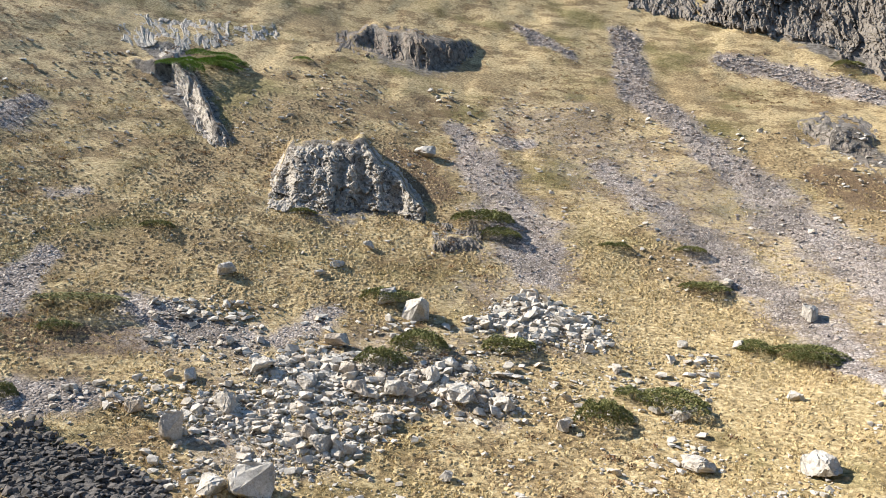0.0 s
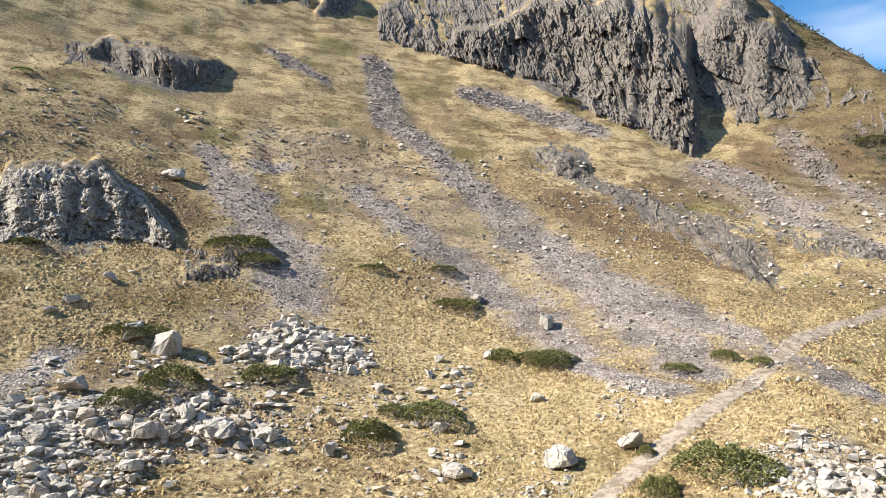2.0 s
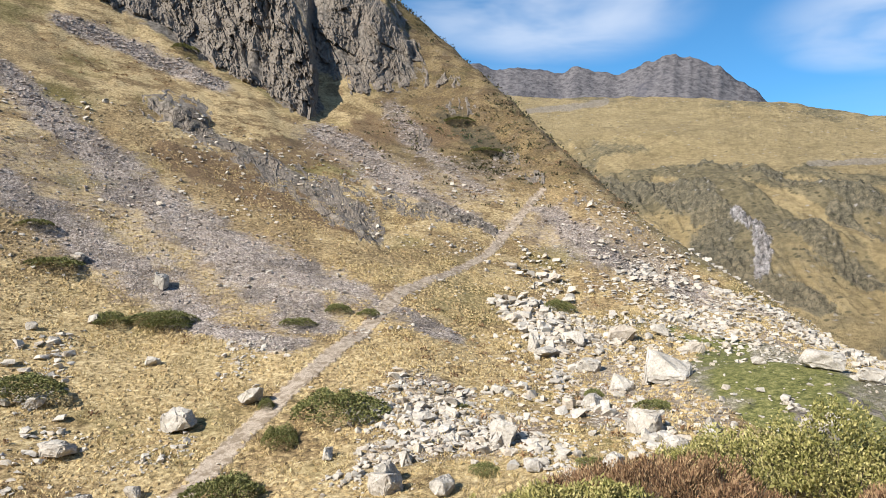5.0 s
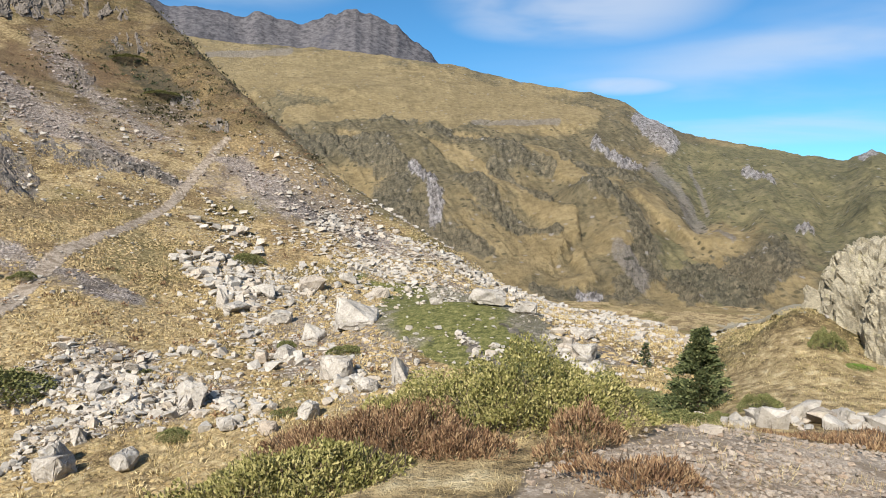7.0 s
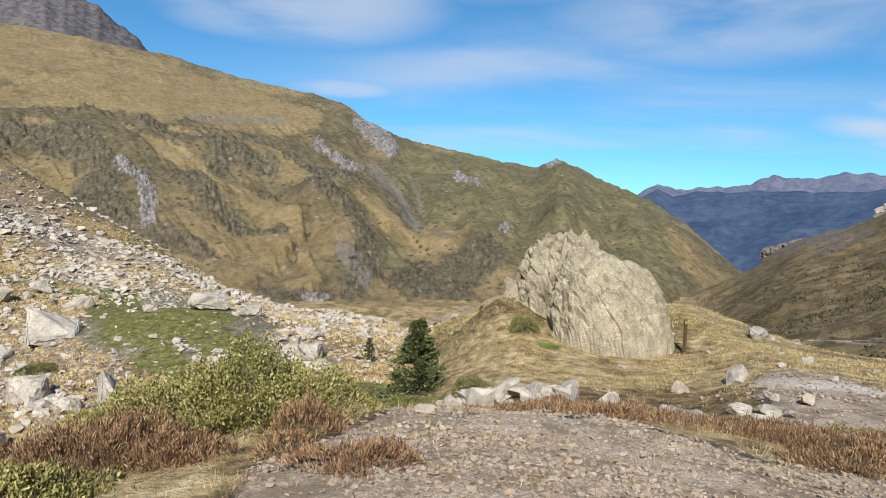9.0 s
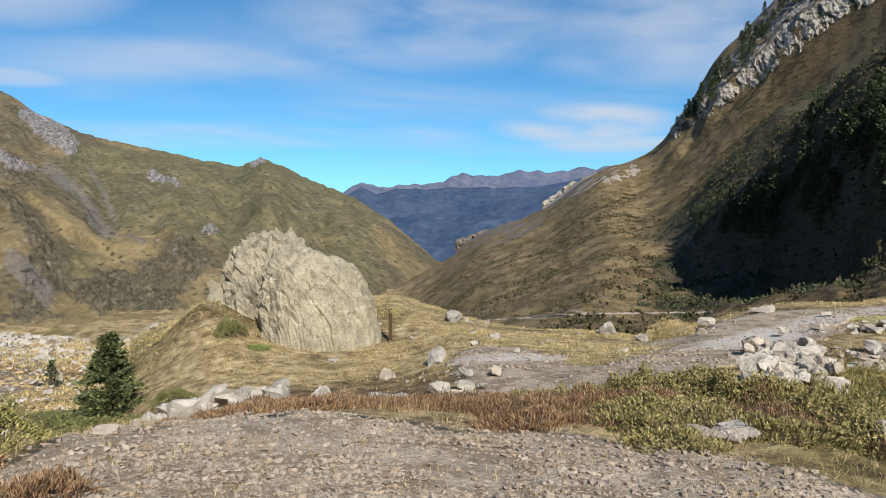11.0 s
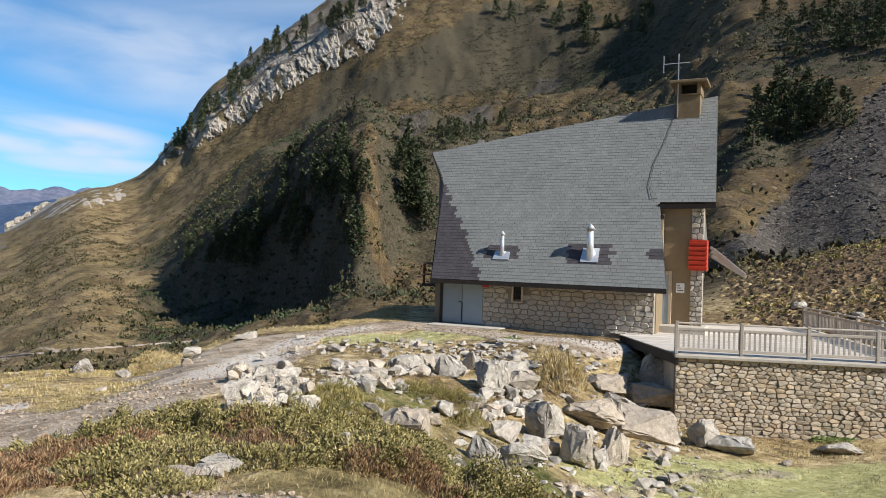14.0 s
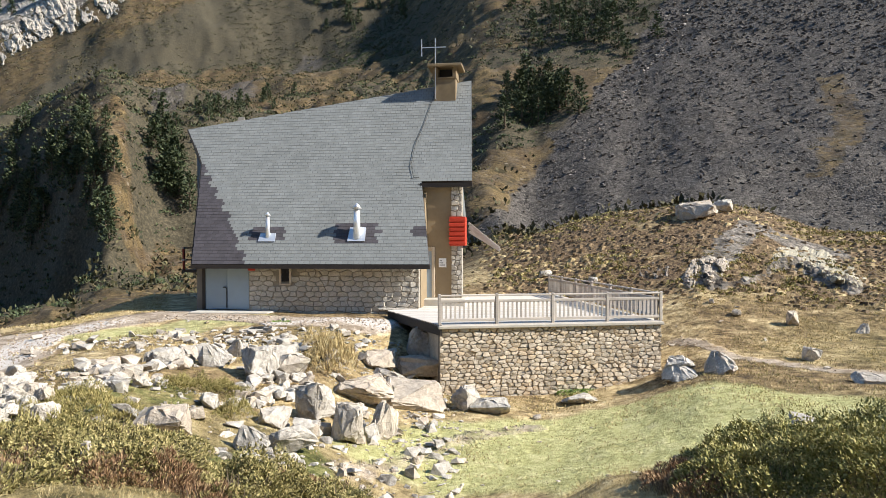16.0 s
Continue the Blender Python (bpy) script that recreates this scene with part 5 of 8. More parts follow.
def stone_stuff(name, count, weight, sizes, mat, label, seed, rmin=0.0, rmax=1e9, grow=0.0):
    rng = np.random.default_rng(seed)
    x, y, z = spread(count, weight, rng, rmin, rmax)
    size = sizes[0] * (sizes[1] / sizes[0]) ** (rng.random(count) ** 2.2)
    if grow:
        size *= np.clip(np.hypot(x, y) / grow, 0.6, 2.2)
    v, f = join_shapes(PEBBLES, x, y, z, size, rng, 0.8)
    ob = raw_mesh(name, v, f, mat, flat=True)
    return tagged(ob, label, "stones", kind="stuff")


# ---- crags: broken rock faces standing out of the slope ----
def facets(u, v, seed):
    """Broken rock relief: tilted plane pieces over a jittered lattice, about -1 to 1."""
    iu, iv = np.floor(u), np.floor(v)
    best, out = np.full(u.shape, 9.0), np.zeros(u.shape)
    for du in (-1, 0, 1):
        for dv in (-1, 0, 1):
            cu, cv = iu + du, iv + dv
            pu, pv = cu + lattice(cu, cv, seed), cv + lattice(cu, cv, seed + 1)
            d = (u - pu) ** 2 + (v - pv) ** 2
            h = (lattice(cu, cv, seed + 2) * 2 - 1) * 0.6 + (u - pu) * (lattice(cu, cv, seed + 3) * 2 - 1) * 1.5 + (v - pv) * (lattice(cu, cv, seed + 4) * 2 - 1) * 1.2
            out = np.where(d < best, h, out)
            best = np.minimum(best, d)
    return out


def blur(a, n):
    k = np.ones(2 * n + 1) / (2 * n + 1)
    for axis in (0, 1):
        pad = [(n, n) if q == axis else (0, 0) for q in (0, 1)]
        a = np.apply_along_axis(lambda r: np.convolve(r, k, "valid"), axis, np.pad(a, pad, mode="edge"))
    return a


def rock_face(rows, seed, mat=CRAG, label="", thick=0.5, grain=1.0, dip=0.25, ragged=0.5, name="rock_outcrop", step=0.07, tall=2.0, cover_=0.5):
    """Rock breaking out of the slope along columns (bearing, lower and upper elevation angle). thick and grain in degrees."""
    p = np.array(rows, float)
    az = np.arange(p[0, 0], p[-1, 0] + step / 2, step)
    lo, hi = np.interp(az, p[:, 0], p[:, 1]), np.interp(az, p[:, 0], p[:, 2])
    n = max(6, int((hi - lo).max() / step))
    v = np.linspace(0, 1, n)[None]
    el = lo[:, None] + (hi - lo)[:, None] * v
    rr = np.geomspace(5, 800, 1500)
    r = np.empty(el.shape)
    for i, a in enumerate(az):
        angle = np.degrees(np.arctan2(sample(GZ, math.sin(radians(a)) * rr, math.cos(radians(a)) * rr) - EYE, rr))
        r[i] = np.interp(el[i], np.maximum.accumulate(angle) + np.arange(len(rr)) * 1e-7, rr)
    r = np.exp(blur(np.log(r), 3))
    u, w = np.repeat(az[:, None], n, 1) / grain, el / grain
    u, w = u * math.cos(dip) + w * math.sin(dip), (w * math.cos(dip) - u * math.sin(dip)) / tall
    u = u + 0.25 * fbm(u * 1.3, w * 1.3 * tall, 3, seed + 60)
    edge = np.minimum(np.minimum(v, 1 - v) * (hi - lo)[:, None], np.minimum(az - az[0], az[-1] - az)[:, None])
    inside_ = smooth(0.0, 0.55 * grain + 0.1, edge + ragged * grain * 0.6 * fbm(u * 1.7, w * 2.5, 4, seed + 50, 0.6))
    relief = 0.62 * facets(u, w, seed) + 0.40 * facets(u * 2.7 + 9, w * 2.7, seed + 9) + 0.22 * facets(u * 6.5, w * 6.5, seed + 18) + 0.12 * facets(u * 14, w * 14, seed + 27)
    relief += 0.35 * fbm(u * 0.5, w * 0.5, 3, seed + 70)
    out = math.radians(thick) * r * ((cover_ + relief) * inside_ - 0.8 * (1 - inside_))
    r = r - out
    a = np.radians(az)[:, None]
    x, y, z = np.sin(a) * r, np.cos(a) * r, EYE + r * np.tan(np.radians(el))
    i, j = np.meshgrid(np.arange(len(az) - 1), np.arange(n - 1), indexing="ij")
    quads = np.stack([i * n + j, (i + 1) * n + j, (i + 1) * n + j + 1, i * n + j + 1], -1)
    keep = (inside_ > 0.02)[:-1, :-1]
    ob = raw_mesh(name, np.stack([x, y, z], -1).reshape(-1, 3), quads[keep].reshape(-1, 4), mat, flat=True)
    return tagged(ob, label or "dark fissured rock outcrop on the grassy slope", "rock outcrop", "rock outcrops")


def outcrop(az, el, wide, high, seed, mat=CRAG, label="", **more):
    """A small outcrop: bearing and elevation of its foot, width and height in degrees."""
    a = np.linspace(-1, 1, 9)
    bow = np.sqrt(np.clip(1 - a * a, 0, 1))
    rows = [(az + q * wide / 2, el - 0.25, el + 0.1 + high * b) for q, b in zip(a, bow)]
    return rock_face(rows, seed, mat, label, **{"thick": 0.35, "grain": 0.6, **more})


rock_face([(13.0, 17.5, 20.5), (16.4, 17.0, 22), (20.1, 16.1, 22.5), (23.6, 15.4, 22.5), (27.8, 14.4, 22.5), (29.0, 12.8, 22.5), (32.1, 11.6, 22), (34.7, 10.7, 21), (37.0, 9.4, 18), (38.6, 8.6, 14.5), (39.4, 9.2, 11.5)],
          210, CRAG, "dark fissured cliff with steep ribs and clefts", 0.85, 1.2, 0.3, name="cliff", tall=2.2)
rock_face([(35.0, 17.2, 21.5), (37.5, 14.6, 22), (40.0, 12.3, 21.5), (42.2, 10.6, 20), (45.0, 11.2, 18.4), (47.0, 11.3, 15.6), (48.2, 11.6, 13.0)],
          230, CRAG, "grey craggy buttress with grassy ledges", 0.45, 1.1, 0.5, name="cliff", tall=2.0, cover_=0.25, ragged=1.2)
rock_face([(-14.0, 0.9, 4.2), (-12.6, 0.7, 6.3), (-10.2, 1.1, 7.0), (-6.4, 1.5, 7.0), (-4.0, 1.2, 5.7), (-2.0, 0.9, 3.4), (-1.0, 0.8, 2.0)],
          250, GREYCRAG, "weathered pale grey crag with fissured face and grassy top", 0.5, 0.75, 0.95, name="crag", tall=1.1, ragged=1.0)
rock_face([(-9.6, 13.6, 15.4), (-7.8, 13.6, 16.0), (-4.6, 13.3, 16.2), (-1.9, 13.0, 15.6), (0.7, 13.6, 15.0), (1.6, 14.0, 14.6)], 270, CRAG, "low dark rock band in brown heath", 0.4, 0.7, 0.4, cover_=0.15, ragged=1.2)
rock_face([(-25.5, 12.4, 14.4), (-22.0, 11.8, 14.9), (-18.0, 13.0, 15.2), (-14.0, 13.9, 15.4), (-12.6, 14.3, 15.0)], 290, GREYCRAG, "broken pale rock ledges high on the slope", 0.3, 0.55, 0.5, cover_=0.0, ragged=1.5)
rock_face([(-21.6, 9.9, 12.6), (-20.2, 8.4, 11.8), (-19.2, 6.4, 9.9), (-18.2, 5.6, 8.2), (-17.0, 5.6, 7.0)], 300, GREYCRAG, "pale crumbling rock rib beside a green patch", 0.35, 0.5, 0.5, cover_=0.2, ragged=1.2)
rock_face([(25.9, 8.2, 9.9), (28.0, 7.5, 10.4), (30.4, 7.3, 9.9), (31.6, 7.3, 8.8)], 310, CRAG, "low weathered rock hump in dry grass", 0.3, 0.6, 0.6, cover_=0.1, ragged=1.2)
rock_face([(29.0, 6.6, 8.4), (33.0, 4.6, 6.9), (37.0, 2.7, 5.9), (40.5, 0.6, 5.0), (42.5, -0.6, 4.0), (44.3, -1.2, 2.0), (45.2, -0.8, 0.6)], 320, CRAG, "long dark rock rib slanting down the slope", 0.42, 0.8, 0.7, cover_=0.08, ragged=1.4)
rock_face([(41.0, 3.6, 5.2), (43.5, 2.4, 4.4), (46.5, 1.4, 3.2), (50.0, 1.0, 2.4), (53.0, 0.6, 1.6)], 330, CRAG, "low rocky step above the footpath", 0.3, 0.6, 0.6, cover_=-0.05, ragged=1.3)
rock_face([(-0.9, -1.4, 1.2), (0.6, -1.5, 1.4), (2.4, -1.3, 1.5), (3.6, -0.9, 1.0)], 340, CRAG, "dark broken rocks under juniper", 0.4, 0.5, 0.3, cover_=0.1, ragged=1.2)
rock_face([(137.4, 5.4, 7.0), (139.0, 6.8, 9.2), (140.6, 7.8, 11.4), (142.9, 9.4, 13.6), (145.5, 11.2, 15.4), (148.2, 13.4, 17.3), (152.8, 15.6, 19.8), (156.3, 18.6, 22.0)], 500, GREYCRAG,
          "pale broken cliff along the mountain crest", 0.5, 0.85, 0.5, name="cliff", tall=1.8, cover_=0.2, ragged=1.3)
rock_face([(127.8, 0.7, 1.4), (130.0, 1.7, 3.0), (132.5, 2.5, 4.0), (134.8, 3.2, 4.4), (135.6, 3.6, 4.4)], 520, GREYCRAG, "pale rocky knob on the far shoulder", 0.3, 0.6, 0.6, cover_=0.1, ragged=1.2)
rock_face([(120.6, -2.8, -1.8), (124.7, -2.0, -0.3), (127.0, -1.2, 0.3), (128.2, -0.6, 0.4)], 530, CRAG, "dark crag on the valley shoulder", 0.3, 0.6, 0.6, cover_=0.1, ragged=1.2)
rock_face([(196.3, -4.0, -2.8), (197.4, -4.1, -1.4), (198.6, -3.7, -0.8), (199.6, -3.1, -0.9), (200.4, -2.5, -1.6)], 540, GREYCRAG, "weathered grey rock outcrop on the heathy hummock", 1.0, 1.1, 0.4, tall=1.3)
rock_face([(202.6, -1.7, -0.3), (204.5, -2.3, 0.2), (206.5, -3.3, -0.5), (208.2, -3.8, -1.4), (209.4, -3.5, -2.4)], 550, KNOLL, "pale tilted rock slab on the heathy hummock", 0.8, 1.6, 0.9, tall=0.7)
rock_face([(193.2, -3.2, -1.8), (194.6, -3.4, -1.5), (196.0, -3.2, -2.0)], 560, CRAG, "dark rock showing through heath", 0.6, 0.7, 0.4, cover_=0.1)
rock_face([(94.6, -9.6, -9.0), (97.3, -8.8, -7.5), (100.1, -7.6, -6.4), (102.8, -7.1, -6.0), (103.6, -7.0, -6.4)], 590, KNOLL, "pale tilted rock slab on the grassy ridge", 0.8, 1.4, 0.9, tall=0.7, cover_=0.3)
for k, row in enumerate([(56.7, 4.8, 2.0, 1.2), (54.4, 6.4, 2.6, 1.2), (50.6, 10.0, 3.6, 1.4), (47.2, 7.6, 2.6, 1.2), (60.3, 3.2, 3.4, 1.0), (64.5, 1.0, 2.6, 0.9), (49.5, 12.2, 2.4, 1.2)]):
    outcrop(*row, 350 + 10 * k, label="small dark outcrop on the steep shoulder", cover_=0.0, ragged=1.2)

grassy_mountain()

# ---- boulders told apart one by one ----
D = 0.0458
sight_boulders([(a, e, w * D, h * D) for a, e, w, h in [
    (-1.7, -6.9, 50, 42), (-4.3, -5.7, 40, 30), (-1.6, 6.2, 46, 20), (-16.0, -14.3, 46, 34), (-13.5, -20.5, 78, 56), (-19.9, -16.2, 40, 45),
    (-16.8, -20.1, 60, 30), (-22.7, -14.1, 35, 25), (-2.4, -9.0, 25, 20), (5.9, -13.3, 45, 20), (2.5, -13.1, 52, 30), (-7.1, -17.4, 35, 25)]],
    "large angular pale granite boulder on dry grass", "boulders below the crag")
sight_boulders([(a, e, w * D, h * D) for a, e, w, h in [
    (-8.5, -17.2, 40, 30), (-9.5, -16.2, 30, 25), (-3.9, -15.0, 35, 20), (20.9, -16.0, 50, 20), (29.4, -14.9, 58, 30), (19.3, -7.4, 18, 12), (23.3, -7.1, 20, 15),
    (27.3, -10.2, 25, 14), (1.8, -19.1, 25, 18), (22.2, -2.5, 25, 12), (27.7, -4.4, 30, 22), (-16.7, -4.0, 32, 22), (-5.8, -1.4, 20, 15), (-8.2, -3.0, 25, 12)]],
    "angular pale granite boulder on dry grass", "boulders below the crag")
sight_boulders([(a, e, w * D, h * D) for a, e, w, h in [
    (-9.5, -3.7, 20, 10), (-16.0, -9.3, 22, 15), (-18.7, -12.0, 30, 20), (-13.5, -11.3, 52, 25), (-7.8, -9.3, 45, 25), (-5.8, -12.9, 42, 26), (-3.1, -12.8, 40, 30),
    (0.1, -11.6, 32, 26), (-9.5, -12.5, 38, 26), (-1.2, -12.9, 40, 26), (-6.8, -11.4, 36, 22), (1.4, -10.5, 30, 20), (3.8, -12.4, 36, 22)]],
    "tilted granite block in a boulder field", "boulders below the crag")
sight_boulders([(a, e, w * D, h * D) for a, e, w, h in [
    (29.4, -14.8, 42, 24), (20.8, -15.9, 45, 18), (34.6, -13.2, 42, 34), (22.2, -20.4, 46, 40), (45.4, -19.4, 52, 44), (54.6, -15.9, 62, 42), (19.6, -12.7, 30, 18),
    (14.6, -9.8, 25, 15), (2.5, -12.9, 50, 30), (5.9, -13.3, 50, 20), (10.6, -14.6, 30, 22), (27.7, -4.3, 22, 14), (22.0, -2.6, 20, 12), (26.1, -19.6, 30, 22)]],
    "pale granite boulder beside the footpath", "boulders in the hollow")
sight_boulders([(a, e, w * D, h * D) for a, e, w, h in [
    (67.4, -10.1, 78, 46), (65.9, -14.1, 70, 40), (71.0, -14.4, 46, 44), (55.0, -16.0, 52, 42), (58.2, -9.0, 52, 18), (57.1, -8.7, 20, 34), (45.2, -19.8, 58, 45),
    (50.2, -19.9, 56, 30), (63.8, -17.3, 46, 34), (78.2, -8.1, 62, 30), (74.0, -8.2, 26, 12), (86.8, -15.1, 62, 26), (85.8, -11.9, 52, 28), (60.5, -7.9, 40, 24)]],
    "large pale granite block in the boulder field", "boulders in the hollow")
sight_boulders([(a, e, w * D, h * D) for a, e, w, h in [
    (61.5, -9.9, 42, 24), (69.1, -7.8, 46, 18), (81.2, -8.6, 42, 22), (85.7, -10.2, 42, 18), (40.7, -17.5, 32, 20), (46.9, -17.8, 36, 24), (60.6, -18.2, 42, 22),
    (64.1, -7.3, 42, 28), (66.8, -6.7, 32, 20), (57.4, -17.8, 40, 22), (62.1, -12.7, 44, 26), (64.1, -11.2, 40, 26), (68.2, -15.2, 48, 26), (50.7, -13.3, 34, 22),
    (48.5, -14.6, 34, 20)]],
    "pale granite block in the boulder field", "boulders in the hollow")
sight_boulders([(a, e, w * D, h * D) for a, e, w, h in [
    (94.9, -16.0, 36, 22), (93.8, -16.7, 40, 15), (104.2, -14.5, 40, 24), (110.0, -14.6, 36, 22),
    (115.3, -13.2, 38, 20), (112.5, -15.4, 46, 20), (114.9, -15.1, 56, 18), (116.7, -15.5, 46, 26), (119.6, -14.3, 42, 20), (121.6, -14.1, 52, 18), (123.1, -14.0, 30, 14)]],
    "pale granite stone lining the gravel track", "stones along the track")
sight_boulders([(a, e, w * D, h * D) for a, e, w, h in [
    (119.3, -12.0, 46, 32), (123.9, -9.9, 22, 12), (133.0, -9.2, 32, 24), (120.7, -8.5, 42, 20), (121.7, -13.0, 26, 15),
    (124.2, -12.9, 26, 18), (135.7, -9.6, 24, 12), (140.5, -8.1, 28, 14), (144.5, -6.8, 40, 10), (144.2, -6.9, 36, 8)]],
    "weathered pale stone in short dry grass", "stones along the track")
sight_boulders([(a, e, w * D, h * D) for a, e, w, h in [
    (157.1, -14.5, 92, 52), (160.5, -9.6, 56, 36), (157.1, -9.2, 50, 24), (161.8, -8.9, 36, 30), (163.4, -10.6, 62, 50), (165.9, -9.4, 46, 26), (166.2, -10.6, 56, 38),
    (158.8, -9.1, 36, 26), (167.9, -13.8, 62, 70), (165.3, -14.3, 62, 30), (163.2, -16.1, 66, 42), (166.4, -16.4, 78, 46), (170.3, -15.7, 62, 66), (171.9, -12.6, 112, 40)]],
    "big pale granite block in the bank before the hut", "blocks of the rubble bank", sink=0.1)
sight_boulders([(a, e, w * D, h * D) for a, e, w, h in [
    (173.2, -10.2, 62, 30), (174.4, -11.5, 82, 28), (176.4, -13.5, 112, 52), (173.2, -15.5, 56, 62), (176.6, -9.6, 62, 60), (175.9, -10.9, 82, 36), (179.9, -13.4, 56, 40),
    (182.0, -13.7, 72, 26), (172.5, -15.7, 36, 26), (169.1, -9.6, 40, 24), (171.2, -15.9, 26, 20), (164.3, -9.2, 40, 20), (155.8, -9.0, 40, 18), (160.0, -12.6, 40, 24)]],
    "big pale granite block in the bank before the hut", "blocks of the rubble bank", sink=0.1)
sight_boulders([(a, e, w * D, h * D) for a, e, w, h in [
    (189.0, -12.7, 62, 14), (149.1, -15.8, 36, 14), (140.2, -17.2, 72, 18), (196.4, -10.6, 72, 24), (185.4, -14.1, 20, 8), (196.4, -10.4, 62, 34), (199.3, -10.0, 62, 36),
    (204.7, -13.2, 62, 16), (209.2, -9.9, 60, 12), (142.2, -17.3, 52, 24), (143.3, -16.8, 70, 22), (200.5, -5.7, 20, 10)]],
    "flat pale stone in the short turf", "stones on the turf")

HEAPS = np.random.default_rng(5)


def heap_spots(spots):
    for az, el, wa, we, count in spots:
        for _ in range(count):
            at = sight(az + HEAPS.normal() * wa * 0.5, el + abs(HEAPS.normal()) * we * 0.45)
            yield at, HEAPS.uniform(0.18, 0.46)


for p, w in heap_spots([(145.9, -13.2, 2.4, 3.6, 64), (145.4, -12.6, 2.2, 3.0, 44)]):
    boulder((p.x, p.y, p.z + HEAPS.uniform(0, 0.16)), w, w * HEAPS.uniform(0.5, 0.9), "stone of a loose pale rubble heap beside the track", "rubble heap", FIELDSTONE, sink=0.1)
loose = list(heap_spots([(153.8, -11.1, 2.6, 2.0, 40), (166.4, -12.5, 2.0, 2.0, 30), (167.6, -15.2, 1.2, 0.6, 16), (136.3, -9.4, 2.5, 1.2, 12), (163.6, -12.9, 1.8, 1.2, 30), (170.6, -14.2, 1.2, 1.0, 16),
                         (152.5, -9.6, 3.0, 0.7, 14), (160.5, -8.9, 4.0, 0.4, 40), (158.2, -9.7, 2.4, 0.4, 14), (154.5, -10.2, 2.0, 0.8, 20), (165.0, -11.2, 2.4, 1.2, 30)]))
v, f = join_shapes(SLABS, np.array([p.x for p, _ in loose]), np.array([p.y for p, _ in loose]), np.array([p.z for p, _ in loose]), np.array([w for _, w in loose]), HEAPS, sink=0.2)
tagged(raw_mesh("bank_rubble", v, f, GRANITE, flat=True), "loose pale rubble of the bank below the hut", "rocks", kind="stuff")


# ---- block fields: pale angular blocks heaped in the grass ----
# count, smallest and largest size in metres, then a run of bearing, elevation and half width in degrees
BLOCKFIELDS = [
    (520, 0.45, 1.7, [(-14.3, -11.5, 1.1), (-7.8, -10.6, 1.6), (-0.4, -11.5, 1.9), (4.3, -12.8, 0.9)]),
    (330, 0.40, 1.5, [(-27.7, -12.9, 0.9), (-20.5, -12.9, 1.5), (-11.9, -15.8, 2.0), (-5.6, -17.0, 1.3)]),
    (60, 0.4, 1.2, [(-9.7, -8.8, 1.0), (-13.1, -10.7, 0.8)]),
    (230, 0.35, 1.3, [(5.2, -6.2, 0.9), (9.4, -7.3, 1.1), (12.5, -7.9, 0.8)]),
    (150, 0.3, 1.1, [(7.9, -11.8, 0.8), (14.0, -10.4, 1.0), (20.8, -12.1, 0.8)]),
    (130, 0.35, 1.2, [(-22.2, -17.9, 1.5), (-16.0, -19.6, 1.4), (-9.0, -19.9, 1.4)]),
    (34, 0.25, 0.8, [(19.9, -15.9, 0.8), (29.0, -14.7, 0.8)]),
    (120, 0.25, 0.9, [(24.8, -17.5, 1.3), (30.2, -15.9, 0.9)]),
    (330, 0.3, 1.3, [(42.1, -14.5, 1.4), (47.0, -14.2, 1.9), (53.6, -15.2, 2.0)]),
    (90, 0.3, 0.9, [(33.5, -8.8, 1.0), (37.5, -8.9, 1.0)]),
    (160, 0.4, 1.6, [(56.2, -9.8, 1.9), (57.4, -5.7, 1.5)]),
    (250, 0.5, 2.1, [(54.4, -5.8, 1.2), (60.1, -5.9, 1.6), (66.0, -9.0, 1.9), (68.9, -9.1, 1.2)]),
    (230, 0.4, 1.8, [(57.9, -9.7, 1.5), (62.5, -12.3, 1.9), (68.2, -14.6, 1.5)]),
    (120, 0.35, 1.3, [(54.8, -14.9, 1.4), (60.3, -17.4, 1.5)]),
    (190, 0.4, 1.6, [(63.5, -5.6, 0.9), (70.1, -7.0, 0.8), (75.8, -7.0, 0.5), (79.5, -7.9, 0.5)]),
    (40, 0.4, 1.3, [(75.9, -10.6, 0.4), (77.8, -12.4, 0.6), (79.6, -11.6, 0.5)]),
    (110, 0.4, 1.6, [(83.2, -10.6, 0.7), (87.0, -12.7, 0.6)]),
    (200, 0.4, 1.6, [(83.1, -8.6, 0.5), (89.2, -9.6, 0.7), (93.8, -9.9, 0.6)]),
    (150, 0.45, 1.8, [(57.1, -8.7, 1.5), (62.5, -7.4, 1.8), (67.2, -8.6, 1.7)]),
    (270, 0.35, 1.5, [(42.7, -13.3, 1.0), (47.7, -13.8, 1.4), (53.9, -15.4, 1.5), (60.3, -15.2, 1.5), (69.0, -14.4, 1.2)]),
    (70, 0.3, 0.9, [(33.5, -9.4, 1.5), (33.6, -11.0, 1.2)]),
    (70, 0.3, 1.0, [(40.6, -19.2, 1.2), (45.0, -19.0, 1.2)]),
    (95, 0.28, 1.05, [(93.8, -16.4, 0.25), (97.0, -15.7, 0.4), (101.0, -14.8, 0.5), (104.5, -14.4, 0.45), (107.0, -14.3, 0.3)]),
]


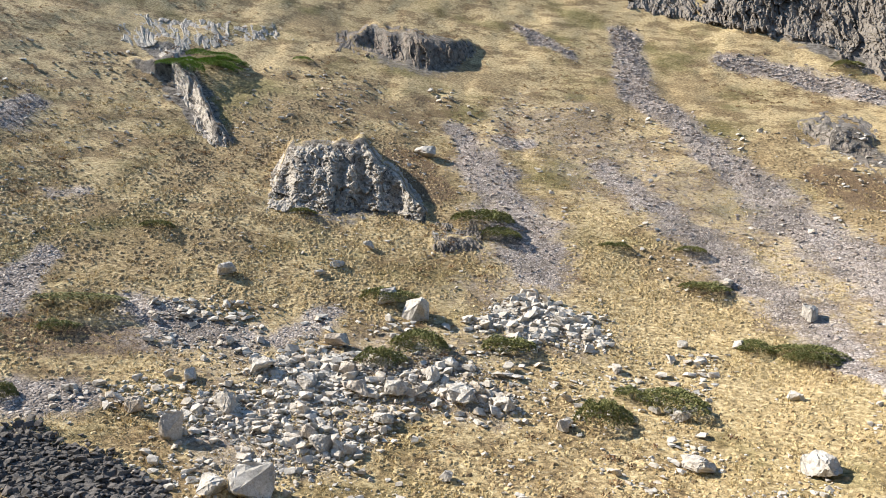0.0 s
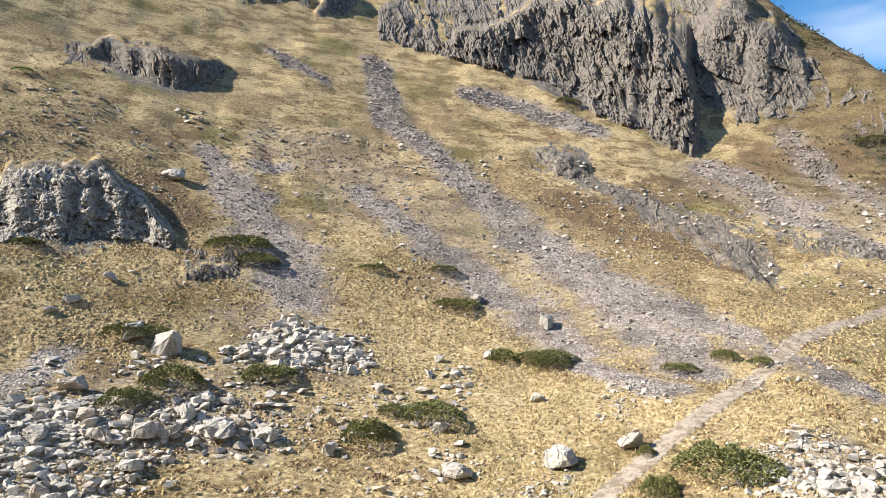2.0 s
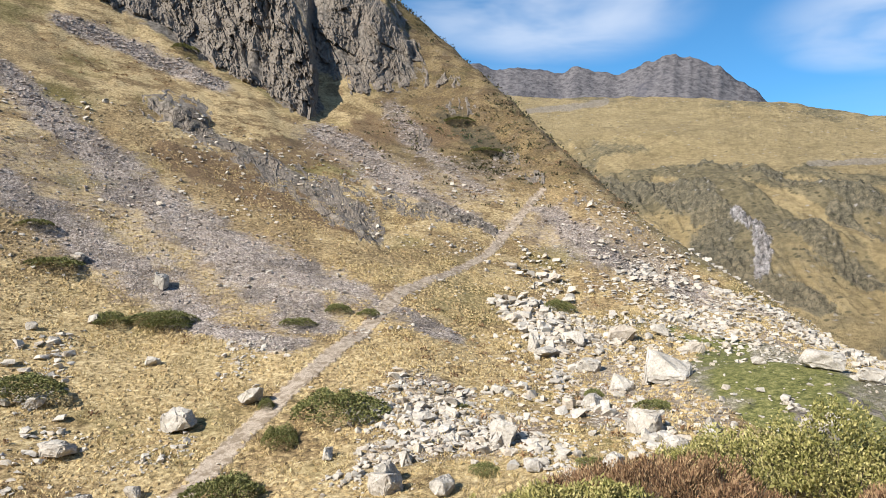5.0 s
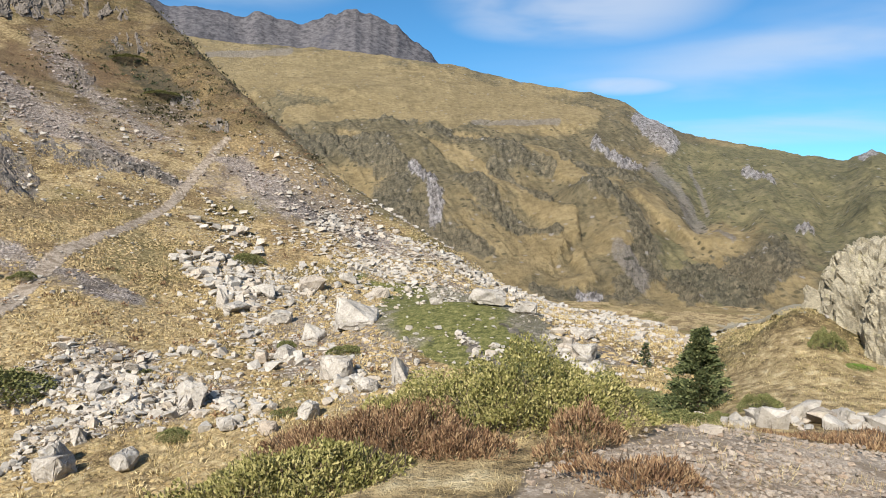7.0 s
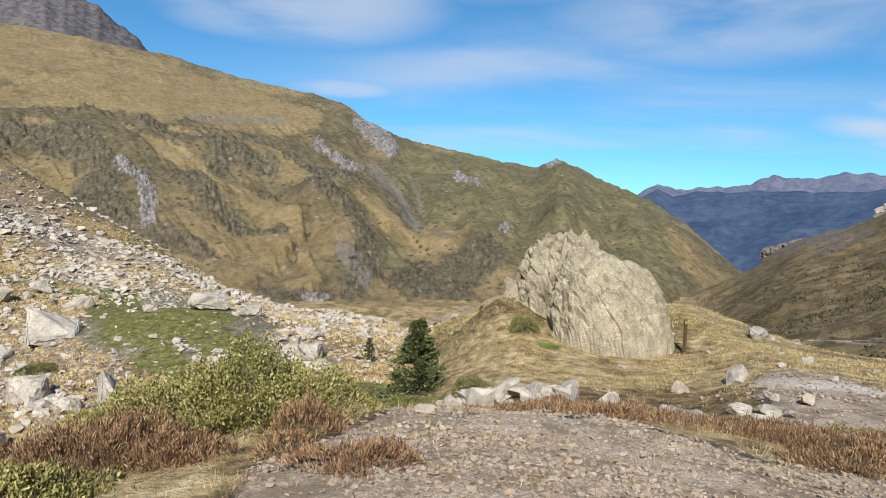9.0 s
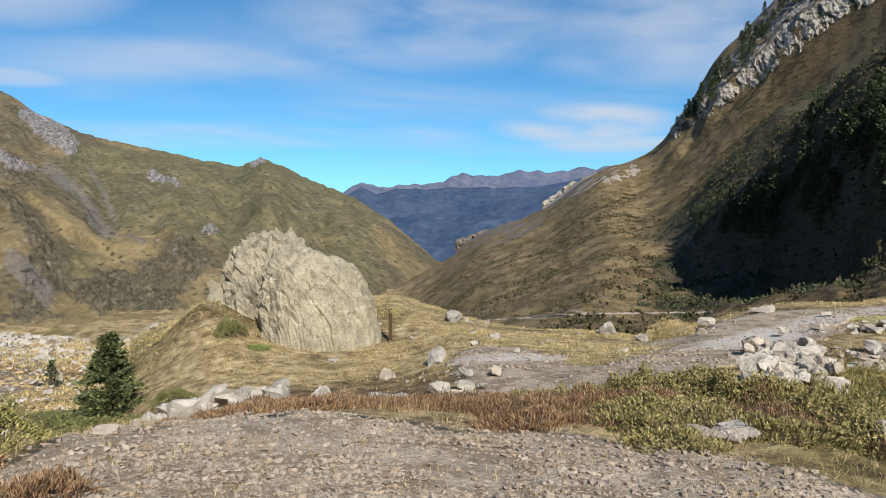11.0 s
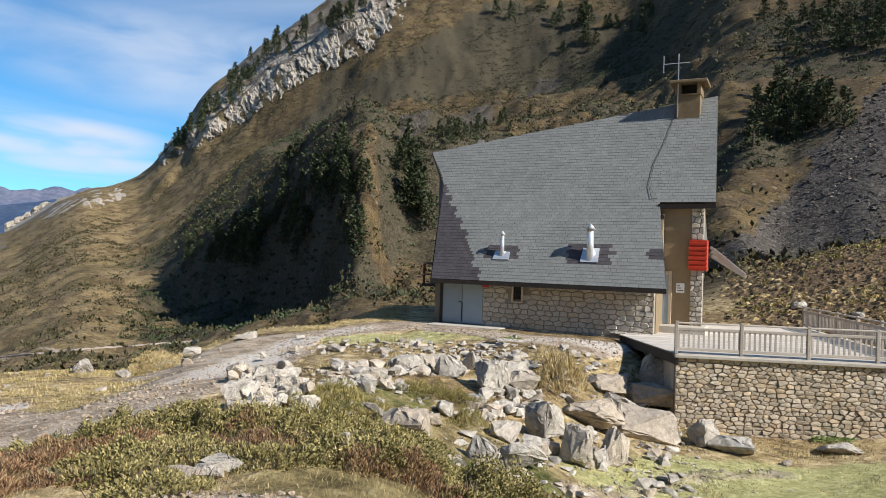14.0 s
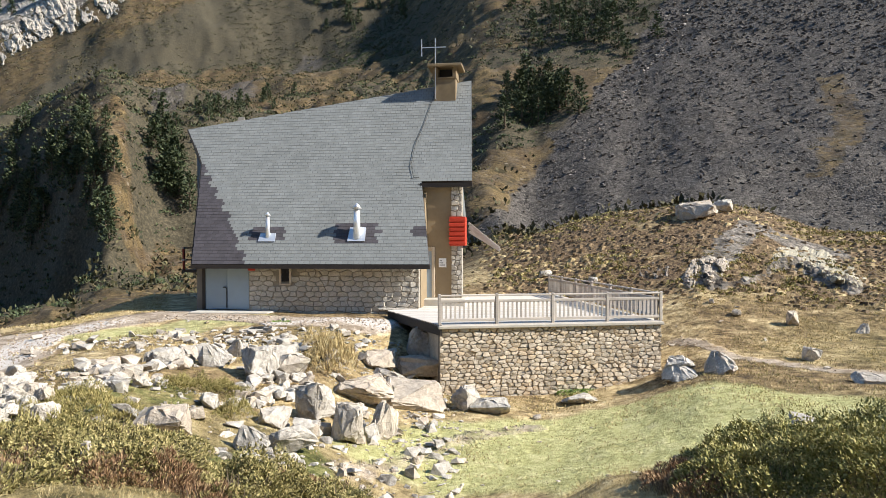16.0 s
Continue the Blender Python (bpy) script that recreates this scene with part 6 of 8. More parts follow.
def block_field(index, count, small, large, points):
    rng = np.random.default_rng(7000 + index)
    legs = np.array([math.hypot(b[0] - a[0], b[1] - a[1]) * (a[2] + b[2]) for a, b in zip(points, points[1:])])
    xs, ys, zs = [], [], []
    while len(xs) < count:
        k = rng.choice(len(legs), p=legs / legs.sum())
        t = rng.random()
        az, el, w = (points[k][q] + (points[k + 1][q] - points[k][q]) * t for q in range(3))
        at = sight(az + rng.normal() * w * 0.62, el + rng.normal() * w * 0.5)
        if math.hypot(at.x, at.y) < 10.5:
            continue
        if fbm(np.array([at.x / 5.0]), np.array([at.y / 5.0]), 2, 73)[0] < rng.uniform(-0.75, 0.15):
            continue
        xs.append(at.x), ys.append(at.y), zs.append(at.z)
    size = 0.72 * small * (large / small) ** (rng.random(count) ** 3.0)
    v, f = join_shapes(SLABS, np.array(xs), np.array(ys), np.array(zs), size, rng, sink=0.3)
    return tagged(raw_mesh("block_field", v, f, FIELDSTONE, flat=True), "pale angular granite blocks heaped in dry grass", "rocks", kind="stuff")


for k, row in enumerate(BLOCKFIELDS):
    block_field(k, *row)


# ---- the big lichened knoll rock ----
def knoll():
    base = bearing(108.4) * 26.5
    root = anchor("knoll_rock", (base.x, base.y, ground(base.x, base.y) - 0.15), "huge lichened slabby rock dome rising from the grass", "rock", turn=-radians(108.4))
    for name, cx, cy, lx, ly, lz, px, tilt, seed in (("slab", 0.62, 0.0, 2.15, 2.5, 3.45, 0.6, 0.25, 3), ("slab", -1.35, 3.2, 2.3, 2.3, 4.15, -0.2, 0.1, 8)):
        a, q = np.meshgrid(np.linspace(0, 2 * math.pi, 220, endpoint=False), np.linspace(0, 1, 110), indexing="ij")
        edge = 1 + 0.10 * fbm(np.cos(a) * 2.2 + seed, np.sin(a) * 2.2, 4, seed)
        x, y = np.cos(a) * q * edge, np.sin(a) * q * edge
        h = np.clip(1 - q ** (3.6 if seed == 3 else 2.6), 0, 1) ** (0.5 if seed == 3 else 0.62)
        bed = h * 11.0 + x * 3.0 - y * 1.0 + fbm(x * 2, y * 2, 3, seed + 4) * 1.0
        craggy = 0.045 if seed == 3 else 0.17
        ledges = np.abs(fbm(bed, (x * 0.9 + y) * 0.6, 4, seed + 1, 0.6)) * 0.45
        broken = 0.6 * facets(x * 3.0 + h * 1.2, y * 3.0 + h * 2.2, seed + 20) + 0.45 * facets(x * 7 + h * 3, y * 5 + h * 6, seed + 30) + 0.15 * facets(bed * 1.6, x * 8 - y * 4, seed + 40)
        lump = fbm(x * 2.2 + 5, y * 2.2, 5, seed + 2, 0.58)
        h = h + (0.10 * lump - 0.12 * ledges + 0.35 * craggy * broken) * (q < 0.985)
        push = 1 + (0.07 * lump - 0.10 * ledges + craggy * broken) * smooth(0.2, 0.6, q)
        v = np.stack([(x * push + px * (h - 0.3) * -0.4) * lx + cx, (y * push + h * tilt * 0.4) * ly + cy, h * lz - 0.35], -1)
        v = v + 0.03 * np.stack([fbm(x * 14, y * 14 + h * 9, 3, seed + k) for k in range(3)], -1)
        na, nq = a.shape
        i, j = np.meshgrid(np.arange(na), np.arange(nq - 1), indexing="ij")
        k = (i + 1) % na
        quads = np.stack([i * nq + j, i * nq + j + 1, k * nq + j + 1, k * nq + j], -1).reshape(-1, 4)
        raw_mesh(name, v.reshape(-1, 3), quads, KNOLL, root, flat=True)
    return root


knoll()

# ---- loose stones too many to count ----
field = np.clip(COVER["scree"], 0, 1)
strong = np.clip(COVER["scree"], 0, 1) ** 2
weak = np.clip(COVER["field"], 0, 1)
FADE = smooth(0.30, 0.62, value_noise(GX / 6, GY / 6, 33))
SPILL = 0.16 * ((AZ > -22) & (AZ < 22))[:, None] * ((RR > 45) & (RR < 76))[None] + 0.35 * ((AZ > 47) & (AZ < 99))[:, None] * ((RR > 34) & (RR < 120))[None] * smooth(0.45, 0.75, value_noise(GX / 24, GY / 24, 35)) * (1 - COVER["gravel"])
MOTTLE = (0.05 + smooth(0.35, 0.7, fbm(GX / 7, GY / 7, 3, 34, 0.7) * 0.5 + 0.5) ** 2) * (1 - 0.9 * np.clip(COVER["green"], 0, 1))
stone_stuff("scree_stones", 14000, strong * (RR < 260)[None], (0.14, 0.55), SCREE, "loose grey scree stones streaming down the slope", 1, 30, 260, 100)
stone_stuff("boulder_field_stones", 19000, np.clip(weak * 0.7 + SPILL, 0, 1) * (0.15 + MOTTLE), (0.09, 0.85), FIELDSTONE, "pale angular stones strewn through dry grass", 2, 24, 170, 75)
stone_stuff("hollow_stones", 9500, np.clip(weak + SPILL, 0, 1) * (0.1 + MOTTLE) * (AZ < 60)[:, None], (0.15, 1.3), FIELDSTONE, "pale angular stones filling the hollow", 12, 30, 110, 70)
stone_stuff("slope_stones", 8000, np.clip(1 - strong, 0, 1) * (AZ < 95)[:, None] * (0.1 + FADE), (0.10, 0.7), FIELDSTONE, "scattered pale stones in the grass", 3, 30, 150, 80)
stone_stuff("slate_scree_stones", 5000, np.clip(COVER["dark"], 0, 1) * (AZ < 10)[:, None], (0.12, 0.75), DARKROCK, "dark slaty scree stones below the slope", 45, 20, 70)
stone_stuff("dark_scree_stones", 16000, np.clip(COVER["dark"], 0, 1) * ((AZ > 180) | (AZ < 10))[:, None], (0.08, 0.5), DARKROCK, "dark slaty scree stones", 4, 25, 190, 80)


near_gravel = np.clip(COVER["gravel"], 0, 1) * (RR < 40)[None]
stone_stuff("gravel_stones", 24000, near_gravel * (0.12 + smooth(0.35, 0.75, value_noise(GX / 0.8, GY / 0.8, 36))), (0.008, 0.058), PEBBLE, "small pale gravel stones on bare earth", 6, 3, 11)
stone_stuff("track_stones", 9000, near_gravel * (0.25 + FADE), (0.015, 0.11), PEBBLE, "pale stones on the gravel track", 7, 11, 40)
bank = ((AZ > 148) & (AZ < 180))[:, None] * ((RR > 12) & (RR < 25))[None] * 1.0
stone_stuff("bank_stones", 1500, bank * (0.05 + FADE), (0.06, 0.42), GRANITE, "small broken stones of the rubble bank", 8, 12, 25)
terrace = ((AZ > 96) & (AZ < 212))[:, None] * 1.0
stone_stuff("turf_stones", 700, terrace * (0.1 + FADE), (0.05, 0.35), GRANITE, "scattered pale stones in short turf", 9, 12, 45)

sight_boulders([(a, e, w * D, h * D) for a, e, w, h in [(197.6, 1.7, 70, 26), (199.6, 2.1, 34, 20), (205.4, -8.6, 30, 22), (186.1, -3.0, 24, 12), (204.3, -6.2, 24, 22), (190.0, -3.4, 20, 10), (208.6, -6.6, 20, 16)]],
    "weathered boulder on the heathy hummock", "boulders on the hummock", FIELDSTONE)
# ---- the mountain hut ----
SLATE = plain_material("grey_roof_slate", (0.195, 0.205, 0.20), 0.6, 0.16, 3.0, bump=0.2, tones=0.08)
NEWSLATE = plain_material("dark_roof_slate", (0.072, 0.066, 0.072), 0.6, 0.2, 3.0, bump=0.25, tones=0.12)
WALLSTONE = rock_material("hut_wall_stone", (0.30, 0.275, 0.235), (0.68, 0.63, 0.545), (1.0, 0.90, 0.76), 0.1, 3.0, cracks=0.0, stain=0.25)
MORTAR = plain_material("grey_mortar", (0.26, 0.235, 0.195), 0.95, 0.2, 9.0, bump=0.5)
DRYSTONE = rock_material("terrace_wall_stone", (0.30, 0.25, 0.19), (0.72, 0.63, 0.50), (1.0, 0.86, 0.68), 0.1, 3.0, cracks=0.0, stain=0.3)
JOINT = plain_material("dark_earth_joints", (0.19, 0.158, 0.118), 0.95, 0.25, 9.0, bump=0.5)
OCHRE = plain_material("ochre_render", (0.26, 0.20, 0.125), 0.9, 0.14, 2.5, bump=0.2)
PALEREND = plain_material("pale_render", (0.55, 0.46, 0.35), 0.9, 0.14, 3.0)
# Render for the gable side, its shade included in the grey.
SHADEREND = plain_material("shade_grey_render", (0.20, 0.185, 0.165), 0.9, 0.18, 3.0)
STACK = plain_material("ochre_stack_render", (0.21, 0.16, 0.10), 0.9, 0.2, 3.0)
DOORBLUE = plain_material("grey_blue_paint", (0.30, 0.37, 0.43), 0.5, 0.07, 2.0, bump=0.05)
REDPAINT = plain_material("red_paint", (0.52, 0.055, 0.03), 0.45, 0.15, 4.0)
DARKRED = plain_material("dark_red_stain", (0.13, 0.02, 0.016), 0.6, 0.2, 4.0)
DARKWOOD = plain_material("dark_stain_and_shade_wood", (0.035, 0.03, 0.028), 0.6, 0.3, 5.0, grain=(1, 8, 1))
OLDWOOD = plain_material("weathered_grey_wood", (0.40, 0.36, 0.32), 0.8, 0.25, 6.0, grain=(0.6, 6, 6), tones=0.2)
DECKWOOD = plain_material("bleached_deck_wood", (0.52, 0.48, 0.43), 0.85, 0.2, 5.0, grain=(0.6, 6, 6), tones=0.18)
ZINC = plain_material("bright_zinc", (0.72, 0.74, 0.77), 0.35, 0.08, 4.0, metal=0.6, bump=0.05)
CONCRETE = plain_material("pale_concrete", (0.42, 0.39, 0.34), 0.92, 0.18, 4.0, bump=0.3)
WHITE = plain_material("white_enamel", (0.78, 0.78, 0.76), 0.4, 0.03, 4.0, bump=0.02)
INK = plain_material("black_print", (0.03, 0.03, 0.035), 0.6, 0.05)
YELLOW = plain_material("yellow_sign_paint", (0.50, 0.40, 0.14), 0.5, 0.08)
POST = plain_material("brown_post_wood", (0.10, 0.065, 0.036), 0.8, 0.25, 8.0, grain=(6, 6, 0.6))
GLASS = plain_material("dark_window_glass", (0.012, 0.013, 0.015), 0.08, 0.05, bump=0.0)
IRON = plain_material("black_iron", (0.02, 0.02, 0.02), 0.5, 0.2, metal=0.5)

HUT = Matrix.Translation((10.907, -29.018, 0)) @ Matrix.Rotation(radians(174.389), 4, "Z")
PITCH = radians(56)
CP, SP = math.cos(PITCH), math.sin(PITCH)
EAVE_Y, EAVE_Z = -0.45, 0.62


def roof_point(u, s, h=0.0):
    return (u, EAVE_Y + s * CP - h * SP, EAVE_Z + s * SP + h * CP)


hut = new("mountain_hut")
hut.matrix_world = HUT
tagged(hut, "stone mountain hut with one steep asymmetric grey slate roof", "hut")


def slope(y):
    return (y - EAVE_Y) / CP


OUTLINE = [(-0.19, 0.0), (9.57, 0.0), (8.89, slope(1.87)), (11.02, slope(1.85)), (10.7, slope(5.17)), (-2.44, slope(3.69)), (-1.19, slope(2.54))]


def inside(x, y, poly):
    hit = False
    for (x0, y0), (x1, y1) in zip(poly, poly[1:] + poly[:1]):
        if (y0 > y) != (y1 > y) and x < (x1 - x0) * (y - y0) / (y1 - y0) + x0:
            hit = not hit
    return hit


def slab(points_low, points_high):
    bm = bmesh.new()
    lo, hi = [bm.verts.new(p) for p in points_low], [bm.verts.new(p) for p in points_high]
    bm.faces.new(lo[::-1]), bm.faces.new(hi)
    for k in range(len(lo)):
        j = (k + 1) % len(lo)
        bm.faces.new((lo[k], lo[j], hi[j], hi[k]))
    return bm


roof = part("roof", slab([roof_point(u, s, -0.20) for u, s in OUTLINE], [roof_point(u, s, -0.01) for u, s in OUTLINE]), DARKWOOD, hut, "grey slate roof with dark timber edge")


def left_edge(s):
    return float(np.interp(s, (0, slope(2.54), slope(3.69)), (-0.19, -1.19, -2.44)))


def right_edge(s, upper):
    return float(np.interp(s, (slope(1.85), slope(5.17)), (11.02, 10.7))) if upper else 9.57 + (8.89 - 9.57) * s / slope(1.87)


def top_edge(u):
    return slope(3.69) + (slope(5.17) - slope(3.69)) * (u + 2.44) / (10.7 + 2.44)


def lay_slates():
    rng = np.random.default_rng(4)
    shapes = {"slate_cover": [], "dark_slate_cover": []}
    singles = []
    w, step = 0.225, 0.165
    rows = int(slope(5.2) / step) + 1
    for k in range(rows):
        s0 = k * step
        upper = s0 + step / 2 > slope(1.86)
        shift = (k % 2) * w / 2 + rng.uniform(-0.02, 0.02)
        for i in range(int(14 / w)):
            u0 = -2.7 + i * w + shift
            s1 = s0 + step * rng.uniform(1.0, 1.06)
            lo, hi = u0, u0 + w * rng.uniform(0.955, 0.985)
            corners = []
            for u, s in ((lo, s0), (hi, s0), (hi, s1), (lo, s1)):
                u = min(max(u, left_edge(s)), right_edge(s, upper))
                corners.append((u, min(s, top_edge(u))))
            if corners[1][0] - corners[0][0] < 0.02 or corners[3][1] - corners[0][1] < 0.02:
                continue
            whole = corners[0][0] == lo and corners[1][0] == hi and corners[2] == (hi, s1) and corners[3] == (lo, s1)
            u, s = (lo + hi) / 2, s0 + step / 2
            hip = u < -1.19 + (2.12 + 1.19) * (slope(2.54) - s) / slope(2.54) + rng.uniform(-0.06, 0.06) + 0.14 * (k // 2 % 2) and s < slope(2.54)
            patches = any(abs(u - pu) < pw + 0.12 * (k % 2) and abs(s - ps) < ph for pu, ps, pw, ph in ((2.75, 1.5, 0.72, 0.32), (6.5, 1.5, 0.8, 0.55), (9.15, 1.6, 0.3, 0.25)))
            row = (corners, rng.uniform(0.009, 0.014))
            (shapes["dark_slate_cover"] if hip or patches else singles if k < 7 and whole and len(singles) < 290 else shapes["slate_cover"]).append(row)
    for name, rows in shapes.items():
        v, f = [], []
        for c, h in rows:
            n = len(v)
            v += [roof_point(*c[0], h), roof_point(*c[1], h), roof_point(*c[2], 0.004), roof_point(*c[3], 0.004), roof_point(*c[0], -0.01), roof_point(*c[1], -0.01)]
            f += [(n, n + 1, n + 2, n + 3), (n + 4, n + 5, n + 1, n)]
        ob = raw_mesh(name, v, f, SLATE if name == "slate_cover" else NEWSLATE, roof, flat=True)
        tagged(ob, "weathered pale grey slates" if name == "slate_cover" else "newer dark slates round the flues and hip", kind="stuff")
    one = None
    for c, h in singles:
        if one is None:
            v = [(0, 0, 0.012), (1, 0, 0.012), (1, 1, 0.004), (0, 1, 0.004), (0, 0, -0.01), (1, 0, -0.01)]
            ob = raw_mesh("slate", v, [(0, 1, 2, 3), (4, 5, 1, 0)], SLATE, roof, flat=True)
            one = ob.data
        else:
            ob = new("slate", one)
            ob.parent = roof
        ob.matrix_local = Matrix.Translation(roof_point(*c[0])) @ Matrix.Rotation(PITCH, 4, "X") @ Matrix.Diagonal((c[1][0] - c[0][0], c[2][1] - c[1][1], 1, 1))


lay_slates()
part("eave_board", boxed((-0.19, -0.55, 0.44), (9.6, -0.40, 0.60)), DARKWOOD, roof)
part("eave_board", boxed((8.86, 1.72, 3.78), (11.04, 1.84, 3.96)), DARKWOOD, roof)
part("barge_board", slab([(-2.5, 3.69, 6.75), (-1.25, 2.54, 5.06), (-0.25, -0.42, 0.6), (-0.25, 0.1, 0.4), (-1.0, 2.6, 4.2), (-2.2, 3.9, 6.3)],
                         [(-2.42, 3.69, 6.75), (-1.17, 2.54, 5.06), (-0.17, -0.42, 0.6), (-0.17, 0.1, 0.4), (-0.92, 2.6, 4.2), (-2.12, 3.9, 6.3)]), DARKWOOD, roof, "dark barge board")
part("back_roof", slab([(-2.3, 3.8, 6.6), (9.8, 5.25, 8.6), (9.8, 10.5, 2.6), (-1.0, 9.5, 2.0)], [(-2.4, 3.72, 6.78), (9.9, 5.2, 8.75), (9.9, 10.6, 2.8), (-1.0, 9.6, 2.2)]), SLATE, roof)


# walls
def wall_under_roof(x0, x1, y0, y1, z0):
    top0, top1 = EAVE_Z + (y0 - EAVE_Y) * math.tan(PITCH) - 0.4, EAVE_Z + (y1 - EAVE_Y) * math.tan(PITCH) - 0.4
    back = y1 + 4.0
    side = [(y0, z0), (y0, top0), (y1, top1), (back, 2.2), (back, z0)]
    return slab([(x0, y, z) for y, z in side], [(x1, y, z) for y, z in side])


# Grey instead of ochre: the gable's shade is put into the colour.
part("side_wall", wall_under_roof(-0.28, 0.02, 0.15, 4.4, -1.6), SHADEREND, hut, "gable wall with its shade put into the grey render")
part("side_wall", slab([(9.0, y, z) for y, z in ((0.42, -1.6), (0.42, 1.2), (1.95, 3.6), (1.95, -1.6))], [(9.09, y, z) for y, z in ((0.42, -1.6), (0.42, 1.2), (1.95, 3.6), (1.95, -1.6))]), OCHRE, hut)
part("side_wall", slab([(9.7, y, z) for y, z in ((2.45, -1.6), (2.45, 4.2), (4.9, 7.6), (7.4, 5.4), (7.4, -1.6))], [(9.95, y, z) for y, z in ((2.45, -1.6), (2.45, 4.2), (4.9, 7.6), (7.4, 5.4), (7.4, -1.6))]), OCHRE, hut, "ochre rendered gable")
part("porch_wall", boxed((8.7, 2.0, -1.6), (10.15, 2.25, 4.0)), OCHRE, hut, "plain ochre rendered porch wall")
porch_door = part("porch_door", boxed((8.84, 1.955, -0.84), (9.30, 1.995, 1.1), 0.01), DOORBLUE, hut, "grey painted porch door")
part("door_frame", boxed((9.30, 1.94, -0.86), (9.43, 1.998, 1.28), 0.01), PALEREND, porch_door)
part("door_frame", boxed((8.70, 1.94, 1.10), (9.30, 1.998, 1.28), 0.01), PALEREND, porch_door)
part("doorstep", boxed((8.6, 1.2, -1.6), (10.8, 2.6, -0.86), 0.03), CONCRETE, hut)
notice = part("notice_board", boxed((9.6, 1.965, 0.42), (9.92, 1.997, 0.80), 0.01), WHITE, hut, "white notice with unreadable dark lines")
for k in range(3):
    part("print_line", boxed((9.64, 1.961, 0.50 + k * 0.09), (9.64 + (0.22, 0.15, 0.1)[k], 1.9645, 0.53 + k * 0.09)), INK, notice)
front = part("front_wall", boxed((2.03, 0.06, -1.7), (9.06, 0.42, 0.9)), MORTAR, hut, "rough stone front wall under the eave")
part("front_wall", boxed((-0.02, 0.10, 0.5), (2.03, 0.42, 0.9)), DARKWOOD, hut)
part("rear_fill", boxed((0.03, 0.6, -1.6), (8.9, 1.0, 1.6)), OCHRE, hut)
for k in range(2):
    leaf = part("door_leaf", boxed((0.14 + k * 0.945, 0.06, -1.26), (1.075 + k * 0.945, 0.12, 0.60), 0.008), DOORBLUE, hut, "grey-blue painted double door leaf")
    if k == 0:
        part("lever_handle", boxed((0.93, -0.02, -0.36), (1.06, 0.055, -0.33), 0.008), IRON, leaf, "black lever handle")
        part("lock_bar", boxed((1.055, 0.03, -1.2), (1.095, 0.058, -0.36)), DARKWOOD, leaf)
part("door_post", boxed((0.02, 0.02, -1.5), (0.14, 0.3, 0.6)), DARKWOOD, hut)
small_window = part("window", boxed((3.42, 0.02, -0.10), (3.76, 0.10, 0.50)), GLASS, hut, "small barred window")
for lo, hi in (((3.34, -0.03, -0.18), (3.42, 0.09, 0.56)), ((3.76, -0.03, -0.18), (3.84, 0.09, 0.56)), ((3.34, -0.05, -0.24), (3.84, 0.09, -0.18))):
    part("window_surround", boxed(lo, hi, 0.01), PALEREND, small_window)
part("window_bar", boxed((3.575, 0.0, -0.10), (3.605, 0.018, 0.50)), IRON, small_window)
for z in (0.08, 0.26):
    part("window_bar", boxed((3.42, 0.0, z), (3.76, 0.018, z + 0.03)), IRON, small_window)
part("paint_stain", boxed((2.04, -0.075, 0.34), (2.34, -0.06, 0.55)), REDPAINT, front, "faded red painted waymark")
part("door_slab", boxed((-0.1, -0.9, -1.75), (3.2, 0.05, -1.28), 0.03), CONCRETE, hut, "concrete sill before the doors")

# flues
for u, wide, tall in ((2.75, 0.10, 0.95), (6.5, 0.16, 1.25)):
    s = 1.35
    x, y, z = roof_point(u, s, 0.03)
    bm = slab([roof_point(u - 0.36, s - 0.28, 0.02), roof_point(u + 0.36, s - 0.28, 0.02), roof_point(u + 0.33, s + (0.12 if wide < 0.12 else 0.4), 0.02), roof_point(u - 0.33, s + (0.12 if wide < 0.12 else 0.4), 0.02)],
              [roof_point(u - 0.36, s - 0.28, 0.05), roof_point(u + 0.36, s - 0.28, 0.05), roof_point(u + 0.33, s + (0.12 if wide < 0.12 else 0.4), 0.05), roof_point(u - 0.33, s + (0.12 if wide < 0.12 else 0.4), 0.05)])
    flue = part("flue", bm, ZINC, hut, "bright zinc flue with a conical cap")
    bm = bmesh.new()
    bmesh.ops.create_cone(bm, cap_ends=True, segments=16, radius1=wide * 0.95, radius2=wide * 0.75, depth=tall, matrix=Matrix.Translation((x, y, z + tall / 2 - 0.15)))
    part("flue_pipe", bm, ZINC, flue, flat=False)
    bm = bmesh.new()
    bmesh.ops.create_cone(bm, cap_ends=True, segments=16, radius1=wide * 1.35, radius2=0.02, depth=wide * 1.5, matrix=Matrix.Translation((x, y, z + tall - 0.05)))
    part("flue_cap", bm, ZINC, flue, flat=False)

# stack, aerial and roof cable
stack = part("chimney", boxed((9.08, 4.45, 7.3), (10.06, 5.5, 8.98), 0.02), STACK, hut, "square rendered chimney stack with a stone cap")
for x0, x1 in ((9.0, 9.25), (9.9, 10.08)):
    part("cap_support", boxed((x0, 4.45, 8.98), (x1, 5.5, 9.44), 0.02), STACK, stack)
part("cap_slab", boxed((8.78, 4.2, 9.44), (10.35, 5.75, 9.56), 0.02), STACK, stack)
part("flue_opening", boxed((9.25, 4.9, 8.985), (9.9, 5.0, 9.43)), INK, stack)
part("stack_band", boxed((9.05, 4.41, 8.92), (10.09, 5.53, 8.98)), STACK, stack)
aerial = part("aerial", boxed((9.11, 4.40, 8.0), (9.15, 4.44, 10.75)), ZINC, hut, "thin metal television aerial")
part("aerial_boom", boxed((8.5, 4.405, 10.33), (9.6, 4.435, 10.36)), ZINC, aerial)
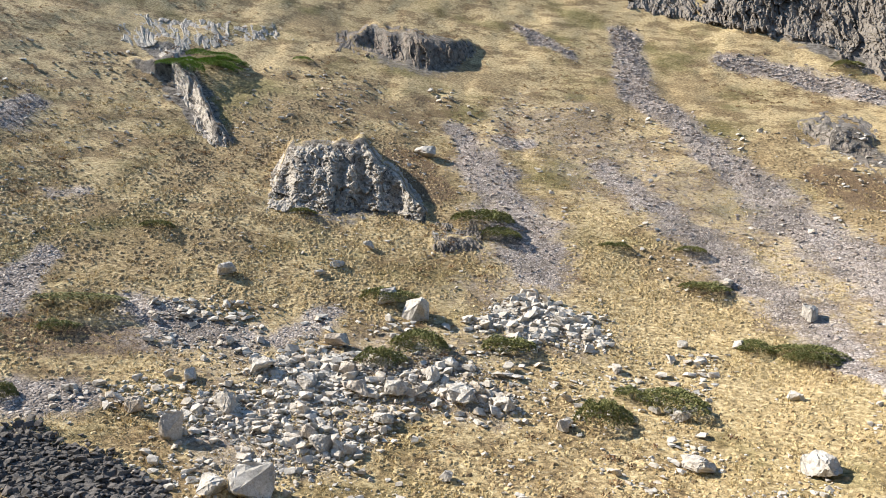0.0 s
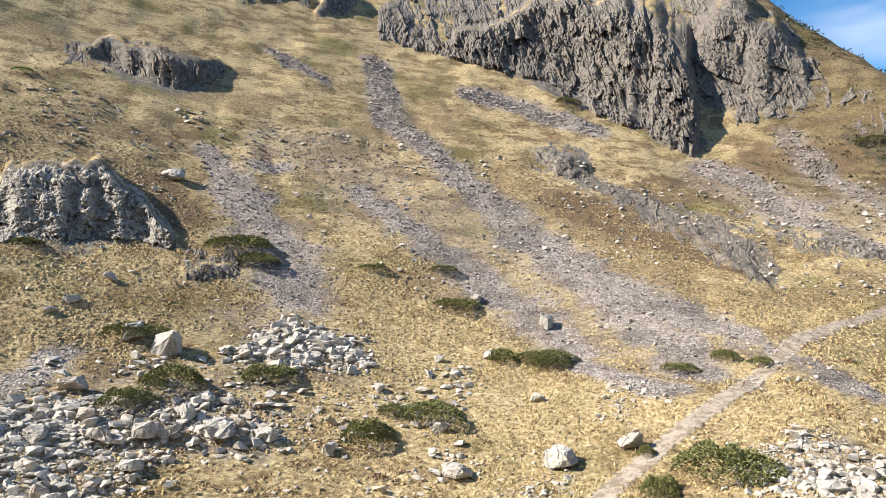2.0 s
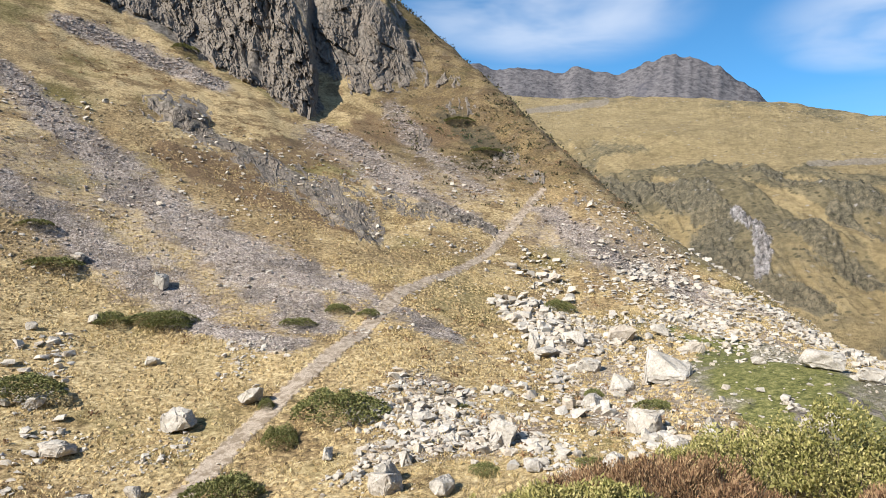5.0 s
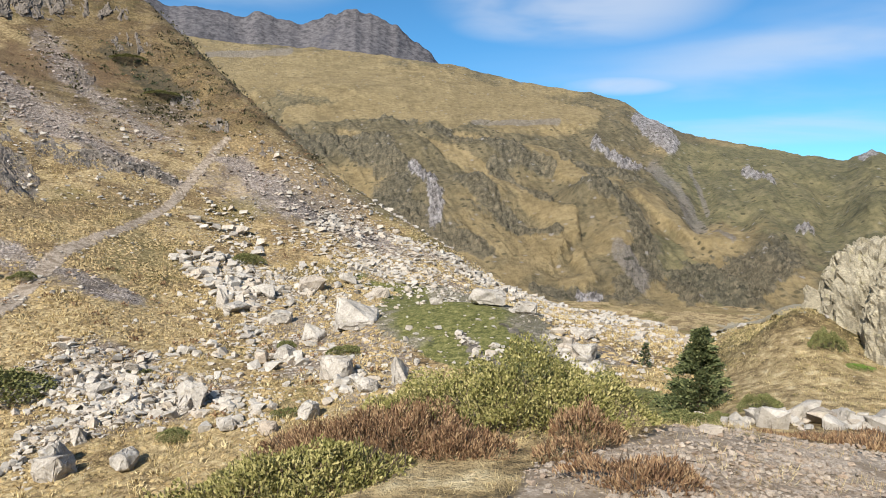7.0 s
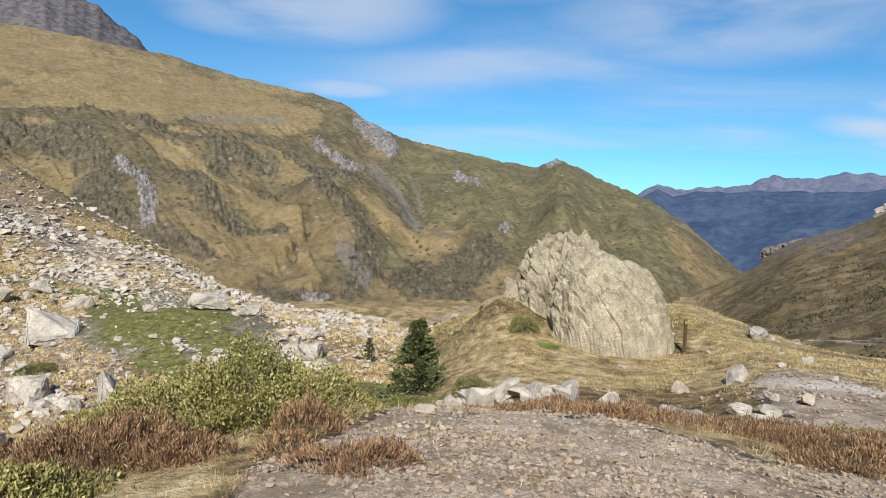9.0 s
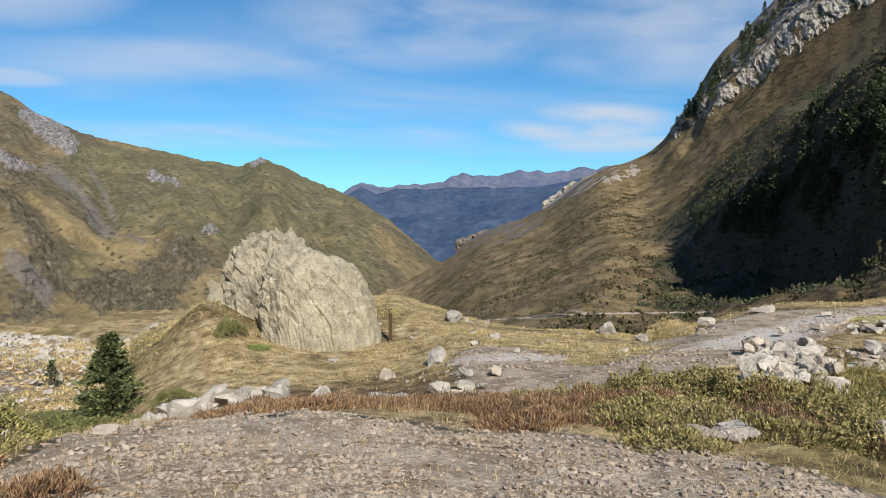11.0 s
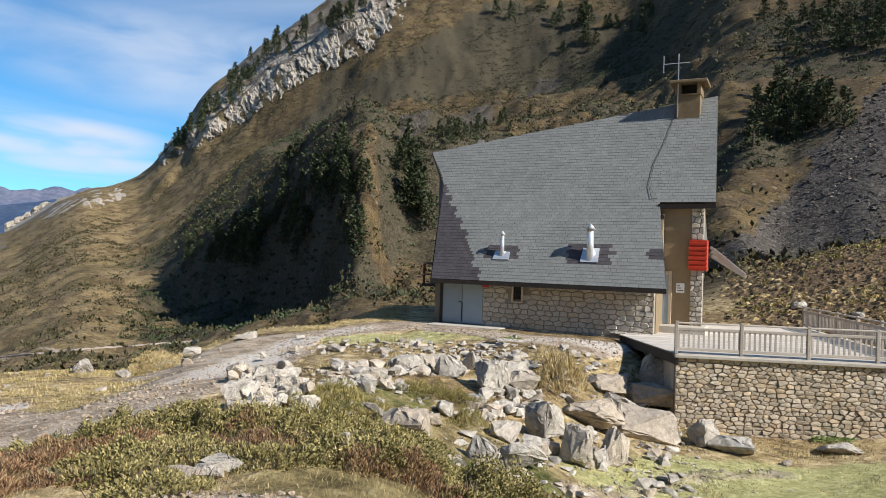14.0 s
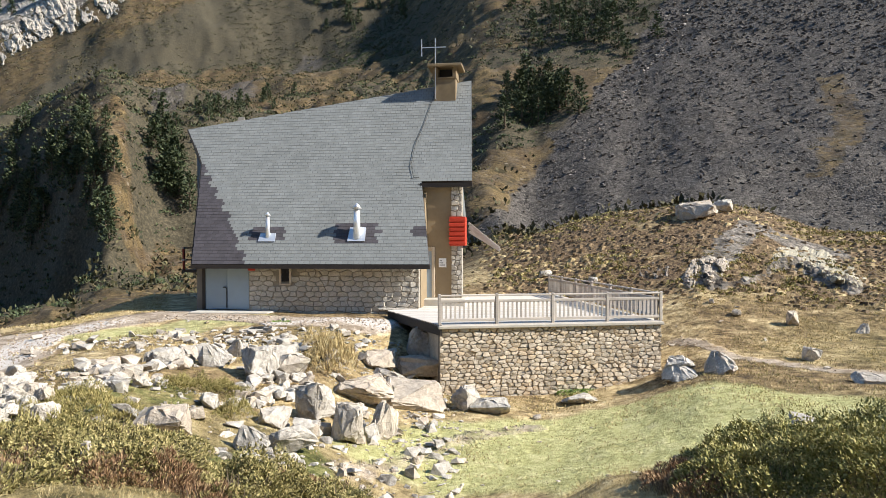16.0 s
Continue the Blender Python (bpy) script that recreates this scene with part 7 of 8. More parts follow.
part("aerial_bar", boxed((8.485, 4.40, 9.96), (8.515, 4.44, 10.72)), ZINC, aerial)
curve = bpy.data.curves.new("cable", "CURVE")
curve.dimensions, curve.bevel_depth = "3D", 0.010
spline = curve.splines.new("POLY")
run = [(9.05, slope(4.7)), (8.75, 7.4), (8.45, 6.2), (8.36, 5.0), (8.55, 4.3), (8.78, slope(1.95))]
spline.points.add(len(run) - 1)
for pt, (u, s) in zip(spline.points, run):
    pt.co = (*roof_point(u, s, 0.05), 1)
cable = new("roof_cable", curve)
cable.parent = hut
curve.materials.append(IRON)

# stone pier, red shutter box, braces
pier_core = part("stone_pier", boxed((10.16, 1.95, -1.2), (10.58, 2.42, 4.0)), MORTAR, hut, "stone pier carrying the high eave")
shutter = part("shutter_box", boxed((10.08, 1.82, 1.33), (10.74, 2.45, 2.54), 0.015), REDPAINT, hut, "red louvred shutter")
for k in range(6):
    part("louvre", boxed((10.06, 1.76, 1.38 + k * 0.19), (10.76, 1.84, 1.50 + k * 0.19), 0.01), REDPAINT, shutter)
for k in range(3):
    a, b = Vector((10.75, 3.0 + k * 0.25, 2.3 - k * 0.18)), Vector((12.1, 3.0 + k * 0.25, 1.2 - k * 0.05))
    m = Matrix.Translation((a + b) / 2) @ (b - a).to_track_quat("X", "Z").to_matrix().to_4x4()
    part("timber_brace", boxed((-(b - a).length / 2, -0.05, -0.06), ((b - a).length / 2, 0.05, 0.06), 0.01, m), OLDWOOD, hut)
# balcony on the shaded gable
balcony = part("balcony", boxed((-1.5, 1.2, 0.2), (-0.28, 3.6, 0.32)), DARKWOOD, hut, "small dark timber balcony")
for y in (1.25, 2.4, 3.5):
    part("balcony_post", boxed((-1.48, y, 0.32), (-1.40, y + 0.08, 1.3)), DARKRED, balcony)
for z in (0.7, 1.22):
    part("balcony_rail", boxed((-1.49, 1.2, z), (-1.39, 3.6, z + 0.07)), OLDWOOD, balcony)
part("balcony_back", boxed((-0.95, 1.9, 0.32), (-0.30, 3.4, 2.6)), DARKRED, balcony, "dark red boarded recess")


# ---- stones set in walls ----
def clip_cell(poly, px, pz, nx, nz):
    """Keep the side of a polygon that lies below the line through (px, pz) with normal (nx, nz)."""
    out = []
    for k in range(len(poly)):
        (x0, z0), (x1, z1) = poly[k - 1], poly[k]
        d0, d1 = (x0 - px) * nx + (z0 - pz) * nz, (x1 - px) * nx + (z1 - pz) * nz
        if (d0 <= 0) != (d1 <= 0):
            t = d0 / (d0 - d1)
            out.append((x0 + (x1 - x0) * t, z0 + (z1 - z0) * t))
        if d1 <= 0:
            out.append((x1, z1))
    return out


def stone_face(parent, mat, x0, x1, z0, z1, y, row, width, proud=0.05, skip=None, joint=0.012, singles=300, wander=0.2):
    """Rubble masonry: irregular many-sided stones fitted together over a wall face in the parent's x-z plane."""
    k = row / width
    seeds = []
    rows = max(1, round((z1 - z0) / row))
    for r in range(rows):
        x = x0 + ROCKS.uniform(-0.5, 0.1) * width
        while x < x1 + width * 0.3:
            w = width * ROCKS.choice((0.5, 0.8, 1.0, 1.2, 1.6))
            seeds.append((x + w / 2, z0 + (r + 0.5 + ROCKS.uniform(-wander, wander)) * (z1 - z0) / rows))
            x += w
    s = np.array(seeds)
    rest_v, rest_f, made = [], [], 0
    for a, b in seeds:
        poly = [(x0, z0), (x1, z0), (x1, z1), (x0, z1)]
        near = (np.abs(s[:, 0] - a) < width * 3) & (np.abs(s[:, 1] - b) < row * 3.2)
        for c, d in s[near]:
            if (c, d) == (a, b):
                continue
            nx, nz = (c - a) * k * k, d - b
            size = math.hypot(nx, nz)
            nx, nz = nx / size, nz / size
            poly = clip_cell(poly, (a + c) / 2 - nx * joint, (b + d) / 2 - nz * joint, nx, nz)
            if len(poly) < 3:
                break
        if len(poly) < 3:
            continue
        cx, cz = np.mean(poly, axis=0)
        if skip and skip[0] - 0.07 < cx < skip[1] + 0.07 and skip[2] - 0.05 < cz < skip[3] + 0.05:
            continue
        depth = proud * ROCKS.uniform(0.7, 1.3)
        tx, tz = ROCKS.uniform(-0.16, 0.16, 2)
        n = len(poly)
        v = [(px, y + 0.02, pz) for px, pz in poly]
        v += [(cx + (px - cx) * 0.97, y - depth * 0.5, cz + (pz - cz) * 0.96) for px, pz in poly]
        v += [(cx + (px - cx) * (0.90 + ROCKS.uniform(-0.05, 0.03)), y - depth * (1 + ROCKS.uniform(-0.15, 0.15)) + (px - cx) * tx + (pz - cz) * tz, cz + (pz - cz) * (0.88 + ROCKS.uniform(-0.05, 0.04))) for px, pz in poly]
        v.append((cx, y - depth * 1.1, cz))
        f = []
        for i in range(n):
            j = (i + 1) % n
            for lo in (0, n):
                f += [(lo + i, lo + j, lo + n + j), (lo + i, lo + n + j, lo + n + i)]
            f.append((2 * n + i, 2 * n + j, 3 * n))
        if made < singles:
            raw_mesh("stone", v, f, mat, parent, flat=True)
            made += 1
        else:
            off = len(rest_v)
            rest_v += v
            rest_f += [tuple(q + off for q in t) for t in f]
    if rest_v:
        tagged(raw_mesh("stone_courses", rest_v, rest_f, mat, parent, flat=True), "fitted rubble stones", kind="stuff")


stone_face(front, WALLSTONE, 2.05, 9.08, -1.5, 0.52, 0.055, 0.20, 0.36, 0.03, (3.34, 3.84, -0.2, 0.56), 0.010)
stone_face(pier_core, WALLSTONE, 10.14, 10.6, -1.1, 1.33, 1.945, 0.2, 0.24, 0.04)
stone_face(pier_core, WALLSTONE, 10.14, 10.6, 2.55, 3.9, 1.945, 0.22, 0.26, 0.04)

# ---- terrace with stone retaining wall, deck and railing ----
DECK_Z = -1.15
CORNER = Vector((0.83, -22.68, 0))
FAR_CORNER = Vector((-6.53, -24.03, 0))
LONG = (FAR_CORNER - CORNER).length
TERRACE = Matrix.Translation(CORNER) @ Matrix.Rotation(math.atan2(FAR_CORNER.y - CORNER.y, FAR_CORNER.x - CORNER.x), 4, "Z")
terrace_wall = new("terrace_wall")
terrace_wall.matrix_world = TERRACE
tagged(terrace_wall, "dry rough stone retaining wall holding up the deck", "wall")
core = part("wall_core", boxed((0.02, 0.12, -4.2), (LONG - 0.02, 0.6, DECK_Z - 0.12)), JOINT, terrace_wall)
stone_face(core, DRYSTONE, 0.0, LONG, -3.85, DECK_Z - 0.13, 0.115, 0.128, 0.23, 0.06, None, 0.006, wander=0.3)
part("coping", boxed((-0.05, -0.04, DECK_Z - 0.13), (LONG + 0.06, 0.62, DECK_Z - 0.02), 0.02), CONCRETE, terrace_wall, "pale concrete coping")
part("return_wall", boxed((LONG - 0.5, 0.6, -4.2), (LONG, 12.6, DECK_Z - 0.06)), DRYSTONE, terrace_wall)
left_return = slab([(0.02, 0.6, -4.0), (0.4, 0.6, -4.0), (-0.1, 4.9, -4.0), (-0.5, 4.9, -4.0)], [(0.02, 0.6, DECK_Z - 0.06), (0.4, 0.6, DECK_Z - 0.06), (-0.1, 4.9, DECK_Z - 0.06), (-0.5, 4.9, DECK_Z - 0.06)])
part("return_wall", left_return, DRYSTONE, terrace_wall)
deck = new("terrace_deck")
deck.matrix_world = TERRACE
tagged(deck, "bleached grey timber deck before the hut", "deck")
DECK_EDGE = [(0.0, 0.02), (LONG, 0.02), (LONG, 12.6), (-2.0, 12.6), (-1.6, 5.9), (-0.30, 5.4), (-1.3, 5.15)]
y = 0.03
while y < 12.5:
    cuts = []
    mid = y + 0.07
    for (x0, y0), (x1, y1) in zip(DECK_EDGE, DECK_EDGE[1:] + DECK_EDGE[:1]):
        if (y0 > mid) != (y1 > mid):
            cuts.append(x0 + (x1 - x0) * (mid - y0) / (y1 - y0))
    part("deck_board", boxed((min(cuts), y, DECK_Z - 0.04), (max(cuts), y + 0.132, DECK_Z + 0.003 * ROCKS.random())), DECKWOOD, deck)
    y += 0.14
# Dark wood here paints the shadow on the fascia below the deck.
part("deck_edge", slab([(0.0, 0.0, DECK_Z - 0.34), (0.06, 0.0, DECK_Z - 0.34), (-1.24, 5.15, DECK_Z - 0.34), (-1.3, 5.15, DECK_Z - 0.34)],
                       [(0.0, 0.0, DECK_Z - 0.005), (0.06, 0.0, DECK_Z - 0.005), (-1.24, 5.15, DECK_Z - 0.005), (-1.3, 5.15, DECK_Z - 0.005)]), DARKWOOD, deck, "edge beam with its shade put into a dark colour")


def railing(m, length, bays, group, spacing, slat, label):
    rail = new("terrace_railing")
    rail.matrix_world = m
    tagged(rail, label, "railing", group)
    for k in range(bays + 1):
        x = length * k / bays
        part("post", boxed((x - 0.05, -0.05, DECK_Z), (x + 0.05, 0.05, DECK_Z + 0.98), 0.012), OLDWOOD, rail)
    for z, t in ((0.10, 0.09), (0.70, 0.09)):
        part("rail", boxed((0, -0.035, DECK_Z + z), (length, 0.035, DECK_Z + z + t), 0.01), OLDWOOD, rail)
    part("handrail", boxed((0, -0.05, DECK_Z + 0.90), (length, 0.05, DECK_Z + 0.95), 0.01), OLDWOOD, rail)
    count = int(length / spacing)
    for k in range(count):
        x = (k + 0.5) * spacing
        part("baluster", boxed((x - slat / 2, -0.018, DECK_Z + 0.16), (x + slat / 2, 0.018, DECK_Z + 0.72 + ROCKS.uniform(-0.02, 0.02))), OLDWOOD, rail)
    return rail


railing(TERRACE @ pose(0, 0.12, 0), LONG, 4, "terrace railings", 0.145, 0.055, "weathered grey timber railing with upright balusters along the terrace wall")
railing(TERRACE @ pose(LONG - 0.1, 0.25, 0, 0, 0, 90), 12.2, 6, "terrace railings", 0.16, 0.11, "weathered grey timber railing with broad slats at the terrace side")

def track_wall():
    """The low dry-stone edge of the path that crosses the slope beyond the meadow."""
    az = np.arange(123.2, 141.0, 0.2)
    at = [sight(a, float(np.interp(a, (123.2, 128, 132, 141), (-8.25, -7.8, -7.5, -7.0)))) for a in az]
    rng = np.random.default_rng(12)
    v, f = [], []
    for k, p in enumerate(at):
        out = bearing(az[k])
        high = 0.14 + rng.uniform(-0.05, 0.08)
        for d, z in ((0, -0.4), (0, high), (0.5, high), (0.5, -0.4)):
            v.append((p.x + out.x * d, p.y + out.y * d, p.z + z))
        if k:
            n = 4 * k
            f += [(n - 4 + q, n + q, n + q + 1, n - 3 + q) for q in range(3)]
    return tagged(raw_mesh("track_wall", v, f, SCREE, flat=True), "low pale dry-stone wall edging the far path", "wall")


track_wall()

# ---- signpost and drain cover ----
p = sight(115.6, -10.1)
signpost = anchor("signpost", p, "brown wooden post with a yellow walking sign", "signpost", turn=radians(-60))
rs = math.hypot(p.x, p.y) * 0.0458 * math.pi / 180
part("post", boxed((-0.05, -0.05, -0.3), (0.05, 0.05, rs * 57), 0.01), POST, signpost)
plate = part("sign_plate", boxed((-0.12, -0.075, rs * 57 - 0.14), (0.16, -0.052, rs * 57 - 0.03), 0.005), YELLOW, signpost, "yellow direction plate")
for k in range(2):
    part("print_line", boxed((-0.09, -0.079, rs * 57 - 0.115 + k * 0.04), (0.10 - k * 0.05, -0.0755, rs * 57 - 0.098 + k * 0.04)), INK, plate)
p = sight(163.9, -7.0)
cover_slab = anchor("drain_cover", p, "square concrete drain cover set in gravel", "drain cover")
part("cover_rim", boxed((-0.5, -0.4, -0.1), (0.5, 0.4, 0.06), 0.02), CONCRETE, cover_slab)
part("cover_plate", boxed((-0.36, -0.27, 0.06), (0.36, 0.27, 0.075)), IRON, cover_slab)
p = sight(153.1, -15.1)
stake = anchor("wooden_stake", sight(152.3, -16.1), "short grey wooden stake in the grass", "stake")
part("stake_post", boxed((-0.035, -0.035, -0.2), (0.035, 0.035, 0.24), 0.01), OLDWOOD, stake)

# ---- plants ----
JUNIPER = leaf_material("juniper_needles", (0.070, 0.080, 0.028), (0.160, 0.168, 0.058), (0.27, 0.255, 0.105))
ALPENROSE = leaf_material("alpenrose_leaves", (0.12, 0.12, 0.03), (0.27, 0.25, 0.085), (0.45, 0.39, 0.17), 2.0)
OLIVEROSE = leaf_material("faded_alpenrose_leaves", (0.105, 0.097, 0.032), (0.245, 0.214, 0.082), (0.44, 0.365, 0.175), 2.0)
HEATHER = leaf_material("heather_sprigs", (0.10, 0.054, 0.031), (0.24, 0.140, 0.076), (0.44, 0.315, 0.175), 2.5)
MOSSGREEN = leaf_material("bright_mat_leaves", (0.08, 0.14, 0.020), (0.16, 0.26, 0.045), (0.25, 0.35, 0.085))
CONIFER = leaf_material("fir_needles", (0.022, 0.034, 0.018), (0.052, 0.070, 0.034), (0.11, 0.13, 0.062))
DRYGRASS = leaf_material("dry_grass_blades", (0.24, 0.17, 0.075), (0.45, 0.345, 0.165), (0.64, 0.54, 0.31), 0.6)
TUSSOCK = leaf_material("golden_tussock_grass", (0.23, 0.168, 0.084), (0.35, 0.262, 0.130), (0.47, 0.365, 0.195), 1.2)
BROWNTUSSOCK = leaf_material("brown_tussock_grass", (0.13, 0.092, 0.048), (0.25, 0.178, 0.090), (0.38, 0.28, 0.15), 1.2)
HEATHTUSSOCK = leaf_material("rusty_heath_tussock", (0.060, 0.040, 0.022), (0.140, 0.094, 0.050), (0.26, 0.185, 0.10), 0.5)
GREENGRASS = leaf_material("faded_grass_blades", (0.10, 0.095, 0.025), (0.25, 0.215, 0.075), (0.45, 0.37, 0.16), 0.6)
MOUNTAINSCRUB = leaf_material("mountain_scrub_leaves", (0.022, 0.024, 0.012), (0.055, 0.052, 0.024), (0.12, 0.105, 0.05))
BARK = plain_material("rough_bark", (0.10, 0.075, 0.055), 0.95, 0.35, 10.0, bump=0.6)


def leaves(points, normals, length, width, rng, droop=0.4):
    """Pointed leaves as two triangles each, growing from points roughly along normals."""
    n = len(points)
    d = normals + rng.normal(size=(n, 3)) * droop
    d /= np.linalg.norm(d, axis=1)[:, None]
    side = np.cross(d, rng.normal(size=(n, 3)))
    side /= np.linalg.norm(side, axis=1)[:, None] + 1e-9
    L = length * rng.uniform(0.6, 1.3, n)[:, None]
    W = width * rng.uniform(0.6, 1.3, n)[:, None]
    a, tip = points, points + d * L
    v = np.stack([a, a + d * L * 0.45 + side * W, tip, a + d * L * 0.45 - side * W], 1).reshape(-1, 3)
    f = np.arange(4 * n).reshape(-1, 4)
    return v, f


def bush_mesh(seed, count, lx, ly, lz, length, width, lumps=1.0, upright=0.3):
    """Leaves over a lumpy low mound of unit plan, plus leaves inside it."""
    rng = np.random.default_rng(seed)
    a, q = rng.uniform(0, 2 * math.pi, count), np.sqrt(rng.random(count))
    edge = 1 + 0.55 * fbm(np.cos(a) * 1.6 + seed, np.sin(a) * 1.6, 4, seed, 0.6)
    x, y = np.cos(a) * q * edge, np.sin(a) * q * edge
    top = np.clip(1 - q ** 2.4, 0, 1) ** 0.5 * np.clip(0.70 + 0.95 * lumps * fbm(x * 2.1 + seed, y * 2.1, 4, seed + 1, 0.6), 0.08, 1.3)
    z = top * rng.uniform(0.55, 1.0, count) ** 0.5
    p = np.stack([x * lx, y * ly, z * lz], -1)
    n = np.stack([x * 0.8, y * 0.8, 0.5 + upright + 0 * x], -1)
    return leaves(p, n, length, width, rng, 0.55)


def bush_things(rows, kinds, name, label, category, group):
    for k, (az, el, w, h) in enumerate(rows):
        p = sight(az, el)
        r = math.hypot(p.x, p.y)
        s = math.radians(w) * r / 2
        ob = new(name, kinds[k % len(kinds)])
        ob.matrix_world = Matrix.Translation((p.x, p.y, p.z - 0.05)) @ Matrix.Rotation(k * 1.7, 4, "Z") @ Matrix.Diagonal((s, s, math.radians(h) * r * 0.95, 1))
        tagged(ob, label, category, group)


def kinds_of(mat, seeds, count, length, width, name="juniper_bush", upright=0.3, lumps=1.0):
    out = []
    for s in seeds:
        v, f = bush_mesh(s, count, 1, 1, 1, length, width, lumps, upright)
        ob = raw_mesh(name, v, f, mat, flat=True)
        out.append(ob.data)
        bpy.data.objects.remove(ob)
    return out


JUNIPERS = kinds_of(JUNIPER, (1, 2, 3), 5200, 0.070, 0.026, lumps=0.55)
bush_things([(a, e, w * D, h * D) for a, e, w, h in [
    (-4.0, -5.4, 95, 26), (-1.2, -9.1, 110, 40), (6.1, -8.8, 95, 30), (19.2, -11.8, 115, 34), (14.0, -13.6, 90, 46), (15.8, -11.5, 60, 22), (3.4, 1.2, 110, 30),
    (4.8, 0.1, 70, 24), (20.6, -2.9, 90, 18), (28.1, -7.0, 95, 22), (24.4, -7.1, 60, 22), (13.8, -0.1, 52, 12), (19.4, -0.1, 52, 12)]],
    JUNIPERS, "juniper_bush", "low dark green juniper mat on the slope", "shrub", "junipers on the slope")
bush_things([(a, e, w * D, h * D) for a, e, w, h in [
    (-26.6, -6.0, 120, 10), (-21.7, -0.6, 62, 14), (-28.0, -8.1, 62, 16), (-31.2, -12.7, 44, 26), (-4.1, -10.4, 80, 34), (-11.1, 1.1, 50, 14), (29.0, 13.2, 50, 14),
    (41.9, -14.3, 148, 56), (36.9, -16.4, 72, 42), (32.8, -20.5, 125, 60), (53.7, -18.2, 62, 18), (38.0, -7.2, 62, 16), (41.1, -6.1, 46, 18), (43.6, -6.3, 40, 14)]],
    JUNIPERS, "juniper_bush", "low dark green juniper mat among stones", "shrub", "junipers on the slope")
bush_things([(a, e, w * D, h * D) for a, e, w, h in [
    (28.4, -7.3, 82, 16), (62.0, -17.0, 52, 18), (66.7, -12.3, 72, 20), (59.0, -5.3, 52, 24), (35.8, -13.6, 30, 22), (51.1, -13.3, 40, 12), (62.1, -11.8, 36, 16),
    (98.9, -14.3, 72, 34), (103.0, -9.4, 52, 40), (92.5, -16.3, 125, 36), (96.3, -15.6, 60, 22), (91.3, -14.7, 60, 18), (50.4, 9.4, 60, 10), (52.8, 7.1, 60, 12)]],
    JUNIPERS, "juniper_bush", "dark green juniper bush in dry grass", "shrub", "junipers on the slope")
MATS = kinds_of(MOSSGREEN, (5, 6), 6000, 0.06, 0.024, lumps=0.3)
bush_things([(a, e, w * D, h * D) for a, e, w, h in [(-18.9, 11.4, 100, 20), (-20.8, 11.3, 70, 16), (-17.6, 11.9, 70, 14), (-18.6, 12.2, 80, 14), (104.9, -10.4, 46, 8), (-11.8, 12.9, 30, 8), (188.3, -11.8, 90, 14), (165.3, -6.4, 40, 6)]],
            MATS, "green_mat", "bright green patch of low leafy plants", "shrub", "green mats")

TUSSOCKS = kinds_of(GREENGRASS, (15, 16, 17), 3400, 0.17, 0.010, "grass_tussock", 1.2)
bush_things([(a, e, w * D, h * D) for a, e, w, h in [
    (149.7, -14.3, 110, 60), (152.6, -12.7, 120, 50), (150.8, -11.3, 90, 36), (149.0, -12.3, 80, 40), (156.8, -15.5, 90, 36), (158.1, -11.2, 100, 36), (160.9, -11.8, 80, 34),
    (161.8, -13.5, 70, 40), (154.1, -15.2, 80, 30)]], TUSSOCKS, "grass_tussock", "shaggy olive grass tussock between the blocks", "grass", "tussocks of the bank")
STRAWTUFTS = kinds_of(DRYGRASS, (18, 19), 3000, 0.20, 0.010, "grass_tussock", 1.3)
bush_things([(a, e, w * D, h * D) for a, e, w, h in [
    (169.4, -10.4, 90, 70), (168.3, -8.6, 60, 36), (138.4, -9.1, 80, 26), (136.9, -9.4, 60, 22), (138.0, -8.5, 70, 20)]], STRAWTUFTS, "grass_tussock", "tall straw-coloured dry grass clump", "grass", "tussocks of the bank")

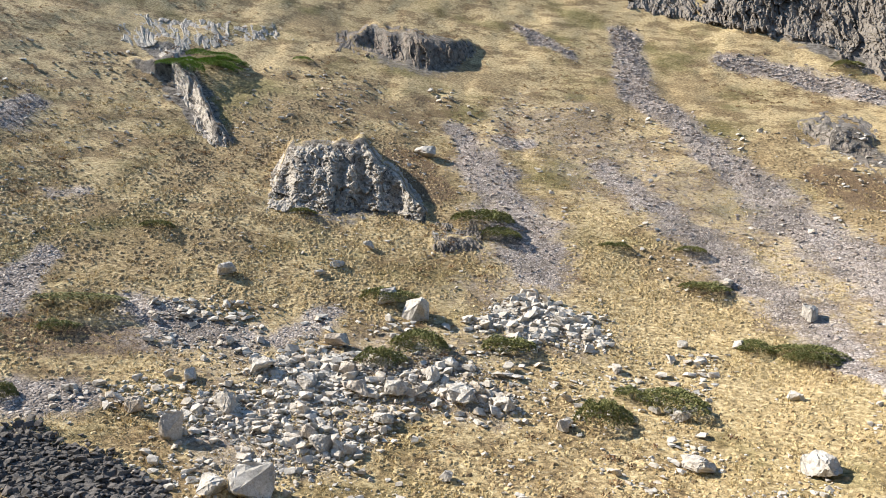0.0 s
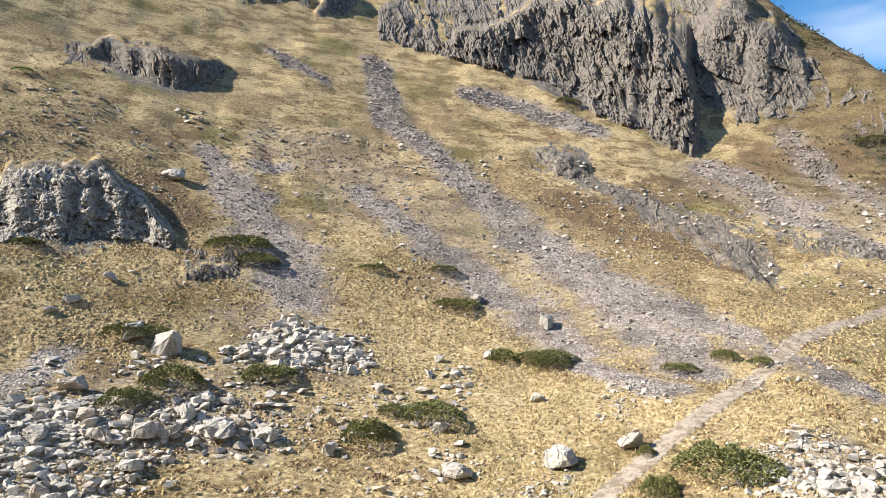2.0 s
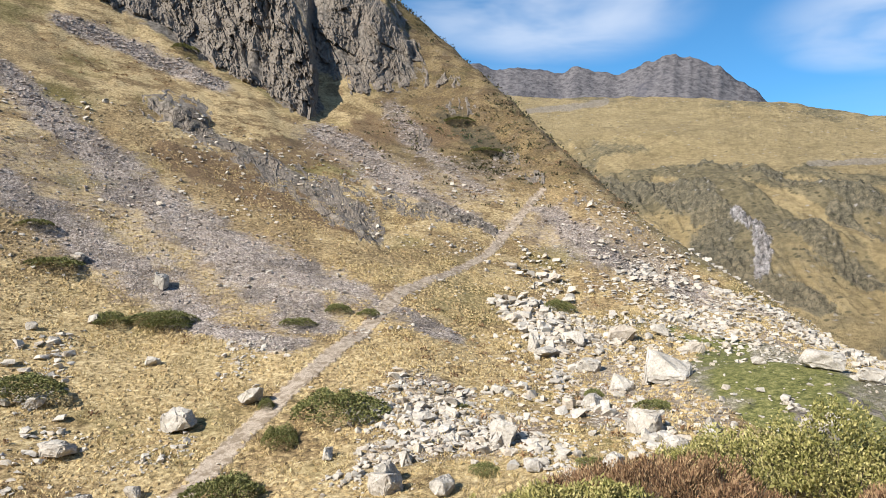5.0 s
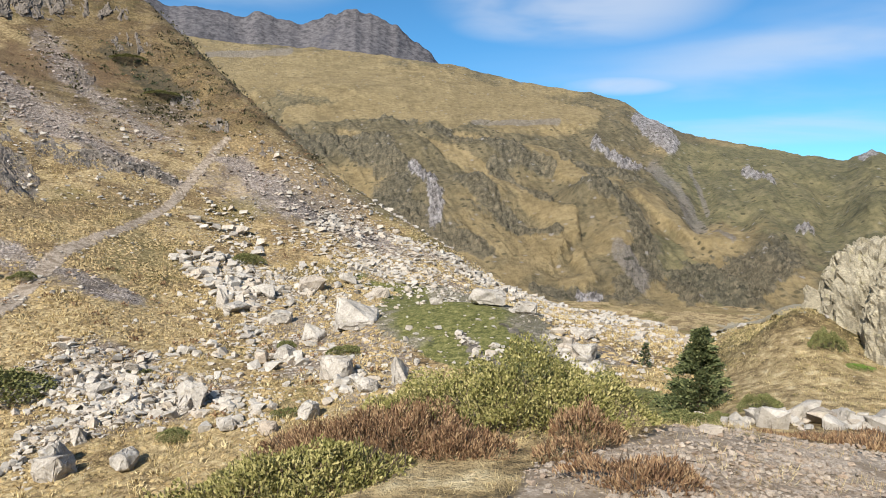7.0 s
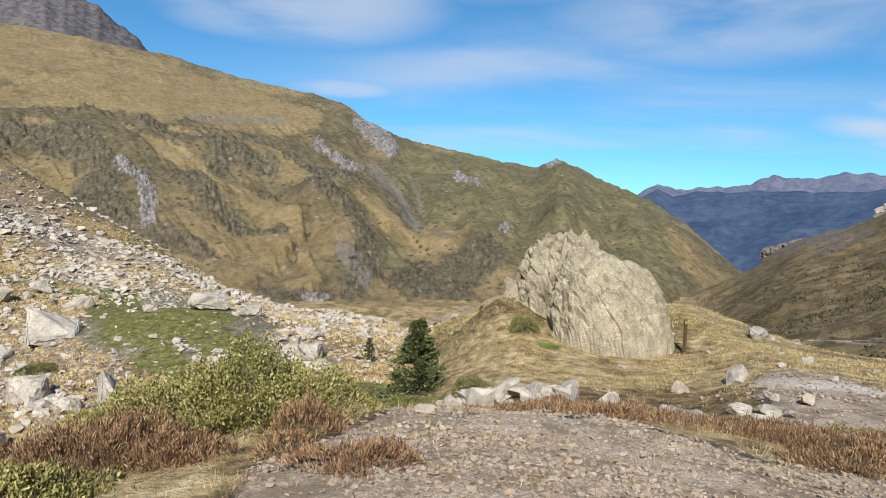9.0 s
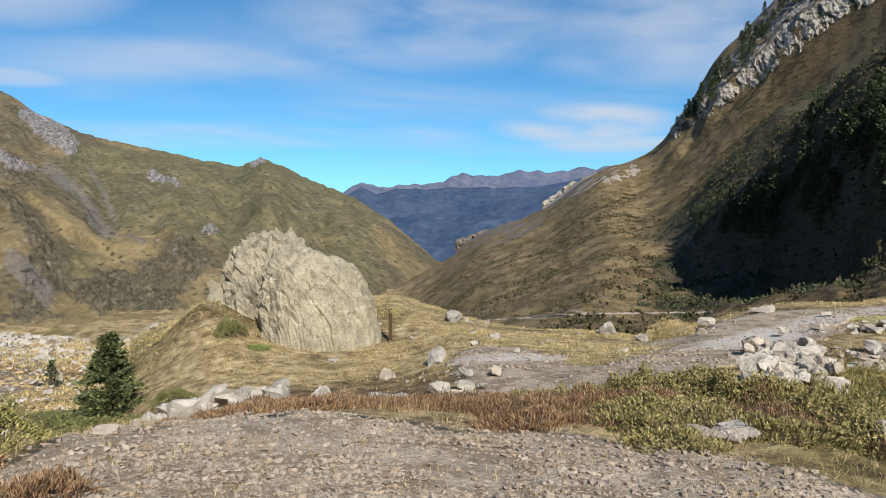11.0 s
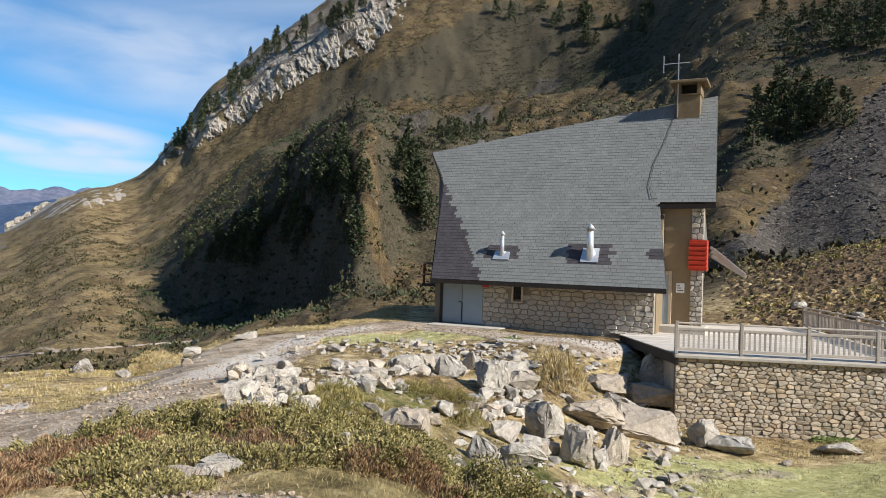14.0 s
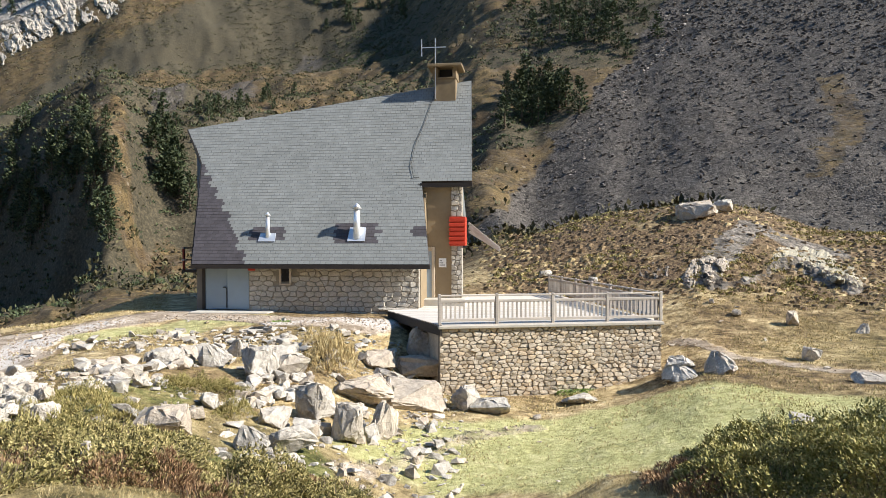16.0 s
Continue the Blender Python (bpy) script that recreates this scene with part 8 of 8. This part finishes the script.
# foreground shrubs at the lookout: bearing, distance, half sizes, height
FORE = [
    ("alpenrose_bush", ALPENROSE, "yellow-green alpenrose bush at the edge of the lookout", [(75.0, 6.3, 0.75, 0.6, 0.56), (79.0, 6.2, 0.85, 0.65, 0.64), (83.5, 6.2, 0.75, 0.6, 0.50), (70.5, 6.9, 0.6, 0.5, 0.42), (50.5, 5.2, 0.8, 0.6, 0.34), (55.5, 4.9, 0.8, 0.6, 0.36), (60.5, 4.8, 0.7, 0.55, 0.34), (65.0, 4.9, 0.45, 0.4, 0.26), (46.0, 5.8, 0.7, 0.5, 0.28)]),
    ("heather_bush", HEATHER, "reddish brown heather clump at the edge of the lookout", [(64.0, 5.9, 0.5, 0.45, 0.38), (67.5, 5.7, 0.55, 0.45, 0.44), (70.5, 5.6, 0.45, 0.4, 0.38), (61.5, 6.2, 0.45, 0.4, 0.28), (75.0, 5.2, 0.3, 0.25, 0.24), (72.6, 5.2, 0.26, 0.22, 0.24), (82.0, 5.0, 0.22, 0.18, 0.14), (88.5, 4.4, 0.45, 0.3, 0.18), (84.0, 5.6, 0.3, 0.3, 0.3)]),
    ("heather_bush", HEATHER, "low rusty heather carpet beside bare gravel", [(108, 7.4, 0.8, 0.5, 0.2), (114, 7.7, 0.9, 0.5, 0.22), (121, 7.6, 0.9, 0.5, 0.25), (128, 7.6, 0.8, 0.5, 0.3), (103, 7.6, 0.6, 0.4, 0.16), (134, 7.6, 0.7, 0.5, 0.32), (117, 8.6, 0.8, 0.5, 0.2), (111, 8.4, 0.7, 0.5, 0.18)]),
    ("alpenrose_bush", ALPENROSE, "low olive alpenrose mat with heather", [(132, 8.3, 0.9, 0.6, 0.42), (138, 8.2, 0.9, 0.7, 0.5), (144, 8.2, 0.9, 0.7, 0.42), (139, 6.8, 0.7, 0.5, 0.26), (150, 7.8, 0.9, 0.7, 0.4), (156, 7.6, 0.9, 0.7, 0.42), (162, 7.6, 0.9, 0.7, 0.5), (167, 7.8, 0.8, 0.6, 0.46), (145.5, 6.6, 0.6, 0.4, 0.2), (172, 7.4, 0.5, 0.4, 0.2)]),
    ("heather_bush", HEATHER, "brown heather clump among alpenrose", [(142, 7.3, 0.6, 0.4, 0.3), (148, 7.2, 0.6, 0.4, 0.26), (155, 6.9, 0.6, 0.4, 0.24), (136, 7.4, 0.5, 0.4, 0.28), (176, 7.0, 0.6, 0.3, 0.1), (197.5, 6.9, 0.45, 0.4, 0.2), (199.0, 6.4, 0.45, 0.35, 0.22)]),
    ("alpenrose_bush", ALPENROSE, "dense olive green shrub on a rocky hump", [(204.5, 7.4, 0.75, 0.65, 0.58), (210, 7.3, 0.9, 0.7, 0.62), (200.5, 7.3, 0.55, 0.5, 0.38), (206, 6.6, 0.7, 0.6, 0.5), (211.5, 6.4, 0.75, 0.6, 0.5), (202, 6.5, 0.6, 0.5, 0.34)]),
]
WILD = np.random.default_rng(66)
band = [[], []]
for _ in range(64):
    az = WILD.uniform(103, 174)
    r = WILD.uniform(5.7, 9.2) if az > 120 else WILD.uniform(6.8, 9.2)
    brown = WILD.random() < np.interp(az, (103, 128, 140, 174), (0.95, 0.75, 0.4, 0.25))
    band[0 if brown else 1].append((az, r, WILD.uniform(0.2, 0.5), WILD.uniform(0.18, 0.4), WILD.uniform(0.12, 0.28)))
FORE.append(("heather_bush", HEATHER, "small rusty heather clump beside the gravel", band[0]))
FORE.append(("alpenrose_bush", ALPENROSE, "small olive alpenrose clump beside the gravel", band[1]))
seed = 500
for name, mat, label, rows in FORE:
    clumps = []
    for az, r, lx, ly, lz in rows:
        if 100 < az < 195 and ((mat is HEATHER and lx > 0.5) or lx > 0.75):
            rc = np.random.default_rng(int(az * 10))
            for _ in range(3):
                clumps.append((az + rc.normal() * 3.2 * lx, r + rc.normal() * 0.35, lx * rc.uniform(0.45, 0.75), ly * rc.uniform(0.6, 1.0), lz * rc.uniform(0.65, 1.15)))
        else:
            clumps.append((az, r, lx, ly, lz))
    for az, r, lx, ly, lz in clumps:
        seed += 1
        lz = lz * (0.55 if mat is HEATHER and 94 < az < 136 else 1.0)
        long, wide = (0.036, 0.0085) if mat is ALPENROSE else (0.046, 0.0046)
        v, f = bush_mesh(seed, int(14000 * lx * ly / 0.5 * (0.8 if mat is ALPENROSE else 1.1)), lx, ly, lz, long, wide, 1.0, 0.3 if mat is ALPENROSE else 1.0)
        at = bearing(az) * r
        root = anchor(name, (at.x, at.y, ground(at.x, at.y) - 0.04), label, "shrub", "shrubs at the lookout", turn=-radians(az))
        tagged(raw_mesh("foliage", v, f, OLIVEROSE if mat is ALPENROSE and 100 < az < 195 else mat, root, flat=True), kind="stuff")
        v, f = bush_mesh(seed + 900, int(260 * lx * ly / 0.5), lx * 0.9, ly * 0.9, lz * 0.6, 0.16, 0.004, 1.0, 0.8)
        tagged(raw_mesh("twig_tangle", v, f, BARK, root, flat=True), kind="stuff")
for az, r, w, h in ((197.0, 7.8, 0.45, 0.30),):
    at = bearing(az) * r
    boulder((at.x, at.y, ground(at.x, at.y)), w, h, "dark stone under the shrub", "stones on the turf", CRAG)


def blades_stuff(name, count, weight, per, size, mat, label, seed, rmin, rmax, wide=0.006):
    rng = np.random.default_rng(seed)
    x, y, z = spread(count, weight, rng, rmin, rmax)
    k = np.repeat(np.arange(count), per)
    n = len(k)
    scale = np.clip(np.hypot(x, y) / 10, 0.8, 3.0)[k]
    off = rng.normal(size=(n, 2)) * 0.05 * scale[:, None]
    p = np.stack([x[k] + off[:, 0], y[k] + off[:, 1], z[k] - 0.01], -1)
    up = np.stack([off[:, 0] * 9 / scale, off[:, 1] * 9 / scale, np.ones(n)], -1)
    tall = size * rng.uniform(0.5, 1.3, count)[k] * np.clip(scale, 0.8, 1.7)
    v, f = leaves(p, up, 1.0, 1.0, rng, 0.25)
    v = v.reshape(-1, 4, 3)
    base = v[:, :1]
    d = v - base
    along = (v[:, 2:3] - base)
    L = np.linalg.norm(along, axis=2, keepdims=True)
    unit = along / L
    sideways = d - (d * unit).sum(2, keepdims=True) * unit
    v = base + (d * unit).sum(2, keepdims=True) / L * unit * tall[:, None, None] + sideways * (wide * scale)[:, None, None]
    ob = raw_mesh(name, v.reshape(-1, 3), f, mat, flat=True)
    return tagged(ob, label, "grass", kind="stuff")


open_ground = np.clip(1 - COVER["gravel"] * 1.3, 0.10, 1) * ((AZ > 44) & (AZ < 214))[:, None]
hutspace = 1 - (((AZ > 157) & (AZ < 197))[:, None] * (RR > 23.5)[None])
patchy = smooth(0.3, 0.7, value_noise(GX / 1.7, GY / 1.7, 55))
blades_stuff("dry_grass", 8500, np.clip(open_ground, 0.3, 1) * (0.06 + patchy), 11, 0.10, DRYGRASS, "dry straw-coloured grass tufts", 21, 3.8, 12, 0.0018)
blades_stuff("meadow_grass", 26000, open_ground * hutspace * (0.15 + patchy) * (1 - 0.85 * COVER["green"]), 7, 0.050, DRYGRASS, "dry golden grass tufts on the terrace", 22, 12, 46, 0.0036)
blades_stuff("faded_grass", 15000, open_ground * hutspace * (0.2 + patchy), 7, 0.045, GREENGRASS, "faded olive grass tufts", 23, 9, 46, 0.0036)
slope_grass = np.clip(1 - COVER["green"] * 1.2 - COVER["scree"] * 1.4 - COVER["rock"] - COVER["dark"], 0.0, 1) * (AZ < 96)[:, None]
blades_stuff("slope_grass", 30000, slope_grass * (1 - 0.75 * COVER["brown"]) * (1 - np.clip(COVER["gravel"] * 1.5, 0, 1)) * (0.06 + smooth(0.25, 0.7, value_noise(GX / 2.3, GY / 2.3, 56))), 5, 0.20, DRYGRASS, "golden dry grass tussocks covering the slope", 24, 30, 130, 0.011)


def tussock_stuff(name, count, weight, size, mat, label, seed, rmin, rmax):
    """Shaggy grass humps: low ragged cones, leaning downhill."""
    rng = np.random.default_rng(seed)
    x, y, z = spread(count, weight, rng, rmin, rmax)
    sides = 6
    a = np.arange(sides) * 2 * math.pi / sides + rng.uniform(0, 6.28, (count, 1))
    s = size * rng.uniform(0.55, 1.45, count)[:, None]
    wide, tall = s * rng.uniform(0.4, 0.7, (count, sides)), s * rng.uniform(0.16, 0.32, (count, 1))
    low = np.stack([x[:, None] + np.cos(a) * wide, y[:, None] + np.sin(a) * wide, np.repeat(z[:, None] - 0.10 * size, sides, 1)], -1)
    low[:, :, 2] = sample(GZ, low[:, :, 0].ravel(), low[:, :, 1].ravel()).reshape(count, sides) - 0.05 * size
    inner = wide * rng.uniform(0.35, 0.7, (count, sides))
    mid = np.stack([x[:, None] + np.cos(a + 0.4) * inner, y[:, None] + np.sin(a + 0.4) * inner, z[:, None] + tall * rng.uniform(0.6, 1.0, (count, sides))], -1)
    tip = np.stack([x, y, z + tall[:, 0] * 0.9], -1)[:, None]
    v = np.concatenate([low, mid, tip], 1).reshape(-1, 3)
    n = 2 * sides + 1
    k = np.arange(sides)
    m = (k + 1) % sides
    one = np.concatenate([np.stack([k, m, sides + m], -1), np.stack([k, sides + m, sides + k], -1), np.stack([sides + k, sides + m, 0 * k + 2 * sides], -1)])
    f = (one[None] + np.arange(count)[:, None, None] * n).reshape(-1, 3)
    return tagged(raw_mesh(name, v, f, mat, flat=True), label, "grass", kind="stuff")


humps = slope_grass * (1 - np.clip(COVER["gravel"] * 1.5, 0, 1)) * (0.10 + smooth(0.2, 0.7, value_noise(GX / 3.1, GY / 3.1, 57)))
tussock_stuff("golden_tussocks", 26000, humps * np.clip(1 - 1.2 * COVER["brown"], 0, 1), 0.36, TUSSOCK, "golden dry grass tussocks on the slope", 41, 32, 105)
tussock_stuff("brown_tussocks", 9000, humps * (0.12 + COVER["brown"]), 0.42, BROWNTUSSOCK, "brown heathy tussocks on the slope", 42, 40, 150)


# ---- conifers ----
def conifer_mesh(seed, count, length, width, spread_=0.36, bare=0.04):
    """A unit-high fir: whorls of drooping boughs carrying needle sprays, open between the boughs."""
    rng = np.random.default_rng(seed)
    boughs = 95
    hb = bare + (1 - bare) * (np.arange(boughs) + rng.random(boughs)) / boughs
    ab = rng.uniform(0, 6.28, boughs)
    reach = spread_ * (1 - hb) ** 0.8 * rng.uniform(0.65, 1.12, boughs) + 0.015
    k = rng.integers(boughs, size=count)
    t = rng.random(count) ** 0.6
    rad = reach[k] * t
    jitter = rng.normal(size=(count, 3)) * (0.018 + 0.012 * (1 - hb[k]))[:, None]
    p = np.stack([np.cos(ab[k]) * rad, np.sin(ab[k]) * rad, hb[k] + rad * (0.22 - 0.35 * t)], -1) + jitter
    n = np.stack([np.cos(ab[k]), np.sin(ab[k]), 0.55 + 0 * t], -1)
    v, f = leaves(p, n, length, width, rng, 0.5)
    return v, f


def trunk_mesh():
    bm = bmesh.new()
    bmesh.ops.create_cone(bm, cap_ends=True, segments=8, radius1=0.03, radius2=0.004, depth=1.0, matrix=Matrix.Translation((0, 0, 0.47)))
    me = bpy.data.meshes.new("trunk")
    bm.to_mesh(me)
    bm.free()
    me.materials.append(BARK)
    return me


TRUNK = trunk_mesh()


def crown_mesh(seed, count, length, width, spread_, mat=None):
    v, f = conifer_mesh(seed, count, length, width, spread_)
    ob = raw_mesh("crown", v, f, mat or CONIFER, flat=True)
    me = ob.data
    bpy.data.objects.remove(ob)
    return me


def conifer(at, tall, crown, label, group, wide=1.0, turn=0.0):
    root = anchor("fir_tree", at, label, "tree", group, turn=turn)
    root.scale = (tall * wide, tall * wide, tall)
    for name, me in (("trunk", TRUNK), ("crown", crown)):
        ob = new(name, me)
        ob.parent = root
    return root


FIR = leaf_material("young_fir_needles", (0.040, 0.052, 0.022), (0.10, 0.12, 0.048), (0.20, 0.21, 0.09))
BIG_CROWN = crown_mesh(1, 11000, 0.045, 0.011, 0.42, FIR)
SMALL_CROWNS = [crown_mesh(s, 560, 0.085, 0.022, 0.26) for s in (2, 3, 4, 5)]
p = sight(94.4, -15.4)
rt = math.hypot(p.x, p.y)
conifer((p.x, p.y, p.z - 0.1), math.radians(152 * D) * rt, BIG_CROWN, "dense dark green young fir on the grassy bank", "lone firs", 1.15)
p = sight(90.7, -12.1)
conifer((p.x, p.y, p.z - 0.1), math.radians(42 * D) * math.hypot(p.x, p.y), SMALL_CROWNS[0], "small dark fir among pale rocks", "lone firs", 1.2)
WOOD = np.random.default_rng(9)
placed = 0
for a0, e0, a1, e1, wa, we, count, tall in [
    (141.6, -1.6, 151.3, 6.6, 3.4, 2.4, 62, 5.0), (151.3, 7.9, 152.6, -0.0, 0.8, 1.0, 16, 4.5), (156.5, 8.0, 157.6, 2.7, 1.2, 1.6, 26, 5.5),
    (138.2, 6.9, 145.0, 14.9, 0.6, 0.5, 36, 9.0), (145.0, 14.9, 153.0, 19.3, 0.8, 0.6, 36, 9.0), (183.0, 10.3, 187.5, 10.8, 1.6, 1.6, 30, 6.0),
    (139.1, -1.1, 144.6, 1.2, 0.9, 1.6, 26, 4.0), (160.6, 18.0, 176.5, 18.1, 2.0, 1.6, 24, 9.0), (183.4, 17.1, 194.2, 16.0, 2.0, 2.0, 27, 6.0), (159.2, 9.6, 166.5, 11.0, 0.8, 0.5, 18, 4.0),
]:
    for _ in range(count):
        t = WOOD.random()
        p = sight(a0 + (a1 - a0) * t + WOOD.normal() * wa * 0.5, e0 + (e1 - e0) * t + WOOD.normal() * we * 0.5)
        if math.hypot(p.x, p.y) < 60 or math.hypot(p.x, p.y) > 620:
            continue
        if tall == 9.0 and a0 < 150:
            p = Vector((p.x * 0.984, p.y * 0.984, p.z))
        conifer((p.x, p.y, p.z - 0.3), tall * WOOD.uniform(0.6, 1.25), SMALL_CROWNS[WOOD.integers(4)], "dark mountain fir on the steep shaded slope", "firs on the mountain", WOOD.uniform(0.9, 1.3), WOOD.uniform(0, 6))


# ---- dark scrub dotted over the mountain beyond the hut ----
def scrub(count, weight, size, seed, label, name, mat, rmin, rmax, per=22):
    rng = np.random.default_rng(seed)
    x, y, z = spread(count, weight, rng, rmin, rmax)
    k = np.repeat(np.arange(count), per)
    s = (size * rng.uniform(0.5, 1.5, count))[k]
    d = rng.normal(size=(len(k), 3))
    d /= np.linalg.norm(d, axis=1)[:, None]
    d[:, 2] = np.abs(d[:, 2])
    p = np.stack([x[k], y[k], z[k]], -1) + d * s[:, None] * rng.uniform(0.3, 0.9, len(k))[:, None] * np.array([1, 1, 0.6])
    v, f = leaves(p, d + np.array([0, 0, 0.4]), 1.0, 0.34, rng, 0.5)
    v = v.reshape(-1, 4, 3)
    v = v[:, :1] + (v - v[:, :1]) * (s * 0.42)[:, None, None]
    return tagged(raw_mesh(name, v.reshape(-1, 3), f, mat, flat=True), label, "scrub", kind="stuff")


moor = COVER["moor"] * np.clip(1 - COVER["dark"] * 1.3, 0, 1)
scrub(21000, moor * (0.15 + smooth(0.4, 0.7, value_noise(GX / 16, GY / 16, 96))), 1.25, 31, "dark low scrub dotted over the mountainside", "mountain_scrub", MOUNTAINSCRUB, 60, 420, 9)
scrub(6500, COVER["forest_shade"] * moor, 0.8, 32, "dense dark scrub on the shaded slope", "shaded_scrub", CONIFER, 70, 330)
scrub(1300, HUMMOCK * (1 - COVER["rock"]) * (0.1 + smooth(0.4, 0.7, value_noise(GX / 3, GY / 3, 98))), 0.26, 33, "olive heath clumps on the hummock", "heath_clumps", GREENGRASS, 34, 80, 24)
tussock_stuff("brown_hummock_tussocks", 6000, HUMMOCK * (1 - COVER["rock"]), 0.36, HEATHTUSSOCK, "brown heathy tussocks on the hummock", 43, 33, 80)
tussock_stuff("straw_hummock_tussocks", 900, HUMMOCK * (1 - COVER["rock"]) * smooth(0.4, 0.7, value_noise(GX / 4, GY / 4, 103)), 0.40, TUSSOCK, "straw-coloured tussocks on the hummock", 44, 33, 80)
scrub(1500, (AZ < 70)[:, None] * (1 - COVER["scree"]) * smooth(0.5, 0.75, value_noise(GX / 13, GY / 13, 97)), 0.45, 34, "low brown scrub in the dry grass", "slope_scrub", HEATHER, 40, 190)
